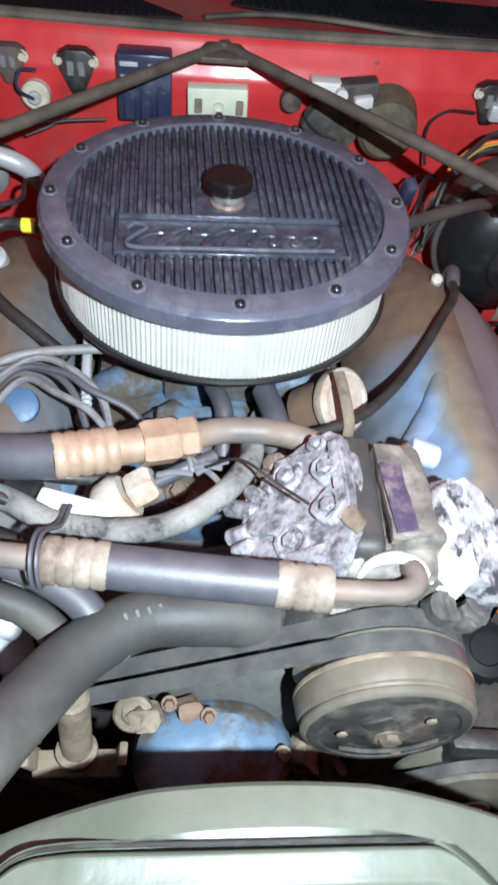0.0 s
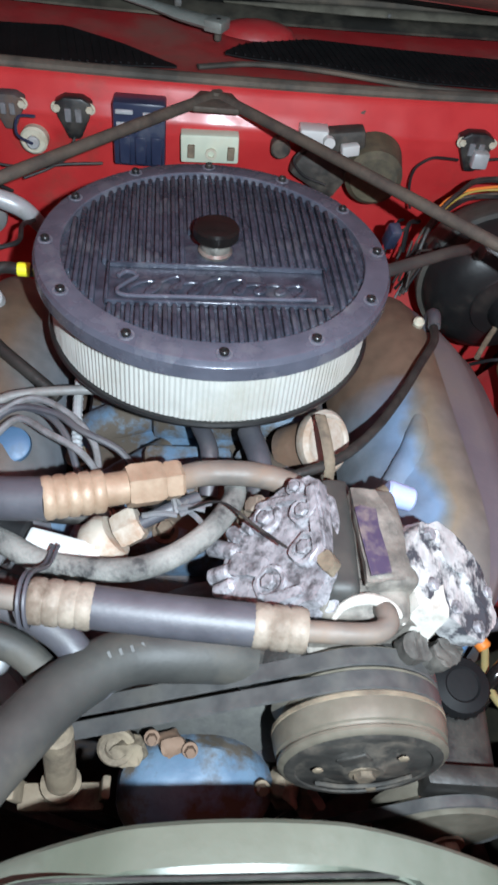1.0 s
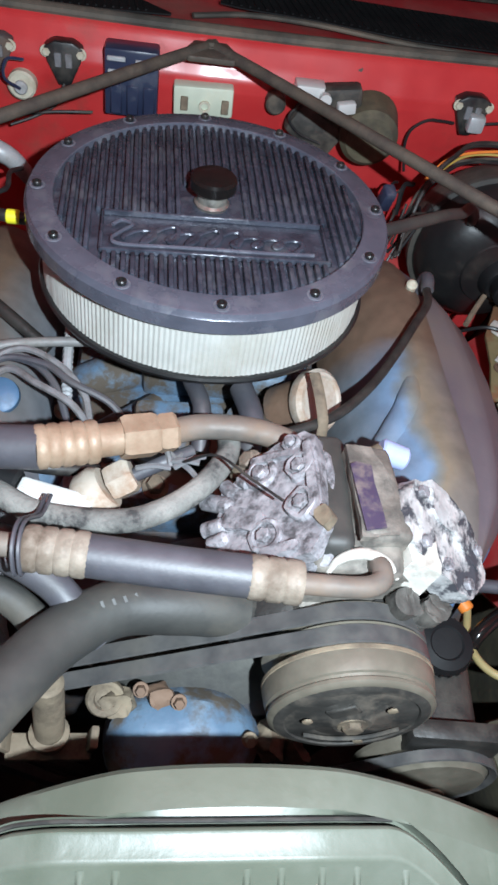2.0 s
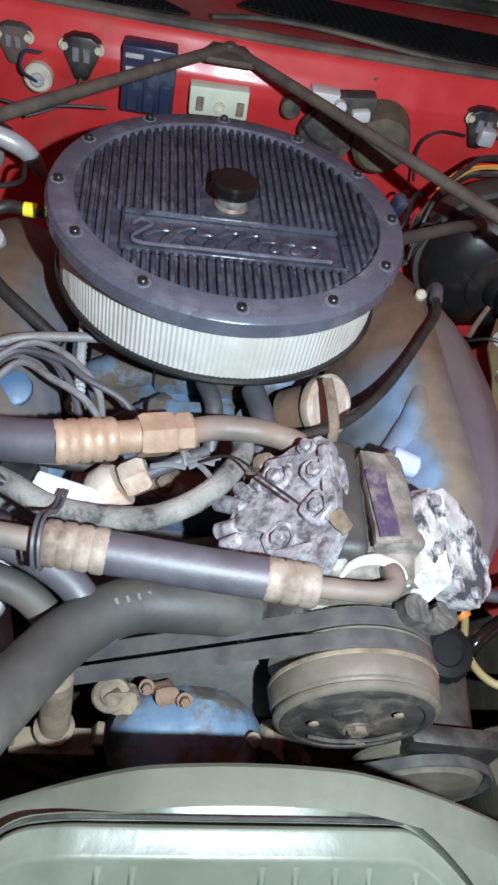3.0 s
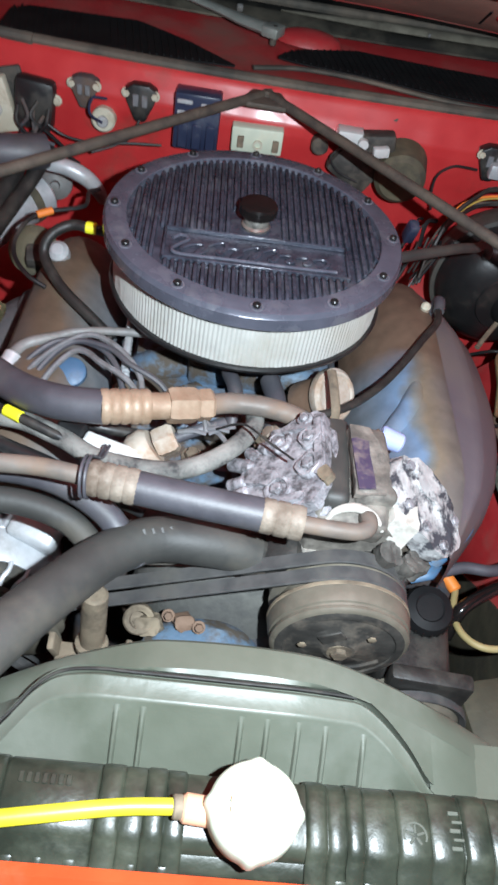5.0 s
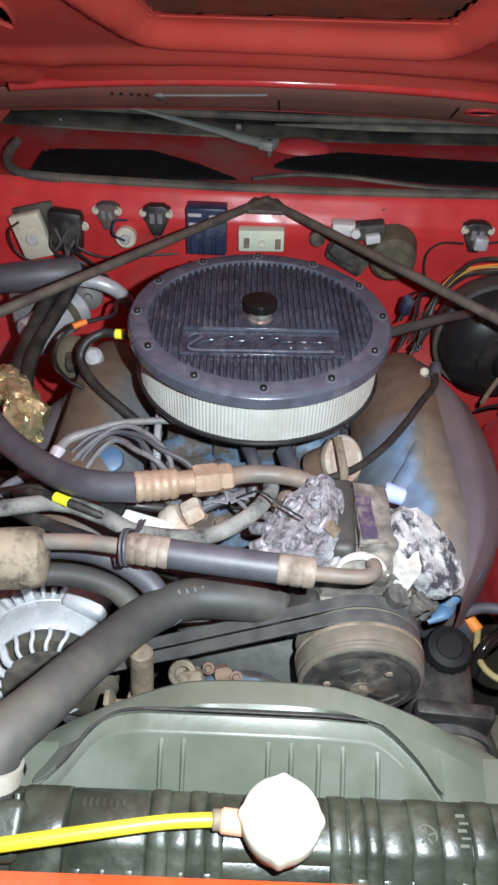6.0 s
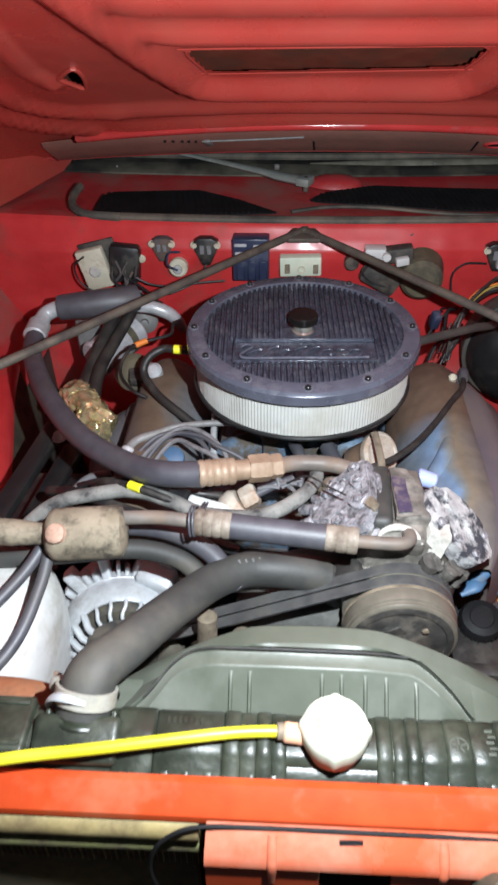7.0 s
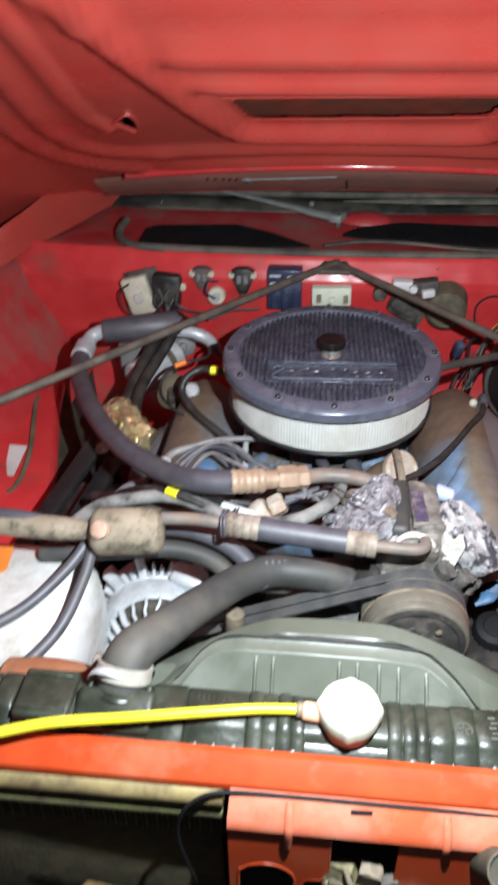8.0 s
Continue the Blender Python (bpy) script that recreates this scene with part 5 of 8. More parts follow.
# ---- air conditioning compressor: a V-twin with two heads ----
comp = thing("compressor", (0.11, -0.33, 0.80), "V-twin air conditioning compressor of grimy cast aluminium", "compressor")
HLm = Matrix.Translation((0.052, -0.315, 0.936)) @ Matrix.Rotation(radians(-42), 4, "Y")
out = [(0.032, 0.052), (0.040, 0.042), (0.041, 0.022), (0.038, -0.017), (0.040, -0.040), (0.025, -0.060), (0.004, -0.060), (-0.028, -0.043), (-0.058, -0.026), (-0.062, -0.006), (-0.052, 0.010), (-0.050, 0.028), (-0.030, 0.034), (-0.011, 0.047), (0.011, 0.052)]
headL = part("cylinder_head", rough_slab(out, 0.012, HLm @ Matrix.Translation((0, 0, -0.010)), 9, 0.0017), cast_alu, comp, "pitted bare aluminium head", angle=30)
for f, h, dz in ((0.90, 0.008, -0.020), (0.97, 0.006, -0.028), (0.90, 0.034, -0.064)):
    part("cylinder_fin", slab(B(), [(x * f, y * f) for x, y in out], h, HLm @ Matrix.Translation((0, 0, dz)), 0.002), cast_alu, comp)
for x, y, x1, y1, r in ((-0.070, 0.027, -0.040, 0.008, 0.0075), (-0.048, 0.034, -0.038, 0.018, 0.0062), (-0.071, -0.003, -0.048, -0.006, 0.0072), (-0.066, -0.019, -0.045, -0.019, 0.0066), (-0.033, 0.033, -0.022, 0.022, 0.0060)):
    bm = cyl(B(), HLm @ Vector((x, y, 0.001)), HLm @ Vector((x1, y1, 0.001)), r, n=14, bev=0.003)
    part("port_stub", bm, cast_alu, headL)
for x, y, w, h, a in ((0.004, 0.036, 0.046, 0.007, -14), (0.034, 0.002, 0.008, 0.07, 0), (-0.030, -0.010, 0.040, 0.018, -30), (0.0, -0.050, 0.034, 0.010, -6)):
    part("casting_rib", rough_slab(rounded(w, h, min(w, h) * 0.35), 0.006, HLm @ pose(x, y, 0.000, 0, 0, a), 15 + 3 * w, 0.0016, 2), cast_alu, headL, angle=30)
for k, (x, y) in enumerate(((-0.011, 0.027), (0.025, 0.017), (0.023, -0.017), (-0.011, -0.033), (0.020, 0.043))):
    p, q = HLm @ Vector((x, y, 0.001)), HLm @ Vector((x, y, 1.001))
    bm = B()
    f = (1.0, 0.85, 0.95, 1.0, 0.55)[k]
    lathe(bm, [(0.0165 * f, -0.004), (0.0145 * f, 0.0035), (0.0135 * f, 0.005), (0.0104 * f, 0.005), (0.0096 * f, 0.002), (0, 0.002)], frame_to(p, q), 24)
    for v in bm.verts:
        v.co += Vector(noise.noise_vector(v.co * 110)) * 0.0022
    part("bolt_boss", bm, cast_alu, headL)
    hexbolt("head_bolt", HLm @ Vector((x, y, 0.0025)), (q - p), 0.0062 * (0.7 if k == 4 else 1), 0.006, cast_alu, headL, washer=False)
bm = rough_slab(rounded(0.012, 0.016, 0.004), 0.008, HLm @ pose(0.040, -0.036, -0.002, 0, 0, 20), 3, 0.0015, 2)
part("corner_lug", bm, tan_steel, headL, "rusty tan lug at the corner", angle=30)
# bracket with a bolt behind the head
bm = rough_slab([(-0.050, 0.072), (-0.012, 0.056), (-0.012, 0.034), (-0.046, 0.044)], 0.008, HLm @ Matrix.Translation((0, 0, -0.014)), 27, 0.0018, 3)
tab = part("mounting_tab", bm, tan_steel, comp, "brown dusty mounting tab", angle=30)
hexbolt("tab_bolt", HLm @ Vector((-0.026, 0.052, -0.006)), HLm.to_3x3() @ Vector((0, 0, 1)), 0.0078, 0.008, dusty_crimp, tab)
# body, sleeve, plate
mat("grimy_casting", (0.075, 0.07, 0.062), (0.14, 0.13, 0.115), 0.62, 0.15, scale=50, dirt=(0.04, 0.037, 0.034), dirt_at=0.55, dirt_scale=40, bump=0.4)
mat("dusty_casting", (0.16, 0.145, 0.125), (0.30, 0.275, 0.24), 0.6, 0.2, scale=50, dirt=(0.06, 0.055, 0.05), dirt_at=0.55, dirt_scale=35, bump=0.4)
bm = B()
box(bm, pose(0.0985, -0.308, 0.916, -7, -4, -4), 0.027, 0.122, 0.056, 0.009, 4)
part("sleeve", bm, rubber_dusty, comp, "dark grey smooth crankcase band")
bm = B()
box(bm, pose(0.128, -0.312, 0.924, -3, 8, 2), 0.040, 0.094, 0.05, 0.006, 3)
cyl(bm, (0.12, -0.28, 0.885), (0.12, -0.372, 0.885), 0.052, n=32, bev=0.008)
box(bm, pose(0.12, -0.32, 0.83), 0.12, 0.12, 0.10, 0.015)
part("crankcase", bm, MATS["dusty_casting"], comp, "dusty crankcase")
bm = B()
slab(bm, [(-0.008, -0.032), (0.0085, -0.029), (0.0085, -0.010), (0.007, 0.012), (0.008, 0.030), (-0.004, 0.033), (-0.0095, 0.030), (-0.009, 0.0)], 0.0015, pose(0.1195, -0.323, 0.9535, 0, 4, 2))
part("plate_frame", rough_slab([(-0.012, -0.038), (0.018, -0.034), (0.022, -0.006), (0.022, 0.016), (0.012, 0.050), (-0.010, 0.052)], 0.005, pose(0.1205, -0.321, 0.9465, 0, 4, 2), 7, 0.0016), MATS["dusty_casting"], comp, "scuffed mottled plate frame", angle=20)
part("data_plate", bm, purple, comp, "scuffed dark violet data plate")
bm = B()
sweep(bm, [(0.087, -0.376, 0.928), (0.093, -0.371, 0.937), (0.105, -0.368, 0.942), (0.118, -0.368, 0.942), (0.131, -0.371, 0.937), (0.140, -0.378, 0.926)], [0.002, 0.0036, 0.0048, 0.0036, 0.002], 14, 6)
part("front_flange", bm, pale_patch, comp, "pale rounded lip of the casting")
bm = B()
box(bm, pose(0.112, -0.358, 0.917, 14, 0, -4), 0.070, 0.034, 0.04, 0.008, 3)
part("front_casting", bm, MATS["dusty_casting"], comp, "dusty casting behind the elbow")
bm = rough_slab([(-0.014, -0.042), (0.010, -0.052), (0.018, -0.02), (0.012, 0.032), (-0.010, 0.036)], 0.03, pose(0.148, -0.327, 0.905, 0, 18, 8), 19, 0.0022, 3)
part("side_web", bm, pale_patch, comp, "pale dusty web beside the plate", angle=30)
# second head under bright, torn foil-like tape
HRm = Matrix.Translation((0.196, -0.338, 0.912)) @ Matrix.Rotation(radians(38), 4, "Y") @ Matrix.Rotation(radians(14), 4, "X")
RO = [(-0.060, 0.026), (-0.052, 0.036), (-0.032, 0.045), (-0.008, 0.044), (0.018, 0.039), (0.037, 0.022), (0.050, -0.002), (0.046, -0.018), (0.026, -0.036), (0.010, -0.036), (-0.023, -0.030), (-0.048, -0.022), (-0.061, -0.004)]
headR = part("cylinder_head", rough_slab(RO, 0.022, HRm @ Matrix.Translation((0, 0, -0.020)), 4, 0.0028), bright_alu, comp, "bright scraped aluminium head", angle=25)
bm = B()
slab(bm, [(x * 0.86, y * 0.82) for x, y in RO], 0.05, HRm @ Matrix.Translation((0, 0, -0.069)), 0.004)
part("cylinder", bm, dark_iron, comp, "dark cast cylinder")
for x, y in ((-0.040, -0.012), (-0.010, -0.020), (0.020, -0.026), (-0.044, 0.028), (0.034, 0.008)):
    hexbolt("head_bolt", HRm @ Vector((x, y, 0.001)), HRm.to_3x3() @ Vector((0, 0, 1)), 0.0055, 0.006, cast_alu, headR, washer=False)
bm = rough_slab([(-0.036, 0.036), (-0.010, 0.040), (0.014, 0.034), (0.040, 0.006), (0.033, -0.010), (0.006, 0.006), (-0.032, 0.016)], 0.005, HRm @ Matrix.Translation((0, 0, 0.000)), 21, 0.003, 3)
part("gasket_patch", bm, bright_alu, headR, "smeared pale patch")
# clutch pulley
PYa = Matrix.Translation((0.1195, -0.380, 0.829)) @ Matrix.Rotation(radians(90), 4, "X") @ Matrix.Diagonal((0.94, 0.94, 1, 1))
bm = B()
lathe(bm, [(0.03, 0), (0.071, 0.0), (0.0722, 0.001), (0.064, 0.006), (0.064, 0.012), (0.0722, 0.0175), (0.064, 0.023), (0.064, 0.029), (0.0722, 0.035), (0.0730, 0.0365), (0.0732, 0.042), (0.0725, 0.050), (0.0712, 0.0555), (0.0690, 0.0565), (0.0685, 0.0585), (0.0705, 0.0600), (0.0705, 0.0625), (0.0690, 0.0640), (0.0665, 0.0655), (0.0615, 0.0660), (0.0600, 0.0645), (0.02, 0.0645)], PYa, 72)
pul = part("clutch_pulley", bm, pulley_steel, comp, "dusty steel clutch pulley with two grooves", angle=32)
bm = B()
lathe(bm, [(0.0, 0.0715), (0.016, 0.0715), (0.020, 0.0685), (0.034, 0.0675), (0.036, 0.0660), (0.056, 0.0660), (0.0585, 0.0645)], PYa, 48)
for v in bm.verts:
    v.co += Vector(noise.noise_vector(v.co * 70)) * 0.0012
bm_ring = B()
lathe(bm_ring, [(0.0722, 0.0352), (0.0738, 0.0362), (0.0738, 0.0392), (0.0726, 0.0402)], PYa, 72)
part("pale_ring", bm_ring, tan_steel, pul, "pale tan ring")
bm_ring = B()
lathe(bm_ring, [(0.0560, 0.0662), (0.0570, 0.0676), (0.0625, 0.0672), (0.0655, 0.0658)], PYa, 72)
part("rotor_ring", bm_ring, dark_iron, pul, "dark rotor ring")
hub = part("clutch_plate", bm, dark_iron, pul, "dark clutch plate")
bm = B()
sweep(bm, [tuple(PYa @ Vector(p)) for p in ((-0.036, -0.028, 0.069), (-0.010, -0.034, 0.070), (0.020, -0.030, 0.070), (0.044, -0.014, 0.069))], 0.0018, 8, 6, flat=0.5)
part("spring_leaf", bm, dark_iron, hub, "dark spring leaf")
bm = B()
box(bm, PYa @ pose(-0.012, 0.022, 0.0685, 0, 0, 35), 0.026, 0.016, 0.003, 0.001, 1)
part("spring_leaf", bm, dark_iron, hub)
for k in range(3):
    c = PYa @ (Matrix.Rotation(radians(120 * k + 50), 4, "Z") @ Vector((0.040, 0, 0.070)))
    hexbolt("rivet", c, (0, -1, 0), 0.0042, 0.002, tan_steel, hub, washer=False)
hexbolt("hub_bolt", PYa @ Vector((0, 0, 0.0705)), (0, -1, 0), 0.0085, 0.006, tan_steel, hub, "dusty brass-coloured centre bolt")
bm = B()
cyl(bm, (0.153, -0.241, 0.913), (0.178, -0.246, 0.908), 0.0118, 0.0108, n=20, bev=0.002)
part("service_cap", bm, pale_blue, comp, "pale blue plastic service cap")
bm = B()
sweep(bm, [(0.13, -0.27, 0.88), (0.140, -0.250, 0.905), (0.155, -0.2415, 0.9125)], 0.0085, 12, 5)
part("service_port", bm, tan_steel, comp)
for m, sz in ((pose(0.152, -0.376, 0.865, 0, 20, -10), (0.05, 0.04, 0.03)), (pose(0.184, -0.345, 0.835, 10, 0, -20), (0.034, 0.06, 0.045)), (pose(0.05, -0.34, 0.85, 0, -30, 0), (0.07, 0.09, 0.04))):
    part("mounting_bracket", box(B(), m, *sz, 0.008), greasy_black, comp, "greasy mounting bracket")
for k, (x, y, z, w) in enumerate(((0.150, -0.378, 0.884, 0.022), (0.172, -0.380, 0.872, 0.024), (0.190, -0.368, 0.850, 0.020))):
    part("lug", rough_slab(rounded(w, w * 0.9, w * 0.3), 0.022, pose(x, y, z, 20, 15, 30 * k), 11 + k, 0.004, 3), MATS["grimy_casting"], comp, "grimy casting lug", angle=30)

# ---- hoses of the air conditioning ----
def rings(bm, a, b, r, n, w=0.35, depth=0.08):
    """A crimped sleeve with pressed bands."""
    a, b = Vector(a), Vector(b)
    L = (b - a).length
    prof = [(0, 0), (r * 0.86, 0)]
    for k in range(n):
        u0, u1 = L * (k + 0.08) / n, L * (k + 0.92) / n
        prof += [(r * (1 - depth), L * k / n), (r, u0 + L * 0.03), (r, u1 - L * 0.03), (r * (1 - depth), L * (k + 1) / n)]
    prof += [(r * 0.8, L), (0, L)]
    return lathe(bm, prof, frame_to(a, b), 24)


suction = thing("suction_hose", (-0.1, -0.27, 0.92), "thick black air conditioning hose with crimped rusty fitting", "hose")
bm = B()
sweep(bm, [(-0.128, -0.285, 0.946), (-0.18, -0.279, 0.940), (-0.235, -0.245, 0.925), (-0.32, -0.165, 0.908), (-0.405, -0.04, 0.892), (-0.472, 0.10, 0.875), (-0.49, 0.18, 0.872)], 0.0172, 18, 8)
part("hose", bm, rubber, suction, "satin black rubber hose")
bm = B()
rings(bm, (-0.134, -0.2855, 0.9465), (-0.088, -0.272, 0.9415), 0.0176, 5)
part("crimp", bm, crimp, suction, "rusty crimped sleeve")
bm = B()
cyl(bm, (-0.09, -0.2725, 0.942), (-0.066, -0.264, 0.939), 0.0135, n=20, bev=0.002)
part("collar", bm, crimp, suction)
bm = B()
lathe(bm, [(0, 0), (0.017, 0), (0.0188, 0.004), (0.0188, 0.026), (0.017, 0.030), (0, 0.030)], frame_to((-0.071, -0.2655, 0.9395), (-0.043, -0.2565, 0.936)), 6)
lathe(bm, [(0, 0), (0.0155, 0), (0.017, 0.003), (0.017, 0.013), (0.0145, 0.016), (0, 0.016)], frame_to((-0.042, -0.256, 0.936), (-0.02, -0.249, 0.934)), 6)
part("union_nut", bm, crimp, suction, "rusty hexagonal union nut", angle=25)
bm = B()
sweep(bm, [(-0.032, -0.2525, 0.935), (-0.005, -0.242, 0.932), (0.031, -0.240, 0.930), (0.062, -0.244, 0.925), (0.092, -0.250, 0.912)], 0.0108, 16, 6)
part("pipe", bm, dull_pipe, suction, "dull reddish aluminium pipe")
bm = B()
cyl(bm, (-0.49, 0.17, 0.872), (-0.49, 0.215, 0.876), 0.021, n=20, bev=0.004)
sweep(bm, [(-0.49, 0.21, 0.876), (-0.482, 0.238, 0.885), (-0.45, 0.247, 0.897)], 0.015, 14, 6)
part("end_fitting", bm, galv, suction, "bright metal end fitting")
bm = B()
sweep(bm, [(-0.457, 0.246, 0.894), (-0.40, 0.250, 0.900), (-0.345, 0.262, 0.902), (-0.315, 0.280, 0.900)], [0.024, 0.026, 0.026, 0.025], 18, 6)
part("insulation", bm, rubber, suction, "thick black foam sleeve")

discharge = thing("discharge_hose", (0.0, -0.385, 0.93), "black pressure hose with crimped ends and a cylindrical muffler", "hose")
bm = B()
sweep(bm, [(-0.088, -0.382, 0.952), (-0.03, -0.388, 0.950), (0.028, -0.393, 0.948)], 0.0152, 18, 8)
part("hose", bm, rubber, discharge, "satin black rubber hose")
bm = B()
rings(bm, (-0.127, -0.379, 0.954), (-0.084, -0.3825, 0.952), 0.0162, 4)
part("crimp", bm, dusty_crimp, discharge, "rusty crimped sleeve")
bm = B()
rings(bm, (0.024, -0.3925, 0.948), (0.062, -0.396, 0.9465), 0.0160, 3)
part("crimp", bm, dusty_crimp, discharge, "rusty crimped sleeve")
bm = B()
sweep(bm, [(0.060, -0.396, 0.9465), (0.095, -0.397, 0.945), (0.112, -0.3955, 0.944), (0.122, -0.389, 0.943), (0.1235, -0.377, 0.940), (0.1225, -0.366, 0.925)], 0.0078, 16, 6)
part("elbow_pipe", bm, dull_pipe, discharge, "dusty aluminium elbow pipe")
bm = B()
sweep(bm, [(-0.125, -0.379, 0.954), (-0.17, -0.374, 0.954), (-0.215, -0.373, 0.951)], 0.0085, 14, 6)
part("pipe", bm, dull_pipe, discharge, "dull pipe")
bm = B()
lathe(bm, [(0, 0), (0.020, 0), (0.029, 0.006), (0.0315, 0.013), (0.0315, 0.082), (0.029, 0.089), (0.018, 0.094), (0, 0.094)], frame_to((-0.302, -0.392, 0.938), (-0.208, -0.382, 0.938)), 32)
muf = part("muffler", bm, mud_steel, discharge, "mud-stained cylindrical muffler")
bm = B()
lathe(bm, [(0.0, 0), (0.0115, 0), (0.0115, 0.010), (0.0085, 0.012), (0, 0.012)], frame_to((-0.281, -0.408, 0.957), (-0.285, -0.424, 0.975)), 18)
part("service_cap", bm, mat("faded_pink_plug", (0.50, 0.30, 0.22), (0.58, 0.38, 0.29), 0.55, dirt=(0.25, 0.17, 0.12), dirt_at=0.58, dirt_scale=60, bump=0.1), muf, "faded pink plug")
bm = B()
sweep(bm, [(-0.298, -0.392, 0.94), (-0.34, -0.396, 0.945), (-0.40, -0.394, 0.945), (-0.47, -0.398, 0.945), (-0.60, -0.39, 0.92)], [0.012, 0.016, 0.016, 0.012, 0.012], 14, 6)
part("tail_pipe", bm, mud_steel, discharge, "mud-stained pipe")

# smaller hoses
def hose(name, pts, r, material, label, category="hose", per=8, n=12):
    bm = B()
    sweep(bm, pts, r, n, per)
    mid = pts[len(pts) // 2]
    return solo(name, bm, material, mid, label, category)


heater = hose("heater_hose", [(-0.43, -0.36, 0.78), (-0.385, -0.325, 0.85), (-0.33, -0.295, 0.893), (-0.27, -0.285, 0.907), (-0.219, -0.281, 0.91), (-0.17, -0.298, 0.91), (-0.128, -0.320, 0.91), (-0.07, -0.325, 0.91), (-0.035, -0.313, 0.91), (-0.005, -0.290, 0.912), (0.017, -0.258, 0.914), (0.02, -0.23, 0.91)], 0.0098, braid, "old braided hose, grey rubber flaking over its fabric")
tie = thing("cable_tie", (-0.12, -0.345, 0.93), "black tie strapping two hoses together", "cable tie")
bm = B()
for k in range(2):
    sweep(bm, [(-0.124 + 0.004 * k, -0.310, 0.920), (-0.127 + 0.004 * k, -0.335, 0.930), (-0.131 + 0.004 * k, -0.366, 0.966), (-0.132 + 0.004 * k, -0.388, 0.968), (-0.131 + 0.004 * k, -0.397, 0.950), (-0.130 + 0.004 * k, -0.385, 0.938)], 0.0016, 6, 5)
part("strap", bm, rubber, tie)
hose("vacuum_hose", [(-0.34, -0.36, 0.90), (-0.27, -0.352, 0.91), (-0.211, -0.347, 0.912), (-0.16, -0.352, 0.908), (-0.115, -0.372, 0.898), (-0.092, -0.392, 0.885), (-0.075, -0.402, 0.87)], 0.0125, rubber, "satin black hose dipping under the radiator hose")
hose("coolant_hose", [(-0.38, -0.385, 0.885), (-0.279, -0.378, 0.893), (-0.203, -0.368, 0.893), (-0.15, -0.376, 0.885), (-0.12, -0.395, 0.872), (-0.10, -0.408, 0.86)], 0.0125, rubber_dusty, "dusty black hose dipping under the radiator hose")
hose("breather_hose", [(0.270, 0.052, 0.878), (0.262, 0.015, 0.882), (0.236, -0.03, 0.886), (0.205, -0.08, 0.882), (0.17, -0.13, 0.882), (0.128, -0.175, 0.885), (0.08, -0.200, 0.885), (0.03, -0.205, 0.88)], 0.0050, greasy_black, "black breather hose lying along the valve cover")
elbow = thing("breather_elbow", (0.266, 0.07, 0.87), "black elbow with a white clip on the valve cover", "elbow")
bm = B()
sweep(bm, [(0.272, 0.076, 0.845), (0.2735, 0.074, 0.872), (0.273, 0.064, 0.881), (0.270, 0.046, 0.878)], [0.0085, 0.0085, 0.008, 0.0075], 12, 6)
part("elbow", bm, rubber, elbow)
bm = B()
cyl(bm, (0.259, 0.072, 0.856), (0.256, 0.062, 0.875), 0.0068, n=14, bev=0.003)
part("clip", bm, cream, elbow, "cream plastic clip")

# upper radiator hose
RH = thing("radiator_hose", (-0.1, -0.45, 0.90), "thick dusty grey-black upper radiator hose", "hose")
bm = B()
sweep(bm, [(-0.209, -0.613, 0.930), (-0.206, -0.599, 0.947), (-0.198, -0.583, 0.956), (-0.180, -0.552, 0.946), (-0.159, -0.508, 0.928), (-0.136, -0.463, 0.909), (-0.105, -0.412, 0.888), (-0.066, -0.381, 0.876), (-0.021, -0.374, 0.869), (0.012, -0.371, 0.861), (0.030, -0.369, 0.854)], [0.0262, 0.0255, 0.0232, 0.0222, 0.0216, 0.0216, 0.0220, 0.0224, 0.0226], 28, 8)
part("hose", bm, rubber_dusty, RH)
bm = B()
m = frame_to((-0.2080, -0.6070, 0.9380), (-0.2055, -0.5965, 0.9505))
lathe(bm, [(0.0265, 0), (0.0295, 0.0005), (0.0295, 0.0155), (0.0265, 0.016)], m, 40)
clampo = part("hose_clamp", bm, old_clamp, RH, "bright steel worm-drive clamp")
bm = B()
box(bm, m @ pose(0.031, -0.012, 0.007, 0, 0, 70), 0.024, 0.012, 0.014, 0.003)
part("clamp_screw", bm, old_clamp, clampo)
for k in range(14):
    a = radians(-150 + 7 * k)
    bm = B()
    box(bm, m @ pose(0.0316 * math.cos(a), 0.0316 * math.sin(a), 0.007) @ Matrix.Rotation(a, 4, "Z") @ pose(0, 0, 0, 25, 0, 0), 0.0008, 0.0014, 0.008, 0)
    part("clamp_slot", bm, greasy_black, clampo)
bm = B()
for k in range(4):
    box(bm, Matrix.Translation((-0.075 + 0.008 * k, -0.391 + 0.0035 * k, 0.9005 - 0.002 * k)) @ Matrix.Rotation(radians(29), 4, "X") @ Matrix.Rotation(radians(25), 4, "Z"), 0.0022, 0.005, 0.0012, 0)
part("printed_bar", bm, faded_print, RH, "faded printed marks")

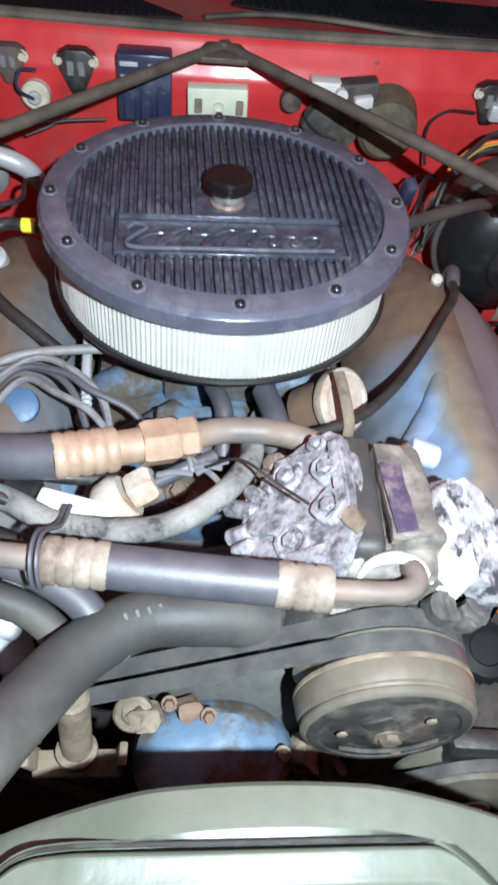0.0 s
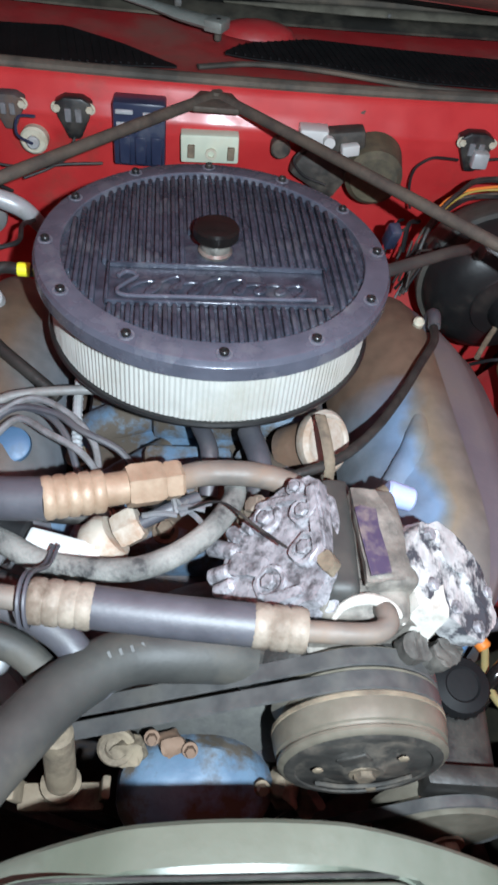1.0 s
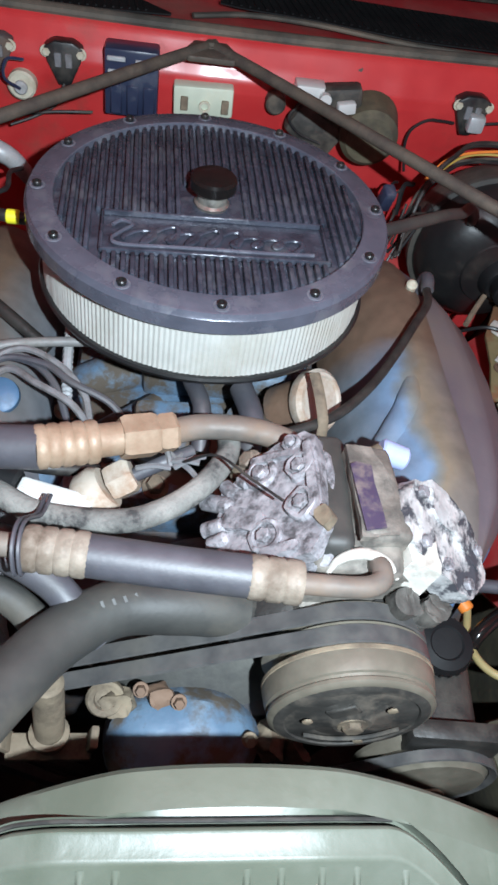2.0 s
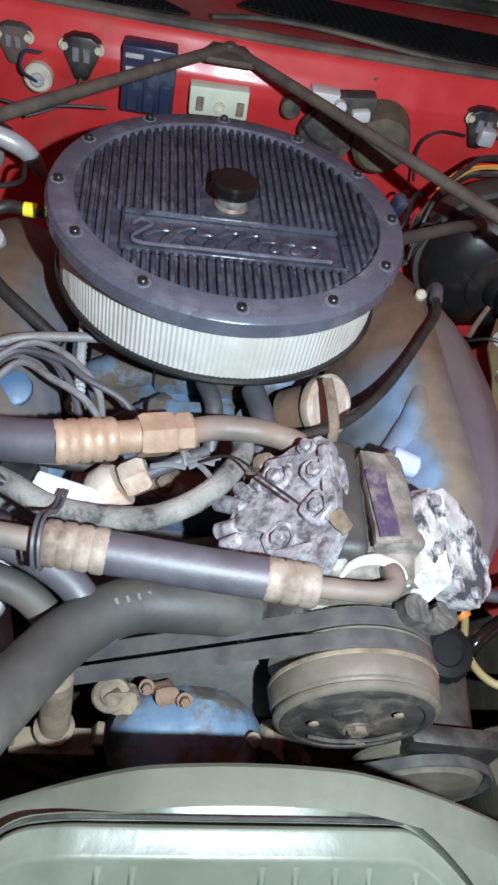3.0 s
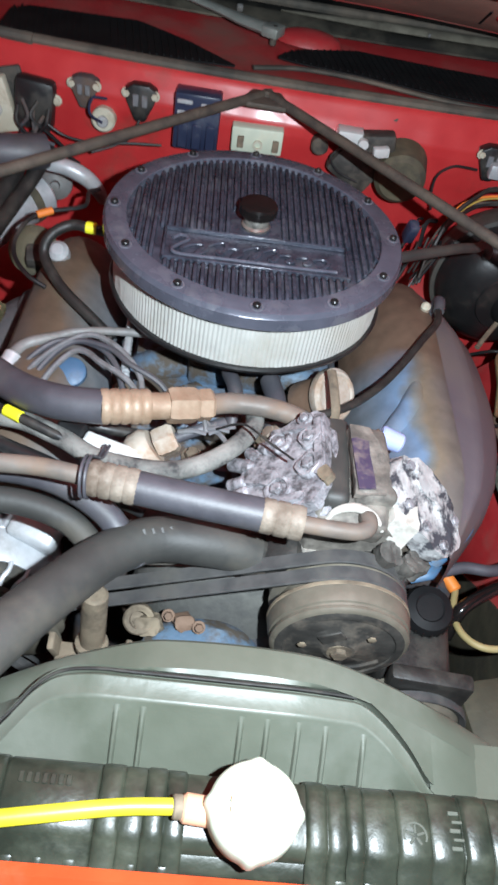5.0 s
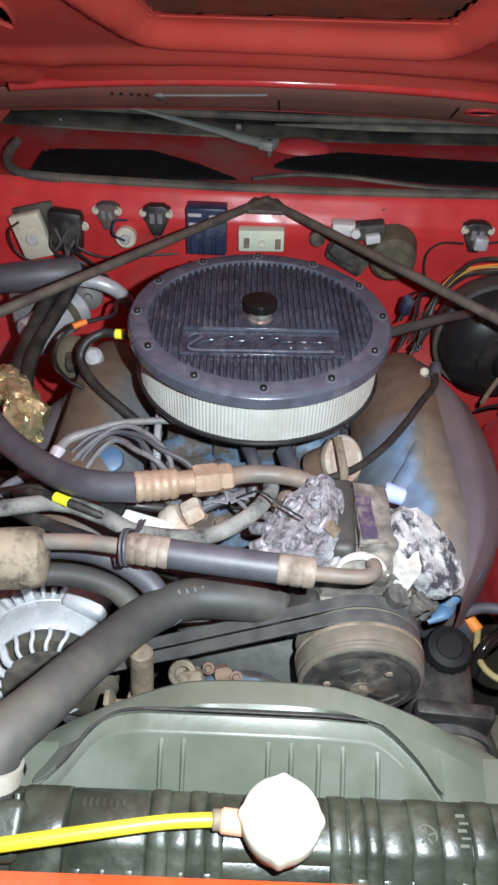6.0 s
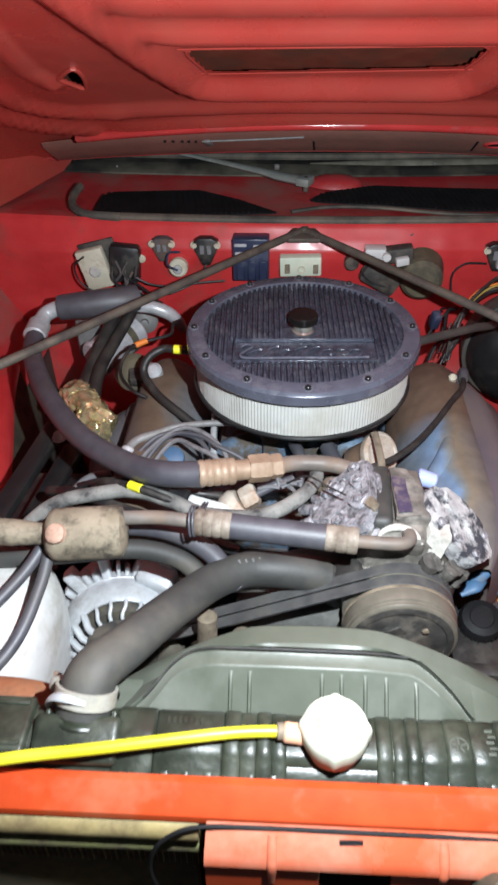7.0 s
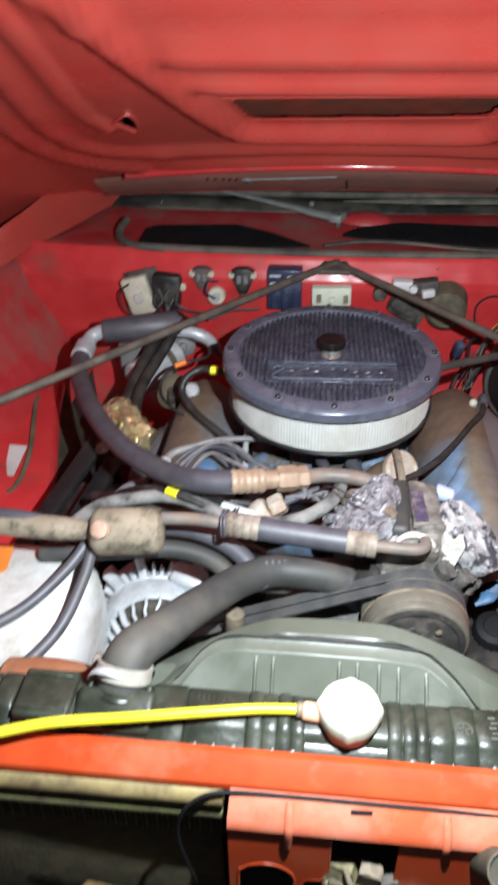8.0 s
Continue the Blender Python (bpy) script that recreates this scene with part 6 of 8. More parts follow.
# ---- pulleys, belts and front of the engine ----
def belt(name, y, w, loops, label, th=0.006):
    """A belt round circles (x, z, r) given in order, run clockwise seen from the front."""
    pts = []
    for i in range(len(loops)):
        (x0, z0, r0), (x1, z1, r1) = loops[i], loops[(i + 1) % len(loops)]
        d = math.hypot(x1 - x0, z1 - z0)
        a = math.atan2(z1 - z0, x1 - x0) + math.acos((r0 - r1) / d)
        pts.append((i, a, (x0 + r0 * math.cos(a), z0 + r0 * math.sin(a)), (i + 1) % len(loops), (x1 + r1 * math.cos(a), z1 + r1 * math.sin(a))))
    line = []
    for k, (i, a, p, j, q) in enumerate(pts):
        for s in range(12):
            u = s / 12
            line.append((p[0] + (q[0] - p[0]) * u, p[1] + (q[1] - p[1]) * u))
        a2 = pts[(k + 1) % len(pts)][1]
        while a2 > a:
            a2 -= 2 * math.pi
        x, z, r = loops[j]
        for s in range(24):
            b = a + (a2 - a) * s / 24
            line.append((x + r * math.cos(b), z + r * math.sin(b)))
    bm = B()
    N = len(line)
    rows = []
    for k, (x, z) in enumerate(line):
        px, pz = line[k - 1]
        nx, nz = line[(k + 1) % N]
        d = Vector((nx - px, nz - pz)).normalized()
        o = Vector((-d.y, d.x))
        sec = [(-w / 2, 0.0), (-w / 2 + 0.001, 0.0015), (w / 2 - 0.001, 0.0015), (w / 2, 0.0), (w / 2 - 0.003, -th), (-w / 2 + 0.003, -th)]
        rows.append([bm.verts.new((x + o.x * h, y + v, z + o.y * h)) for v, h in sec])
    for k in range(N):
        p, q = rows[k], rows[(k + 1) % N]
        for j in range(6):
            bm.faces.new((p[j], p[(j + 1) % 6], q[(j + 1) % 6], q[j]))
    bmesh.ops.recalc_face_normals(bm, faces=bm.faces)
    return solo(name, bm, belt_rubber, (loops[0][0], y, loops[0][1]), label, "belt")


belt("drive_belt", -0.3884, 0.0152, [(0.1195, 0.829, 0.0672), (0.0, 0.50, 0.075), (-0.20, 0.71, 0.045)], "worn black drive belt round the compressor pulley")
belt("drive_belt", -0.4068, 0.0152, [(0.1195, 0.829, 0.0672), (0.0, 0.50, 0.075), (-0.20, 0.71, 0.045)], "worn black drive belt round the compressor pulley")
for name, x, z, r, y, lab in (("crank_pulley", 0.0, 0.50, 0.075, -0.375, "greasy dark steel crankshaft pulley"), ("alternator_pulley", -0.20, 0.71, 0.045, -0.375, "dusty dark steel alternator pulley")):
    bm = B()
    lathe(bm, [(0, 0), (r - 0.002, 0), (r + 0.001, 0.002), (r - 0.008, 0.008), (r + 0.001, 0.015), (r - 0.008, 0.023), (r + 0.001, 0.031), (r - 0.004, 0.034), (0.02, 0.034), (0, 0.036)], Matrix.Translation((x, y, z)) @ Matrix.Rotation(radians(90), 4, "X"), 40)
    solo(name, bm, pulley_steel, (x, y, z), lab, "pulley")

pump = thing("water_pump", (-0.02, -0.40, 0.70), "water pump housing in blue paint with brown stains", "water pump")
bm = B()
lathe(bm, [(0, 0.05), (0.03, 0.05), (0.06, 0.042), (0.085, 0.02), (0.095, -0.01), (0.095, -0.06)], Matrix.Translation((0.03, -0.345, 0.745)) @ Matrix.Rotation(radians(52), 4, "X") @ Matrix.Diagonal((1.25, 0.9, 1, 1)), 36)
part("housing", bm, mat("greasy_casting", (0.085, 0.085, 0.078), (0.13, 0.13, 0.115), 0.6, 0.1, scale=30, dirt=(0.05, 0.05, 0.05), dirt_at=0.50, dirt_scale=16, bump=0.35, dirt_soft=0.12), pump, "greasy housing")
bm = B()
lathe(bm, [(0, 0.042), (0.020, 0.0405), (0.038, 0.032), (0.050, 0.014), (0.054, -0.01), (0.054, -0.06)], Matrix.Translation((-0.006, -0.430, 0.730)) @ Matrix.Rotation(radians(22), 4, "X") @ Matrix.Diagonal((1.3, 0.95, 1, 1)), 36)
for v in bm.verts:
    v.co += Vector(noise.noise_vector(v.co * 30)) * 0.005
part("snout", bm, engine_blue, pump, "flaking blue nose")
bm = B()
slab(bm, [(-0.05, -0.05), (0.06, -0.06), (0.10, -0.02), (0.09, 0.06), (-0.02, 0.07), (-0.06, 0.03)], 0.02, pose(0.075, -0.362, 0.765, 50, 0, 0), 0.006)
part("timing_cover", bm, engine_dirty, pump, "grey-black cast cover")
for k, (x, y, z, w) in enumerate(((-0.060, -0.405, 0.765, 0.024), (-0.030, -0.400, 0.768, 0.020), (-0.046, -0.425, 0.735, 0.026), (0.066, -0.428, 0.728, 0.034), (0.088, -0.438, 0.716, 0.026))):
    part("casting_lug", rough_slab(rounded(w, w * 0.8, w * 0.25), 0.016, pose(x, y, z, 48, 8 * (k - 2), 25 * k), 31 + k, 0.0035, 3), (tan_steel, rust_brown, MATS["dusty_casting"])[k % 3], pump, "dusty casting lug", angle=30)
for x, y, z in ((-0.044, -0.402, 0.776), (-0.012, -0.414, 0.780), (0.048, -0.440, 0.766)):
    hexbolt("bolt", (x, y, z), (0, -0.6, 0.8), 0.0046, 0.010, rust_brown if -0.05 < x < 0 else tan_steel, pump, "dusty bolt")
bm = B()
lathe(bm, [(0.009, 0), (0.012, 0.002), (0.012, 0.007), (0.009, 0.009), (0.009, 0.018), (0.006, 0.020), (0, 0.020)], frame_to((-0.078, -0.40, 0.755), (-0.073, -0.415, 0.79)), 20)
part("plug", bm, tan_steel, pump, "dusty plug with collar")
bm = B()
lathe(bm, [(0.008, 0), (0.0145, 0.0), (0.016, 0.003), (0.016, 0.010), (0.014, 0.012), (0.0095, 0.011), (0.008, 0.003)], frame_to((-0.073, -0.404, 0.770), (-0.073, -0.424, 0.788)), 24)
part("bolt_ear", bm, tan_steel, pump, "tan ring-shaped ear")
stub = thing("bracket_stub", (-0.115, -0.425, 0.74), "dusty tube stub with a forked foot", "bracket")
bm = B()
cyl(bm, (-0.117, -0.435, 0.735), (-0.114, -0.422, 0.838), 0.0125, n=20, bev=0.003)
lathe(bm, [(0.012, 0), (0.0165, 0.001), (0.0165, 0.006), (0.012, 0.008)], frame_to((-0.1165, -0.434, 0.757), (-0.1155, -0.431, 0.78)), 20)
part("tube", bm, tan_steel, stub)
bm = B()
box(bm, pose(-0.117, -0.438, 0.742, 10, 0, 0), 0.070, 0.022, 0.010, 0.003)
for s in (-1, 1):
    box(bm, pose(-0.117 + s * 0.035, -0.436, 0.752, 10, s * 10, 0), 0.007, 0.018, 0.036, 0.002)
part("foot", bm, tan_steel, stub)
stat = thing("thermostat_housing", (0.03, -0.36, 0.83), "dusty cast thermostat housing", "housing")
bm = B()
sweep(bm, [(0.018, -0.370, 0.858), (0.036, -0.366, 0.848), (0.05, -0.345, 0.81)], [0.019, 0.021, 0.030], 20, 6)
part("neck", bm, dark_iron, stat)
bm = B()
box(bm, pose(-0.065, -0.375, 0.842, 30, 14, 16), 0.05, 0.02, 0.018, 0.006)
part("lug", bm, MATS["dusty_casting"], stat, "pale cast lug")

# power steering pump, lower pulley
ps = thing("power_steering_pump", (0.235, -0.36, 0.72), "dark power steering pump with a black cap", "pump")
bm = B()
box(bm, pose(0.236, -0.375, 0.68, 0, 0, -6), 0.085, 0.11, 0.10, 0.02, 3)
part("body", bm, greasy_black, ps)
bm = B()
cyl(bm, (0.248, -0.335, 0.69), (0.249, -0.337, 0.725), 0.020, n=20)
lathe(bm, [(0.0, 0), (0.027, 0), (0.029, 0.004), (0.029, 0.020), (0.026, 0.027), (0.017, 0.030), (0.015, 0.028), (0, 0.029)], frame_to((0.249, -0.338, 0.726), (0.247, -0.347, 0.764)), 32)
part("filler_cap", bm, plain_black, ps, "black ribbed filler cap")
bm = B()
lathe(bm, [(0.0, -0.01), (0.02, -0.005), (0.055, 0.0), (0.060, 0.006), (0.066, 0.008), (0.066, 0.012), (0.058, 0.018), (0.066, 0.024), (0.066, 0.028), (0.05, 0.03)], Matrix.Translation((0.228, -0.452, 0.675)) @ Matrix.Rotation(radians(-90), 4, "X"), 56)
part("pulley", bm, pulley_steel, ps, "dull steel pulley")
bm = B()
box(bm, pose(0.238, -0.43, 0.735, 0, 0, -4), 0.09, 0.02, 0.05, 0.006)
part("bracket", bm, greasy_black, ps, "greasy bracket")
for k in range(20):
    bm = B()
    box(bm, frame_to((0.249, -0.338, 0.726), (0.247, -0.347, 0.764)) @ pose(0, 0, 0.012, 0, 0, 18 * k) @ pose(0.0292, 0, 0), 0.002, 0.003, 0.015, 0.0006, 1)
    part("grip", bm, gloss_black, ps)
hexbolt("pulley_nut", (0.228, -0.462, 0.675), (0, -1, 0.2), 0.011, 0.010, tan_steel, ps, "brass-coloured centre nut")
belt("steering_belt", -0.445, 0.0115, [(0.228, 0.675, 0.067), (0.0, 0.50, 0.08)], "worn black power steering belt")

# ---- alternator ----
alt = thing("alternator", (-0.25, -0.36, 0.70), "bright cast aluminium alternator with vent slots", "alternator")
AM = Matrix.Translation((-0.247, -0.345, 0.724)) @ Matrix.Diagonal((1.07, 1.07, 1.07, 1)) @ Matrix.Rotation(radians(72), 4, "X") @ Matrix.Rotation(radians(12), 4, "Y")
bm = B()
lathe(bm, [(0.068, -0.05), (0.073, -0.045), (0.073, -0.005), (0.0745, 0.0), (0.0745, 0.018), (0.0735, 0.0185), (0.0735, 0.0205), (0.0745, 0.021), (0.0735, 0.034), (0.0700, 0.043), (0.0655, 0.050), (0.0620, 0.0535), (0.0600, 0.0525), (0.0605, 0.048)], AM, 56)
shell = part("shell", bm, galv, alt, "bright cast shell")
bm = B()
lathe(bm, [(0.02, 0.074), (0.036, 0.076), (0.044, 0.074), (0.046, 0.070), (0.042, 0.066), (0.0, 0.064)], AM, 40)
part("bearing_boss", bm, dark_iron, shell, "dark bearing boss")
for k in range(11):
    t = radians(30 + 17.5 * k)
    c, s_ = math.cos(t), math.sin(t)
    c2, s2 = math.cos(t + 0.06), math.sin(t + 0.06)
    bm = B()
    sweep(bm, [tuple(AM @ Vector(p)) for p in ((0.0625 * c, 0.0625 * s_, 0.0515), (0.058 * c, 0.058 * s_, 0.0585), (0.051 * c2, 0.051 * s2, 0.0645), (0.042 * c2, 0.042 * s2, 0.0685))], 0.0048 if k > 5 else 0.0026, 8, 4)
    part("vane", bm, galv, shell)
for a, w, h, d in ((128, 0.016, 0.020, 0.022), (119, 0.008, 0.011, 0.018), (111, 0.008, 0.010, 0.018), (101, 0.012, 0.024, 0.022), (90, 0.005, 0.012, 0.014), (82, 0.006, 0.009, 0.014), (140, 0.008, 0.010, 0.018), (152, 0.008, 0.010, 0.018)):
    bm = B()
    box(bm, AM @ pose(0, 0, 0.008, 0, 0, a) @ pose(0.073 + 0.75 * h, 0, 0), 1.5 * h, w, d, 0.003, 2)
    part("finger", bm, galv, shell)
bm = B()
box(bm, AM @ pose(0, 0, 0.006, 0, 0, 66) @ pose(0.082, 0, 0), 0.026, 0.030, 0.026, 0.005, 3)
box(bm, AM @ pose(0, 0, 0.006, 0, 0, 58) @ pose(0.090, -0.008, 0), 0.014, 0.034, 0.022, 0.005, 3)
box(bm, pose(-0.192, -0.334, 0.800, 18, 8, -16), 0.052, 0.034, 0.034, 0.007, 3)
box(bm, pose(-0.176, -0.322, 0.818, 18, 8, -16), 0.020, 0.020, 0.016, 0.004, 2)
part("mounting_ear", bm, galv, alt, "cast mounting ear")
mat("alternator_dark", (0.035, 0.032, 0.026), (0.06, 0.054, 0.042), 0.7, scale=60, dirt=(0.12, 0.10, 0.06), dirt_at=0.62, dirt_scale=60, bump=0.4)
bm = B()
lathe(bm, [(0.064, 0.036), (0.060, 0.048), (0.050, 0.058), (0.03, 0.060)], AM, 40)
part("winding", bm, MATS["alternator_dark"], alt, "dark dusty windings")

# ---- white reservoir ----
res = thing("washer_reservoir", (-0.40, -0.45, 0.60), "bulging white plastic fluid reservoir with an orange label", "reservoir")
bm = B()
secs = []
for z, f in ((0.60, 0.80), (0.62, 0.90), (0.72, 0.98), (0.80, 1.0), (0.84, 0.97), (0.865, 0.88), (0.878, 0.70), (0.882, 0.4)):
    row = []
    for k in range(40):
        a = 2 * math.pi * k / 40
        c, s_ = math.cos(a), math.sin(a)
        row.append((-0.415 + 0.118 * f * math.copysign(abs(c) ** 0.6, c), -0.448 + 0.112 * f * math.copysign(abs(s_) ** 0.6, s_), z))
    row.append(row[0])
    secs.append(row)
loft(bm, secs)
bm.faces.new([bm.verts.new(p) for p in secs[-1][:-1]])
bmesh.ops.remove_doubles(bm, verts=bm.verts, dist=1e-5)
bmesh.ops.recalc_face_normals(bm, faces=bm.faces)
part("tank", bm, white_plastic, res, angle=60)
bm = B()
slab(bm, rounded(0.07, 0.05, 0.006), 0.0012, pose(-0.455, -0.40, 0.8815, 0, -4, 8))
part("label", bm, orange, res, "orange-red warning label")
hose("washer_tube", [(-0.305, -0.385, 0.925), (-0.33, -0.43, 0.905), (-0.375, -0.49, 0.89), (-0.45, -0.545, 0.885), (-0.56, -0.57, 0.87)], 0.0075, rubber, "thin black hose drooping over the reservoir")
hose("washer_tube", [(-0.300, -0.39, 0.925), (-0.305, -0.44, 0.900), (-0.325, -0.51, 0.875), (-0.38, -0.575, 0.86), (-0.48, -0.62, 0.85)], 0.0075, rubber, "thin black hose drooping over the reservoir")
hose("washer_tube", [(-0.60, -0.36, 0.945), (-0.48, -0.385, 0.955), (-0.40, -0.39, 0.957), (-0.36, -0.39, 0.95)], 0.009, rubber, "black rubber hose running to the muffler")

# ---- firewall fittings ----
def relay_heart(at, s, material, label):
    t = thing("relay", at, label, "relay", group="relays on the firewall")
    bm = B()
    slab(bm, [(-0.026 * s, 0.018 * s), (-0.012 * s, 0.026 * s), (0.012 * s, 0.026 * s), (0.026 * s, 0.018 * s), (0.022 * s, 0.0), (0.008 * s, -0.03 * s), (-0.008 * s, -0.03 * s), (-0.022 * s, 0.0)], 0.022, pose(at[0], at[1], at[2], 90, 0, 0), 0.003)
    part("housing", bm, material, t)
    for x in (-0.022 * s, 0.022 * s):
        hexbolt("screw", (at[0] + x, at[1] - 0.018, at[2] + 0.012 * s), (0, -1, 0), 0.0055, 0.006, cream, t, "pale screw head")
    bm = B()
    for x in (-0.007, 0.007):
        box(bm, pose(at[0] + x * s, at[1] - 0.024, at[2] + 0.004), 0.009 * s, 0.004, 0.018 * s, 0.001, 1)
    part("terminal", bm, wire_grey, t)
    return t


FY = 0.398
relay_heart((-0.188, FY, 0.952), 1.0, black_plastic, "black heart-shaped relay bolted to the firewall")
relay_heart((-0.275, FY, 0.955), 0.85, engine_dirty, "dark grey relay bolted to the firewall")
tanbox = thing("ballast_resistor", (-0.415, 0.39, 0.915), "cream ceramic block on a dark steel backing", "resistor")
bm = B()
box(bm, pose(-0.413, 0.375, 0.915, 0, -14, 0), 0.056, 0.02, 0.084, 0.004)
part("block", bm, cream, tanbox)
bm = B()
cyl(bm, (-0.412, 0.372, 0.912), (-0.412, 0.360, 0.912), 0.012, n=18, bev=0.003)
part("knob", bm, white_plastic, tanbox)
bm = B()
box(bm, pose(-0.40, 0.389, 0.922, 0, -14, 0), 0.075, 0.008, 0.092, 0.003)
part("backing", bm, dark_iron, tanbox)
flasher = thing("voltage_regulator", (-0.352, 0.39, 0.92), "black finned voltage regulator on the firewall", "regulator")
bm = B()
box(bm, pose(-0.352, 0.380, 0.925, 0, 6, 0), 0.062, 0.03, 0.080, 0.010)
part("body", bm, black_plastic, flasher)
for k in range(7):
    bm = B()
    q = Vector((-0.375 + 0.008 * k, 0.362, 0.925 + 0.012 * math.sin(k * 2.1)))
    sweep(bm, [q, q + Vector((0.012 * math.sin(k), -0.012, -0.02)), q + Vector((0.02 * math.cos(k * 1.7), -0.008, -0.045)), q + Vector((0.045, 0.004, -0.065 - 0.003 * k))], 0.003, 7, 5)
    part("wire", bm, engine_dirty if k % 2 else black_plastic, flasher)
hexbolt("screw", (-0.318, 0.378, 0.935), (0, -1, 0), 0.006, 0.006, cream, flasher)
horn2 = thing("flasher_can", (-0.245, 0.385, 0.915), "cream round flasher can with a wire", "flasher")
bm = B()
cyl(bm, (-0.245, 0.40, 0.915), (-0.245, 0.372, 0.917), 0.019, n=28, bev=0.003)
part("can", bm, cream, horn2)
bm = B()
cyl(bm, (-0.245, 0.372, 0.917), (-0.245, 0.364, 0.917), 0.009, n=14, bev=0.002)
part("boss", bm, galv, horn2)
navybox = thing("ignition_module", (-0.098, 0.385, 0.94), "navy blue ignition module with bright top edges", "module")
bm = B()
box(bm, pose(-0.098, 0.380, 0.940), 0.072, 0.036, 0.088, 0.004)
part("case", bm, navy, navybox)
for x, z, w in ((-0.118, 0.972, 0.024), (-0.082, 0.970, 0.022), (-0.12, 0.955, 0.018)):
    bm = B()
    box(bm, pose(x, 0.361, z), w, 0.004, 0.006, 0.001, 1)
    part("terminal", bm, galv, navybox, "bright terminal")
bm = B()
for k in range(3):
    box(bm, pose(-0.118 + 0.022 * k, 0.360, 0.92), 0.016, 0.004, 0.04, 0.002, 1)
part("rib", bm, navy, navybox)
wb = thing("connector_block", (0.0, 0.385, 0.93), "white plastic connector block with metal clips", "connector")
bm = B()
box(bm, pose(0.0, 0.378, 0.927, 0, -2, 0), 0.082, 0.03, 0.040, 0.003)
part("block", bm, ivory, wb)
for x in (-0.026, 0.030):
    bm = B()
    box(bm, pose(x, 0.361, 0.924), 0.010, 0.006, 0.018, 0.001, 1)
    part("clip", bm, tan_steel, wb, "brass clip")
bm = B()
lathe(bm, [(0.008, 0), (0.008, 0.004), (0.005, 0.004), (0.005, 0)], pose(0.002, 0.363, 0.922, 90, 0, 0), 16)
part("socket", bm, cream, wb)
# wiper motor and linkage
wm = thing("wiper_motor", (0.20, 0.36, 0.92), "dirty round wiper motor with white connectors", "wiper motor")
bm = B()
cyl(bm, (0.24, 0.40, 0.915), (0.235, 0.335, 0.912), 0.045, 0.041, n=36, bev=0.008)
part("motor_can", bm, olive, wm, "olive-brown grimy can")
bm = B()
box(bm, pose(0.145, 0.375, 0.955), 0.042, 0.03, 0.022, 0.003)
part("connector", bm, white_plastic, wm, "white connector")
bm = B()
box(bm, pose(0.19, 0.37, 0.955, 0, -8, 0), 0.055, 0.03, 0.03, 0.006)
part("gear_case", bm, dark_iron, wm)
bm = B()
box(bm, pose(0.195, 0.350, 0.948, 0, -8, 10), 0.026, 0.014, 0.016, 0.003)
cyl(bm, (0.165, 0.36, 0.955), (0.165, 0.348, 0.955), 0.008, n=14)
part("clip", bm, white_plastic, wm, "pale clip")
bm = B()
box(bm, pose(0.16, 0.37, 0.905, 0, 30, 0), 0.08, 0.03, 0.05, 0.010)
cyl(bm, (0.10, 0.385, 0.935), (0.10, 0.36, 0.935), 0.014, n=18, bev=0.003)
part("bracket", bm, dark_iron, wm)
rr = relay_heart((0.385, 0.40, 0.945), 1.0, black_plastic, "black relay with a grey plug beside the brake booster")
bm = B()
box(bm, pose(0.392, 0.372, 0.938), 0.024, 0.02, 0.024, 0.004)
part("plug", bm, galv, rr, "grey plug")

# brake booster
boost = thing("brake_booster", (0.40, 0.25, 0.80), "large glossy black brake booster drum", "brake booster")
BM = Matrix.Translation((0.443, 0.33, 0.786)) @ Matrix.Rotation(radians(90), 4, "X")
bm = B()
lathe(bm, [(0.111, 0.030), (0.109, 0.045), (0.102, 0.072), (0.082, 0.094), (0.052, 0.103), (0.050, 0.106), (0.034, 0.108), (0, 0.109)], BM, 64)
drum = part("drum", bm, black_steel, boost)
bm = B()
lathe(bm, [(0.087, -0.04), (0.111, -0.012), (0.1145, 0.008), (0.1145, 0.030)], BM, 64)
part("rear_shell", bm, mat("dusty_shell", (0.05, 0.046, 0.04), (0.085, 0.078, 0.062), 0.6, scale=16, dirt=(0.025, 0.023, 0.02), dirt_at=0.55, dirt_scale=14, bump=0.25), boost, "dusty olive-grey rear shell")
bm = B()
lathe(bm, [(0.108, 0.026), (0.1165, 0.028), (0.1175, 0.033), (0.1165, 0.038), (0.108, 0.040)], BM, 64)
part("rim", bm, rubber_dusty, boost, "dusty folded rim")
for a in (35, 155, 275):
    bm = B()
    box(bm, BM @ Matrix.Rotation(radians(a), 4, "Z") @ pose(0.1165, 0, 0.033), 0.008, 0.020, 0.016, 0.002)
    part("rim_tab", bm, black_steel, boost)
bm = B()
cyl(bm, BM @ Vector((0.01, -0.005, 0.10)), BM @ Vector((0.01, -0.005, 0.125)), 0.036, 0.030, n=24, bev=0.004)
cyl(bm, BM @ Vector((0.01, -0.005, 0.12)), BM @ Vector((0.01, -0.005, 0.150)), 0.021, n=24, bev=0.004)
part("master_cylinder", bm, plain_black, boost, "greasy black master cylinder")
pipe = thing("vacuum_pipe", (0.24, 0.03, 0.93), "grey rubber vacuum pipe from the air cleaner to the booster", "pipe")
bm = B()
sweep(bm, [(0.15, 0.012, 0.958), (0.20, 0.045, 0.955), (0.25, 0.092, 0.940), (0.30, 0.138, 0.925), (0.338, 0.180, 0.906), (0.358, 0.207, 0.899), (0.374, 0.226, 0.880), (0.380, 0.235, 0.862)], 0.0072, 14, 6)
part("pipe", bm, rubber_dusty, pipe)
loom = thing("wire_loom", (0.33, 0.3, 0.95), "bundle of coloured wires over the booster", "wires")
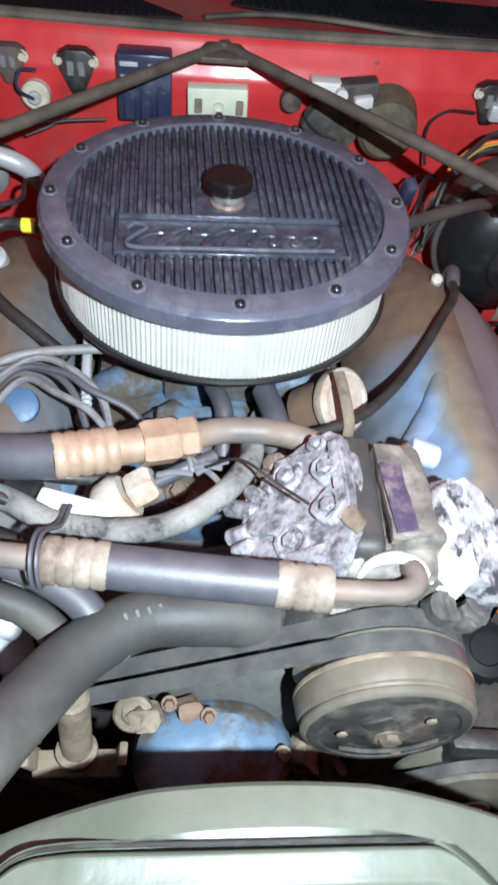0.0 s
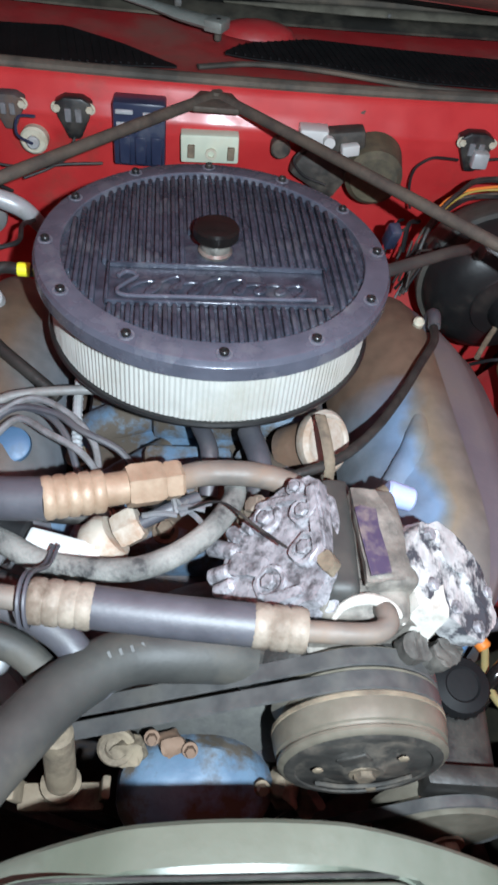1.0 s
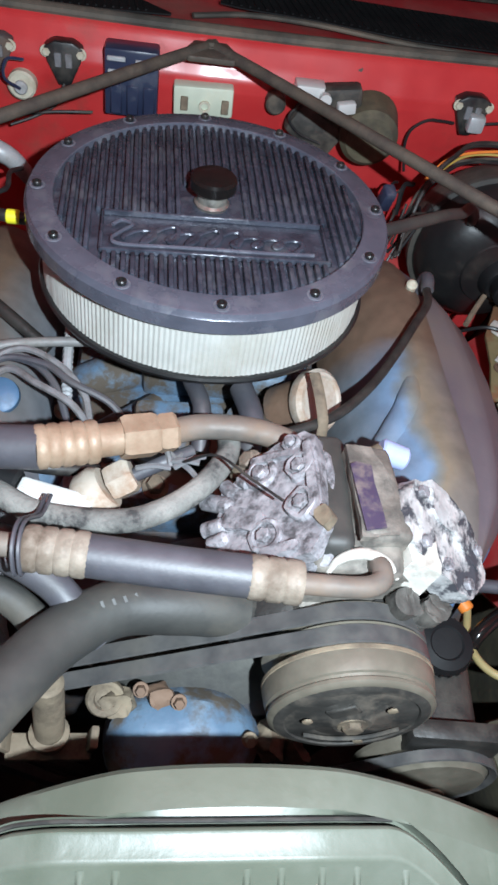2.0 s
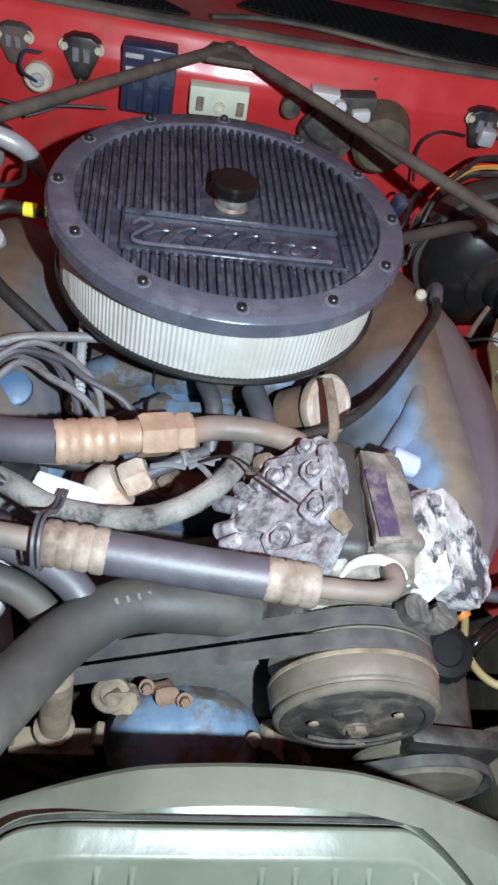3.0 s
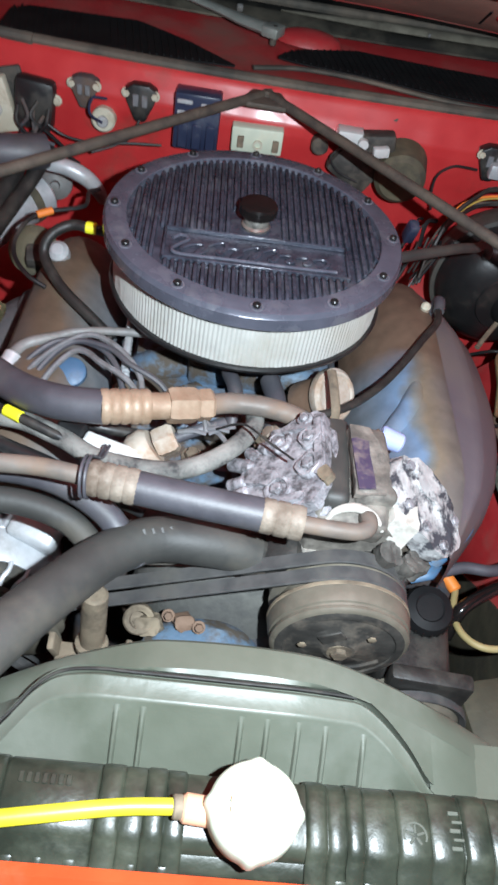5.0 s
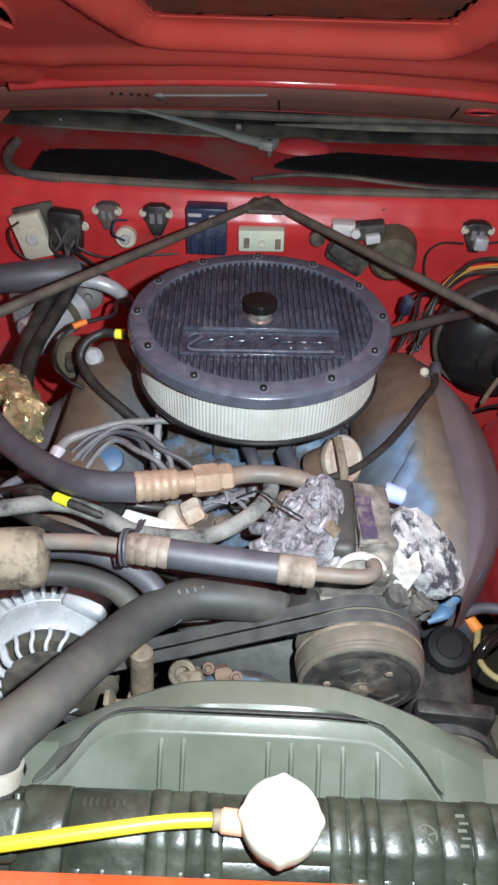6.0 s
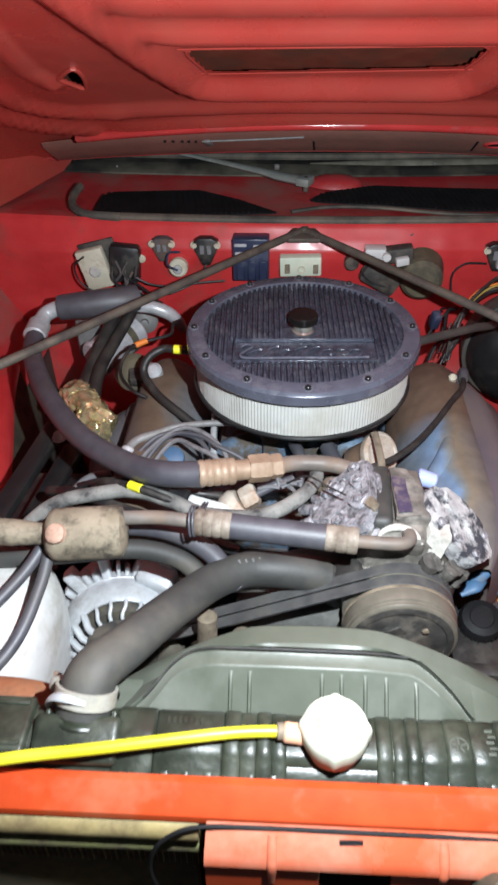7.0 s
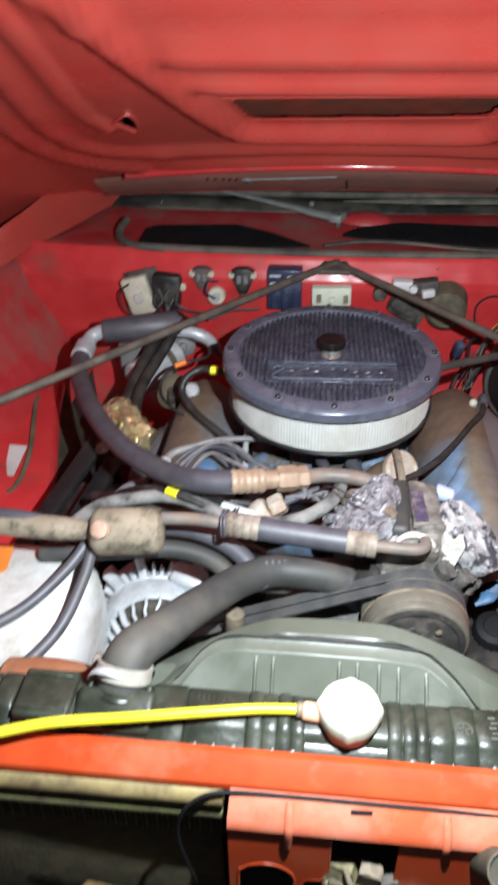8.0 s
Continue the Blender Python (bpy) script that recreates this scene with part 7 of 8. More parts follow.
for k, (c, dz) in enumerate(((orange, 0.004), (mat("yellow_wire", (0.42, 0.30, 0.06), (0.5, 0.36, 0.10), 0.5, bump=0.05), -0.002), (black_plastic, 0.008), (dark_iron, -0.006), (black_plastic, -0.012), (greasy_black, 0.012))):
    bm = B()
    dx = 0.005 * (k % 3)
    tail = [] if k < 2 else [(0.268 + dx, 0.19 + dx, 0.82), (0.285 + dx, 0.235, 0.872 + dz)]
    sweep(bm, tail + [(0.305 + dx, 0.262, 0.898 + dz), (0.335 + dx, 0.285, 0.918 + dz), (0.38, 0.300 + dx, 0.926 + dz), (0.45, 0.31, 0.926 + dz), (0.56, 0.32, 0.91)], 0.0019 if k < 4 else 0.0032, 7, 6)
    part("wire", bm, c, loom)
bm = B()
sweep(bm, [(0.365, 0.382, 0.93), (0.345, 0.380, 0.932), (0.323, 0.378, 0.931), (0.303, 0.376, 0.915), (0.300, 0.372, 0.890), (0.306, 0.36, 0.860)], 0.0022, 7, 6)
part("wire", bm, black_plastic, loom)
clutter = thing("wire_connectors", (0.26, 0.12, 0.83), "tangle of wires and small plugs beside the booster", "wires")
random.seed(5)
for k in range(12):
    bm = B()
    p = Vector((0.262 + 0.05 * random.random(), 0.20 + 0.09 * random.random(), 0.86 + 0.04 * random.random()))
    q = p + Vector((random.uniform(-0.05, -0.02), random.uniform(-0.05, -0.02), random.uniform(-0.06, -0.03)))
    mid = p.lerp(q, 0.5) + Vector((random.uniform(-0.008, 0.008), random.uniform(-0.008, 0.008), random.uniform(0.0, 0.02)))
    sweep(bm, [p, mid, q], random.choice((0.0018, 0.0022, 0.0034)), 6, 5)
    part("wire", bm, random.choice((plain_black, greasy_black, plain_black, black_plastic)), clutter)
bm = B()
box(bm, pose(0.250, 0.235, 0.885, 20, 0, 10), 0.017, 0.020, 0.036, 0.004)
part("plug", bm, navy, clutter, "dull navy plug")

# ---- heater and fittings at the side of the firewall ----
hv = thing("heater_blower", (-0.37, 0.27, 0.77), "pale grey cylinder with an olive band beside the firewall", "blower")
bm = B()
lathe(bm, [(0, 0), (0.034, 0), (0.037, 0.003), (0.0375, 0.010), (0.036, 0.014), (0.036, 0.040), (0.034, 0.044), (0.034, 0.112), (0.030, 0.116), (0, 0.116)], frame_to((-0.399, 0.222, 0.793), (-0.330, 0.312, 0.812)), 36)
drum = part("drum", bm, galv, hv, "pale grey drum")
bm = B()
lathe(bm, [(0.0345, 0), (0.0358, 0.001), (0.0358, 0.014), (0.0345, 0.015)], frame_to((-0.3535, 0.281, 0.8056), (-0.330, 0.312, 0.812)), 32)
part("band", bm, olive, drum, "olive-stained band")
bm = B()
box(bm, pose(-0.425, 0.30, 0.80, 10, 0, 20), 0.05, 0.03, 0.08, 0.006)
part("mount", bm, dull_zinc, hv, "pale mounting plate")
pumpd = thing("vacuum_disc", (-0.318, 0.34, 0.80), "dull round metal vacuum unit on the firewall", "vacuum unit")
bm = B()
lathe(bm, [(0, 0), (0.024, 0), (0.027, 0.004), (0.026, 0.012), (0.018, 0.018), (0.008, 0.020), (0.007, 0.032), (0, 0.033)], frame_to((-0.318, 0.352, 0.811), (-0.312, 0.30, 0.826)), 30)
part("disc", bm, dull_zinc, pumpd)
bm = B()
cyl(bm, (-0.318, 0.349, 0.811), (-0.318, 0.40, 0.80), 0.012, n=16)
part("stem", bm, dark_iron, pumpd)
hose("heater_elbow", [(-0.335, 0.31, 0.866), (-0.313, 0.300, 0.870), (-0.285, 0.298, 0.868), (-0.258, 0.30, 0.855), (-0.244, 0.312, 0.832), (-0.240, 0.34, 0.80)], [0.010, 0.012, 0.0135, 0.0125, 0.010], galv, "pale grey rubber elbow below the brace rod")
hose("heater_pipe", [(-0.355, 0.30, 0.885), (-0.362, 0.262, 0.862), (-0.376, 0.20, 0.838), (-0.383, 0.12, 0.825), (-0.380, 0.05, 0.825), (-0.372, 0.0, 0.80)], 0.0135, greasy_black, "black heater hose running down from the foam sleeve")
hose("heater_pipe", [(-0.318, 0.30, 0.890), (-0.330, 0.262, 0.868), (-0.350, 0.20, 0.846), (-0.361, 0.13, 0.838), (-0.358, 0.06, 0.832), (-0.350, 0.0, 0.80)], 0.0115, greasy_black, "black heater hose running down from the foam sleeve")
foil = thing("foil_wrapped_valve", (-0.36, 0.02, 0.80), "hose joint wrapped in crumpled golden foil", "joint")
bm = B()
sweep(bm, [(-0.405, 0.055, 0.825), (-0.38, 0.03, 0.842), (-0.355, 0.0, 0.842), (-0.335, -0.035, 0.825), (-0.33, -0.06, 0.80)], [0.016, 0.027, 0.024, 0.028, 0.014], 34, 10)
for v in bm.verts:
    v.co += Vector(noise.noise_vector(v.co * 45)) * 0.010 + Vector(noise.noise_vector(v.co * 130)) * 0.006
part("wrapping", bm, gold_foil, foil, angle=35)
egr = thing("vacuum_servo", (-0.28, 0.08, 0.84), "small tan servo disc with a bright dome", "servo")
bm = B()
lathe(bm, [(0, 0), (0.030, 0), (0.034, 0.005), (0.034, 0.010), (0.026, 0.018), (0.012, 0.021), (0, 0.022)], frame_to((-0.292, 0.098, 0.846), (-0.286, 0.050, 0.885)), 32)
part("case", bm, olive, egr, "tan grimy case")
bm = B()
lathe(bm, [(0, 0), (0.015, 0), (0.014, 0.012), (0.008, 0.018), (0, 0.019)], frame_to((-0.250, 0.066, 0.868), (-0.250, 0.045, 0.900)), 24)
part("dome", bm, galv, egr, "bright dome")
bm = B()
box(bm, pose(-0.272, 0.075, 0.855, 20, 0, 10), 0.05, 0.03, 0.02, 0.005)
part("bracket", bm, dark_iron, egr)
wirey = thing("tagged_hose", (-0.22, 0.02, 0.90), "black vacuum hose with a bright yellow tag", "hose")
bm = B()
sweep(bm, [(-0.168, 0.045, 0.925), (-0.201, 0.040, 0.931), (-0.228, 0.043, 0.930), (-0.251, 0.028, 0.920), (-0.256, 0.012, 0.900), (-0.228, -0.026, 0.885), (-0.188, -0.058, 0.872), (-0.155, -0.080, 0.858)], 0.0068, 10, 6)
part("hose", bm, greasy_black, wirey)
bm = B()
cyl(bm, (-0.209, 0.0405, 0.9315), (-0.195, 0.0405, 0.9312), 0.0076, n=14, bev=0.001)
part("tag", bm, neon, wirey, "bright yellow tag")
loopw = thing("tagged_wire", (-0.28, 0.10, 0.90), "thin dark wire with an orange tag", "wire")
bm = B()
sweep(bm, [(-0.222, 0.21, 0.89), (-0.231, 0.181, 0.900), (-0.229, 0.141, 0.902), (-0.254, 0.123, 0.902), (-0.278, 0.113, 0.900), (-0.296, 0.093, 0.896), (-0.304, 0.057, 0.890), (-0.297, 0.023, 0.885), (-0.274, -0.006, 0.880), (-0.250, -0.015, 0.872)], 0.0030, 8, 6)
part("wire", bm, black_plastic, loopw)
bm = B()
cyl(bm, (-0.287, 0.1045, 0.899), (-0.268, 0.1170, 0.9015), 0.0052, n=12, bev=0.001)
part("tag", bm, orange, loopw, "orange tag")
exhaust = thing("exhaust_shield", (-0.31, 0.0, 0.77), "dusty dark grey exhaust shield beside the valve cover", "heat shield")
bm = B()
sweep(bm, [(-0.300, 0.085, 0.77), (-0.304, 0.05, 0.785), (-0.308, 0.015, 0.79), (-0.318, -0.025, 0.785), (-0.325, -0.075, 0.775), (-0.325, -0.12, 0.755)], [0.012, 0.017, 0.022, 0.024, 0.022, 0.016], 14, 6, flat=0.6)
part("shield", bm, mat("dusty_dark_steel", (0.085, 0.08, 0.085), (0.14, 0.13, 0.135), 0.65, 0.1, scale=20, dirt=(0.05, 0.045, 0.045), dirt_at=0.56, dirt_scale=22, bump=0.3), exhaust)
bm = B()
sweep(bm, [(-0.283, 0.10, 0.78), (-0.288, 0.06, 0.80), (-0.290, 0.03, 0.802), (-0.286, 0.0, 0.79)], [0.008, 0.012, 0.012, 0.008], 12, 6, flat=0.6)
part("flange", bm, MATS["dusty_dark_steel"], exhaust)
hose("plug_boot", [(-0.335, -0.245, 0.825), (-0.330, -0.226, 0.840), (-0.322, -0.200, 0.845), (-0.309, -0.178, 0.842), (-0.292, -0.150, 0.825)], 0.0062, wire_grey, "grey spark plug boot and lead", "lead")
hose("tag_wire", [(-0.29, -0.235, 0.875), (-0.26, -0.262, 0.908), (-0.217, -0.286, 0.9215), (-0.17, -0.302, 0.915), (-0.12, -0.31, 0.895)], 0.005, black_plastic, "black wire sheath under the thick hose", "wire")
tagb = B()
cyl(tagb, (-0.226, -0.281, 0.921), (-0.208, -0.290, 0.922), 0.0062, n=12, bev=0.001)
solo("wire_tag", tagb, neon, (-0.217, -0.285, 0.915), "bright yellow tag on a wire sheath", "tag")

hose("loom_hose", [(-0.36, -0.22, 0.85), (-0.30, -0.262, 0.885), (-0.24, -0.298, 0.895), (-0.18, -0.318, 0.892), (-0.13, -0.335, 0.885), (-0.08, -0.345, 0.87)], 0.008, black_plastic, "black corrugated sleeve of a wiring loom")
hose("loom_hose", [(-0.33, -0.20, 0.84), (-0.27, -0.23, 0.88), (-0.20, -0.25, 0.895), (-0.14, -0.255, 0.885), (-0.09, -0.245, 0.87)], 0.006, black_plastic, "black corrugated sleeve of a wiring loom")
# ignition leads, sensors between hoses
leads = thing("ignition_leads", (-0.17, -0.12, 0.87), "bundle of grey ignition leads looping over the manifold", "wires")
for k, pts in enumerate((
        [(-0.255, -0.205, 0.845), (-0.235, -0.165, 0.868), (-0.206, -0.135, 0.884), (-0.173, -0.117, 0.891), (-0.137, -0.134, 0.889), (-0.111, -0.162, 0.880), (-0.104, -0.185, 0.862)],
        [(-0.245, -0.205, 0.845), (-0.222, -0.158, 0.870), (-0.192, -0.128, 0.886), (-0.150, -0.136, 0.891), (-0.123, -0.155, 0.888), (-0.088, -0.168, 0.878), (-0.070, -0.18, 0.862)],
        [(-0.232, -0.205, 0.845), (-0.210, -0.165, 0.872), (-0.185, -0.138, 0.883), (-0.153, -0.159, 0.887), (-0.122, -0.178, 0.884), (-0.105, -0.19, 0.868)],
        [(-0.262, -0.20, 0.842), (-0.246, -0.158, 0.864), (-0.212, -0.124, 0.880), (-0.168, -0.126, 0.884), (-0.140, -0.150, 0.880), (-0.124, -0.185, 0.862)])):
    bm = B()
    sweep(bm, pts, 0.0036, 8, 8)
    part("lead", bm, (wire_grey, rubber, wire_grey, rubber)[k], leads)
bm = B()
sweep(bm, [(-0.262, -0.182, 0.835), (-0.263, -0.160, 0.860), (-0.250, -0.128, 0.870), (-0.215, -0.109, 0.875), (-0.185, -0.099, 0.880), (-0.12, -0.094, 0.884), (-0.05, -0.09, 0.88)], [0.0085, 0.0085, 0.0075, 0.0056, 0.0050, 0.0050, 0.0050], 12, 7)
part("tube", bm, dull_zinc, leads, "pale metal vacuum tube")
bm = B()
cyl(bm, (-0.2625, -0.158, 0.862), (-0.257, -0.142, 0.869), 0.0105, n=14, bev=0.002)
part("union", bm, galv, leads, "bright union nut")
choke = thing("choke_cap", (-0.185, -0.145, 0.86), "round blue plastic cap under the leads", "cap")
bm = B()
lathe(bm, [(0, 0), (0.017, 0), (0.0185, 0.003), (0.0175, 0.008), (0.015, 0.0095), (0, 0.010)], frame_to((-0.192, -0.145, 0.852), (-0.19, -0.17, 0.90)), 28)
part("cap", bm, choke_blue, choke)
spring = thing("throttle_rod", (-0.135, -0.07, 0.88), "pale ribbed throttle rod and spring", "rod")
bm = B()
sweep(bm, [(-0.135, -0.02, 0.885), (-0.133, -0.10, 0.872), (-0.128, -0.16, 0.865)], 0.0045, 8, 20, ripple=lambda k: 0.25 * (k % 2))
part("rod", bm, galv, spring)
filler = thing("oil_filler_cap", (0.125, -0.14, 0.85), "worn cream oil filler cap on a rusty neck", "cap")
bm = B()
cyl(bm, (0.085, -0.12, 0.83), (0.112, -0.135, 0.862), 0.026, n=28, bev=0.003)
part("neck", bm, rust_brown, filler, "rusty neck")
bm = B()
lathe(bm, [(0, 0), (0.031, 0), (0.033, 0.003), (0.033, 0.012), (0.029, 0.016), (0.026, 0.016), (0.024, 0.014), (0, 0.014)], frame_to((0.112, -0.135, 0.862), (0.132, -0.155, 0.884)), 36)
part("cap", bm, cap_tan, filler)
bm = B()
sweep(bm, [(0.104, -0.150, 0.915), (0.108, -0.172, 0.908), (0.113, -0.190, 0.890), (0.114, -0.196, 0.868)], 0.0055, 10, 5, flat=0.35)
part("strap", bm, tan_steel, filler, "brown steel strap")
sensor = thing("pressure_switch", (-0.09, -0.275, 0.89), "tan ceramic pressure switch between the hoses", "switch")
bm = B()
lathe(bm, [(0, 0), (0.020, 0), (0.0225, 0.005), (0.0225, 0.018), (0.018, 0.024), (0, 0.024)], frame_to((-0.098, -0.288, 0.883), (-0.075, -0.28, 0.900)), 28)
part("body", bm, cap_tan, sensor)
bm = B()
lathe(bm, [(0, 0), (0.0145, 0), (0.016, 0.004), (0.016, 0.018), (0.013, 0.022), (0, 0.022)], frame_to((-0.078, -0.281, 0.898), (-0.058, -0.275, 0.908)), 6)
part("nut", bm, cap_tan, sensor, angle=25)
bm = B()
sweep(bm, [(-0.060, -0.276, 0.905), (-0.035, -0.268, 0.915), (-0.012, -0.255, 0.915)], 0.006, 10, 5)
part("lead", bm, rubber, sensor)
wc = thing("plug_connector", (-0.14, -0.30, 0.90), "white plastic plug with a black boot", "connector")
bm = B()
slab(bm, [(-0.030, -0.009), (0.026, -0.014), (0.030, -0.006), (0.030, 0.010), (0.024, 0.015), (-0.030, 0.010)], 0.018, pose(-0.122, -0.300, 0.889, 8, 10, -15), 0.003)
for k in range(3):
    box(bm, pose(-0.122, -0.300, 0.889, 8, 10, -15) @ pose(-0.002, -0.007 + 0.0075 * k, 0.0185, 0, 0, -4 + 4 * k), 0.050, 0.0016, 0.002, 0)
part("plug", bm, white_plastic, wc)
bm = B()
cyl(bm, (-0.148, -0.290, 0.905), (-0.175, -0.280, 0.908), 0.0125, 0.010, n=16, bev=0.003)
part("boot", bm, black_plastic, wc)
twigs = thing("wire_ends", (-0.03, -0.28, 0.915), "cut wire ends and a cable tie between the hoses", "wires")
random.seed(2)
for k in range(7):
    bm = B()
    p = Vector((-0.035 + 0.012 * random.random(), -0.278 + 0.01 * random.random(), 0.917))
    a = radians(-50 + 38 * k)
    q = p + Vector((0.028 * math.cos(a), 0.022 * math.sin(a), random.uniform(-0.004, 0.01)))
    sweep(bm, [p, p.lerp(q, 0.5) + Vector((0, 0, 0.003)), q], 0.0026, 6, 4)
    part("wire", bm, wire_grey, twigs)
bm = B()
sweep(bm, [(-0.02, -0.275, 0.925), (0.005, -0.283, 0.945), (0.03, -0.315, 0.957), (0.050, -0.340, 0.966)], 0.0012, 6, 6)
part("thin_wire", bm, black_plastic, twigs, "thin black wire over the head")

# ---- beside the right valve cover ----
oc = thing("orange_connector", (0.30, -0.25, 0.70), "orange plug on a yellowed wire", "connector")
bm = B()
cyl(bm, (0.303, -0.246, 0.682), (0.317, -0.268, 0.678), 0.0085, n=14, bev=0.002)
part("plug", bm, orange, oc)
bm = B()
sweep(bm, [(0.316, -0.267, 0.678), (0.306, -0.305, 0.682), (0.311, -0.338, 0.69), (0.335, -0.355, 0.695), (0.385, -0.345, 0.69)], 0.0045, 10, 7)
part("wire", bm, mat("yellowed_wire", (0.30, 0.24, 0.10), (0.40, 0.33, 0.16), 0.55, bump=0.1), oc, "yellowed wire")
hose("lead_hose", [(0.285, -0.27, 0.72), (0.313, -0.262, 0.722), (0.348, -0.262, 0.722), (0.382, -0.247, 0.720), (0.46, -0.20, 0.71), (0.52, -0.16, 0.70)], 0.0075, rubber, "black hose passing the compressor")
hose("steering_line", [(0.300, -0.325, 0.66), (0.312, -0.306, 0.695), (0.348, -0.281, 0.702), (0.388, -0.259, 0.700), (0.46, -0.21, 0.69), (0.54, -0.15, 0.68)], 0.0085, wet_black, "glossy black pressure line beside the pump", "pipe")
bw = thing("blue_clip", (0.27, -0.285, 0.78), "blue plastic strap wound on the bracket", "clip")
for pts, r in (([(0.287, -0.234, 0.812), (0.283, -0.262, 0.806), (0.262, -0.290, 0.800), (0.232, -0.318, 0.785)], [0.006, 0.011, 0.010, 0.009]), ([(0.250, -0.308, 0.787), (0.236, -0.320, 0.788), (0.216, -0.328, 0.781)], [0.006, 0.011, 0.006])):
    bm = B()
    sweep(bm, pts, r, 12, 7, flat=0.5)
    part("strap", bm, blue_plastic, bw, angle=60)
side = thing("fender_bracket", (0.48, 0.12, 0.70), "olive rusty bracket with pale flaking patches on the inner fender", "bracket")
bm = B()
TOP = [(-0.065, -0.075), (-0.020, -0.105), (0.045, -0.09), (0.085, -0.02), (0.080, 0.09), (0.030, 0.145), (-0.015, 0.11), (-0.045, 0.045), (-0.05, -0.01)]
slab(bm, TOP, 0.010, pose(0.485, 0.125, 0.712, 6, -8, 0), 0.003)
plate = part("plate", bm, mat("flaking_olive", (0.17, 0.14, 0.065), (0.24, 0.20, 0.10), 0.7, scale=22, dirt=(0.20, 0.095, 0.045), dirt_at=0.50, dirt_scale=13, bump=0.5, dirt_soft=0.06), side)
random.seed(21)
for x, y, r in ((0.462, 0.170, 0.017), (0.452, 0.115, 0.011), (0.50, 0.095, 0.014), (0.478, 0.060, 0.009), (0.515, 0.185, 0.015)):
    bm = B()
    slab(bm, [(r * random.uniform(0.6, 1.2) * math.cos(2 * math.pi * k / 9), 1.3 * r * random.uniform(0.6, 1.2) * math.sin(2 * math.pi * k / 9)) for k in range(9)], 0.003, pose(x, y, 0.7225 + (x - 0.485) * 0.14 + (y - 0.125) * 0.10, 6, -8, 20), 0.001)
    part("paint_flake", bm, pale_patch, plate, "pale flaked patch")
bm = B()
slab(bm, [(-0.03, -0.06), (0.05, -0.05), (0.06, 0.02), (0.02, 0.045), (-0.028, 0.03)], 0.006, pose(0.455, 0.045, 0.685, 0, -22, 8), 0.002)
part("lower_plate", bm, rust_brown, side, "rusty orange lower plate")
bm = B()
box(bm, pose(0.47, -0.045, 0.66, 0, -35, 4), 0.09, 0.10, 0.008, 0.003)
part("gusset", bm, mat("grey_green_steel", (0.12, 0.14, 0.11), (0.17, 0.19, 0.15), 0.6, scale=18, dirt=(0.06, 0.05, 0.04), dirt_at=0.55, dirt_scale=16, bump=0.3), side, "grey-green gusset")
bm = B()
slab(bm, rounded(0.014, 0.06, 0.006), 0.004, pose(0.462, -0.045, 0.6695, 0, -35, 4))
part("slot", bm, plain_black, side, "dark slot")
hexbolt("bolt", (0.445, 0.10, 0.714), (0.1, -0.1, 1), 0.007, 0.008, rust_brown, side)
rod = thing("linkage_rod", (0.43, -0.02, 0.70), "thin pale metal rod beside the valve cover", "rod")
for pts, r in (([(0.395, 0.155, 0.745), (0.415, 0.185, 0.752), (0.452, 0.235, 0.765)], 0.0042), ([(0.418, 0.020, 0.722), (0.428, -0.012, 0.722), (0.446, -0.045, 0.715), (0.458, -0.085, 0.70)], 0.0045)):
    bm = B()
    sweep(bm, pts, r, 8, 6)
    part("rod", bm, tan_steel, rod)
wires = thing("fender_wires", (0.44, 0.0, 0.68), "dark wires running along the fender", "wires")
for pts in ([(0.40, 0.19, 0.70), (0.432, 0.165, 0.735), (0.47, 0.155, 0.735), (0.54, 0.17, 0.72)], [(0.40, 0.03, 0.69), (0.425, 0.015, 0.712), (0.455, 0.018, 0.715), (0.53, 0.04, 0.71)], [(0.41, -0.05, 0.66), (0.428, -0.035, 0.705), (0.46, -0.06, 0.70), (0.52, -0.07, 0.69)]):
    bm = B()
    sweep(bm, pts, 0.0028, 7, 7)
    part("wire", bm, black_plastic, wires)
pan = thing("washer_box", (0.33, -0.42, 0.62), "dark olive grimy plastic box beside the pump", "box")
bm = B()
box(bm, pose(0.36, -0.43, 0.60, 0, -10, 10), 0.09, 0.10, 0.18, 0.015)
part("box", bm, dark_olive, pan)

# ---- beside the left valve cover ----
rail = thing("battery_tray_rail", (-0.42, -0.15, 0.80), "black steel rails of the battery hold-down", "rail")
for a, b in (((-0.40, -0.04, 0.83), (-0.46, -0.33, 0.80)), ((-0.37, -0.06, 0.80), (-0.42, -0.30, 0.77))):
    bm = B()
    m = frame_to(a, b)
    L = (Vector(b) - Vector(a)).length
    box(bm, m @ pose(0, 0, L / 2), 0.032, 0.018, L, 0.004)
    part("rail", bm, black_steel, rail)
hexbolt("bolt", (-0.385, -0.08, 0.835), (0, 0, 1), 0.008, 0.012, galv, rail, "bright bolt")
bm = B()
box(bm, pose(-0.405, -0.17, 0.66), 0.11, 0.22, 0.18, 0.012)
solo("battery", bm, black_plastic, (-0.405, -0.17, 0.57), "black battery under the rails", "battery")
SHELF = [(-0.585, 0.29), (-0.560, 0.172), (-0.520, 0.03), (-0.485, -0.10), (-0.465, -0.20), (-0.455, -0.34)]


def shelf_row(off, dz):
    return [(v[0] + off, v[1], 0.75 + dz + 0.004 * noise.noise((v[0] * 14, v[1] * 14, off * 20))) for v in smooth_path([(x, y, 0) for x, y in SHELF], 6)]


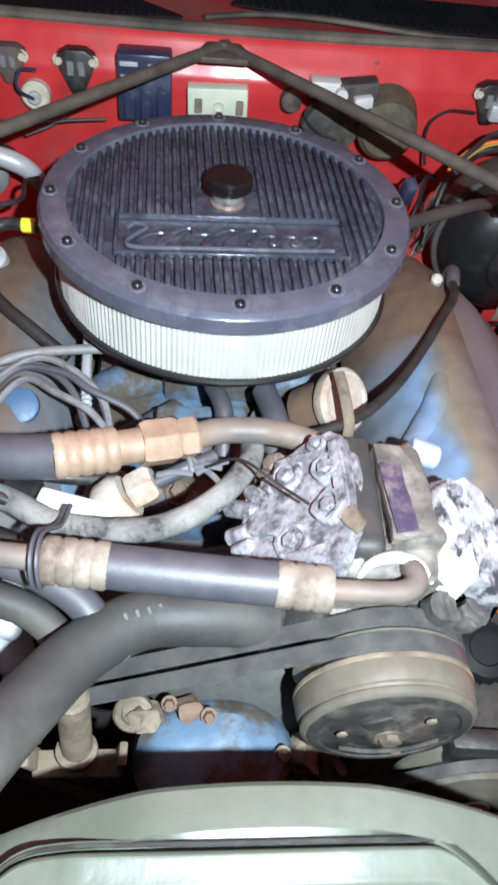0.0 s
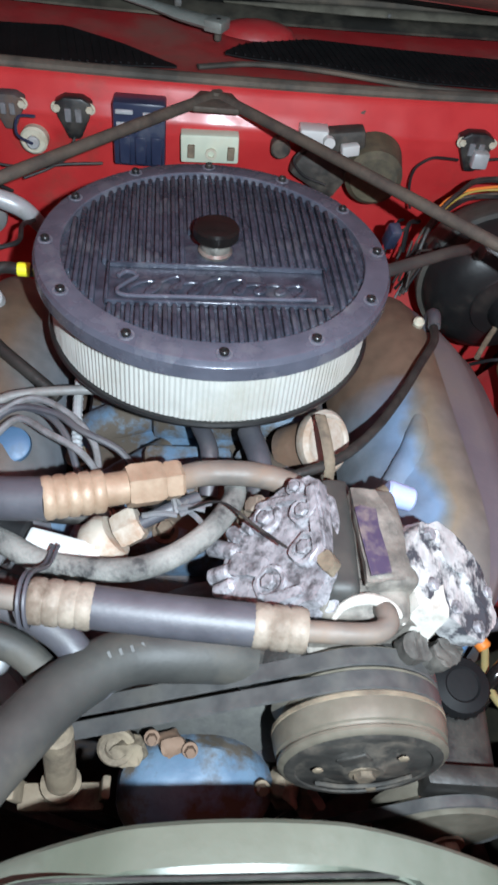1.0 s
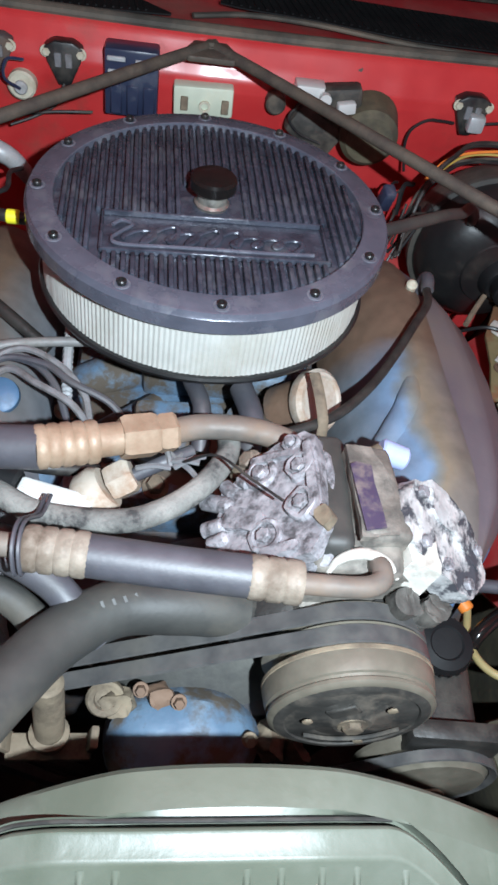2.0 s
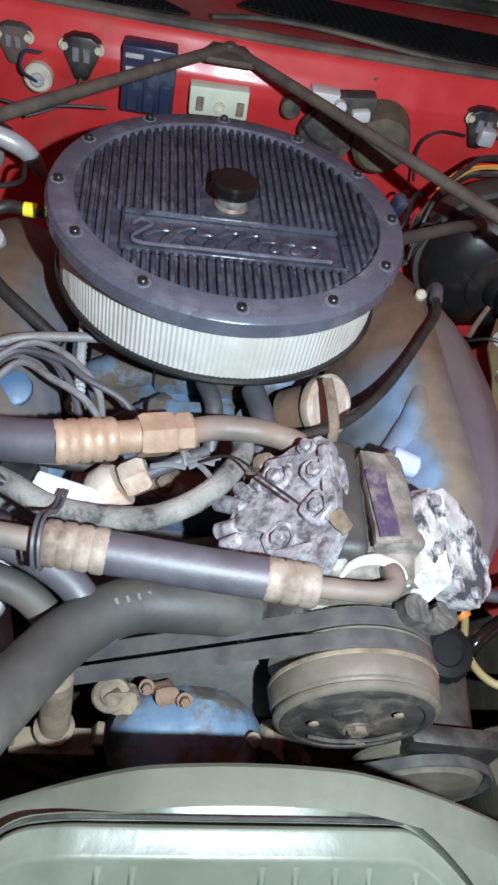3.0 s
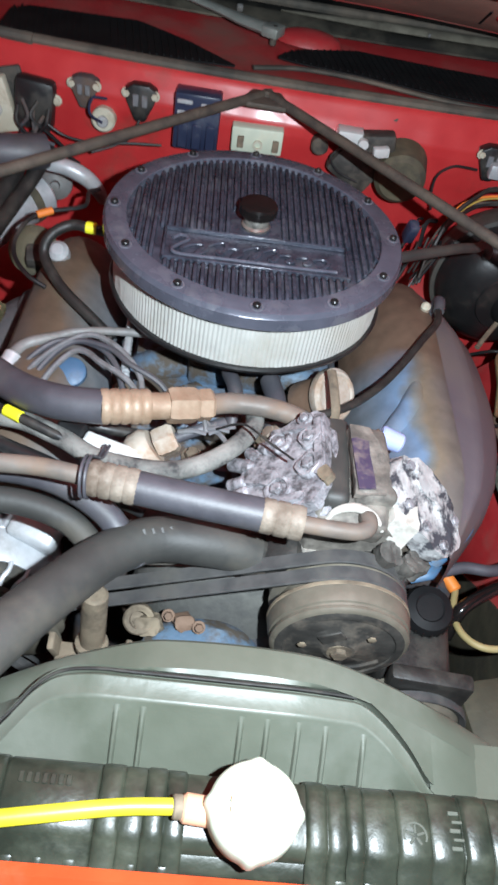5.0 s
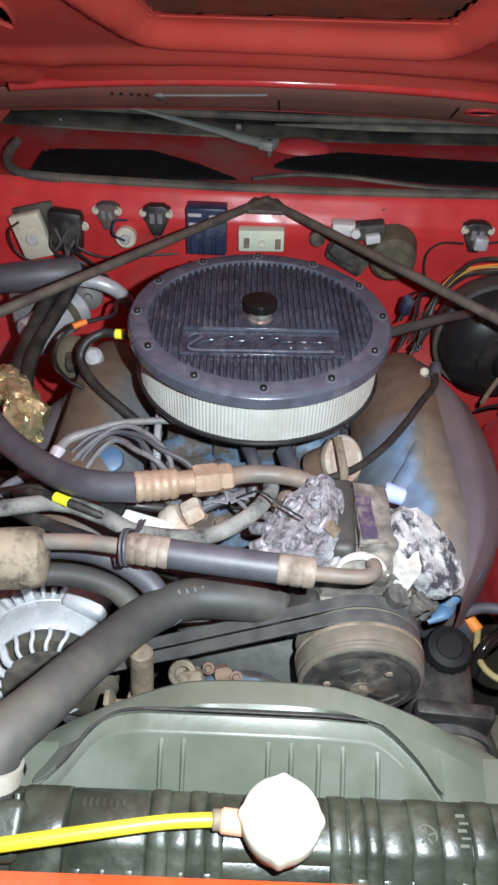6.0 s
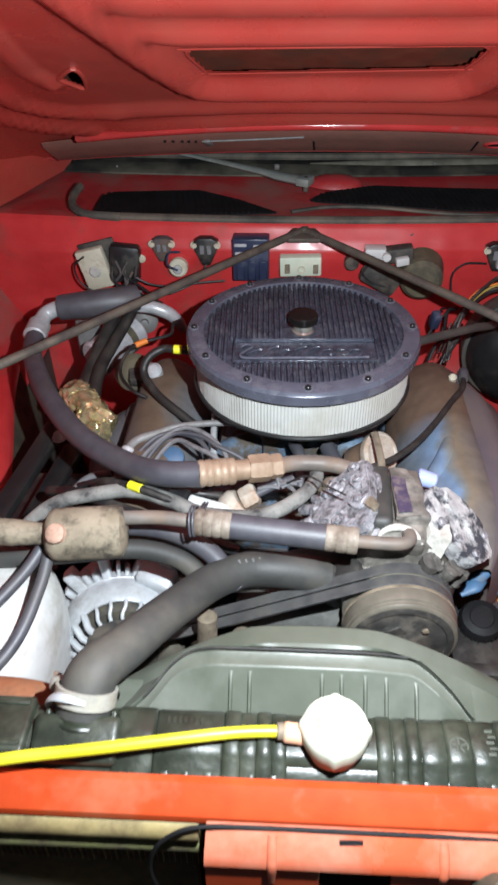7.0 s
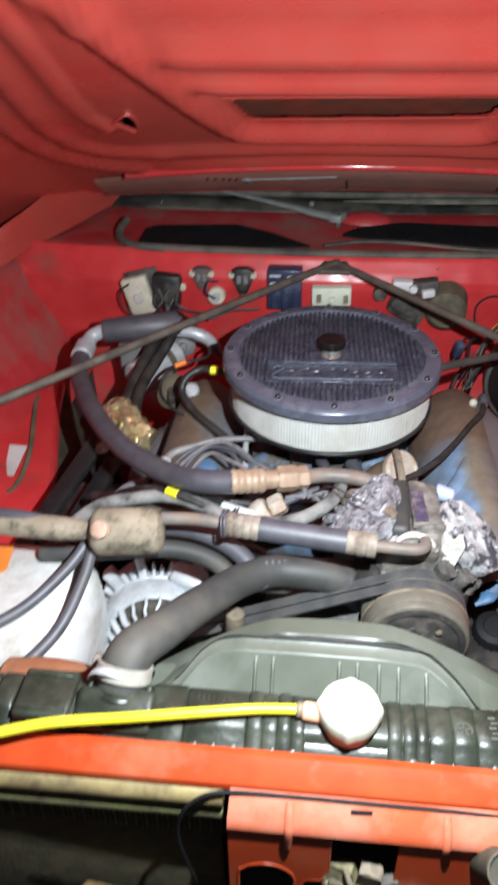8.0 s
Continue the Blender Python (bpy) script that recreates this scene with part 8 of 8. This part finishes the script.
bm = B()
loft(bm, [shelf_row(o, dz) for o, dz in ((-0.16, 0.09), (-0.11, 0.035), (-0.07, 0.012), (-0.03, 0.006), (-0.012, 0.003), (0.0, -0.004), (0.004, -0.02))], 0.004)
part("fender_shelf", bm, red, body, "red sheet shelf of the inner fender", angle=60)
bm = B()
loft(bm, [shelf_row(o, dz) for o, dz in ((0.003, -0.019), (0.018, -0.05), (0.032, -0.11), (0.036, -0.30))], 0.004)
part("shelf_flange", bm, dark_olive, body, "grimy olive side below the red shelf", angle=60)
bm = B()
sweep(bm, [(-0.70, -0.155, 0.845), (-0.60, -0.150, 0.773), (-0.560, -0.13, 0.766), (-0.545, -0.09, 0.763), (-0.556, 0.0, 0.763), (-0.583, 0.10, 0.763), (-0.61, 0.20, 0.765)], 0.0045, 8, 8, flat=0.5)
part("seam_sealer", bm, olive, body, "olive line of seam sealer")
st = B()
slab(st, [(-0.024, -0.045), (0.024, -0.045), (0.024, 0.045), (-0.024, 0.045)], 0.0012, pose(-0.585, -0.035, 0.7675, 0, 6, 4))
solo("sticker", st, white_plastic, (-0.585, -0.035, 0.767), "white paper sticker on the red fender shelf", "sticker")

# thin wiring along the firewall
fw = thing("firewall_wires", (-0.25, 0.37, 0.90), "thin dark wires looping along the firewall", "wires")
for k, pts in enumerate((
        [(-0.335, 0.362, 0.905), (-0.30, 0.360, 0.888), (-0.25, 0.358, 0.886), (-0.20, 0.360, 0.893), (-0.15, 0.362, 0.897)],
        [(-0.245, 0.362, 0.918), (-0.262, 0.352, 0.935), (-0.258, 0.356, 0.957), (-0.238, 0.366, 0.955)],
        [(-0.43, 0.362, 0.945), (-0.452, 0.366, 0.925), (-0.450, 0.366, 0.895), (-0.43, 0.362, 0.875), (-0.40, 0.358, 0.868)],
        [(-0.188, 0.376, 0.925), (-0.20, 0.366, 0.900), (-0.225, 0.36, 0.885), (-0.26, 0.352, 0.872)],
        [(0.14, 0.362, 0.945), (0.12, 0.356, 0.925), (0.135, 0.352, 0.905), (0.17, 0.350, 0.893)],
        [(0.405, 0.378, 0.935), (0.44, 0.380, 0.938), (0.48, 0.385, 0.93)])):
    bm = B()
    sweep(bm, pts, 0.0021, 7, 7)
    part("wire", bm, black_plastic if k != 1 else navy, fw)

# dark sheet added low beside the pump, to darken the red inner fender
sh = thing("fender_cover", (0.41, -0.35, 0.25), "added dark olive grimy sheet that darkens the inner fender", "splash shield")
bm = B()
loft(bm, [[(0.408 + 0.006 * math.sin(9 * y + z * 14), y, z * (0.68 + 0.36 * min(1.0, max(0.0, (-0.05 - y) / 0.30))) / 0.95) for y in [-0.62 + 0.57 * k / 16 for k in range(17)]] for z in (0.22, 0.32, 0.42, 0.52, 0.60, 0.63)], 0.004)
part("flap", bm, dark_olive, sh)
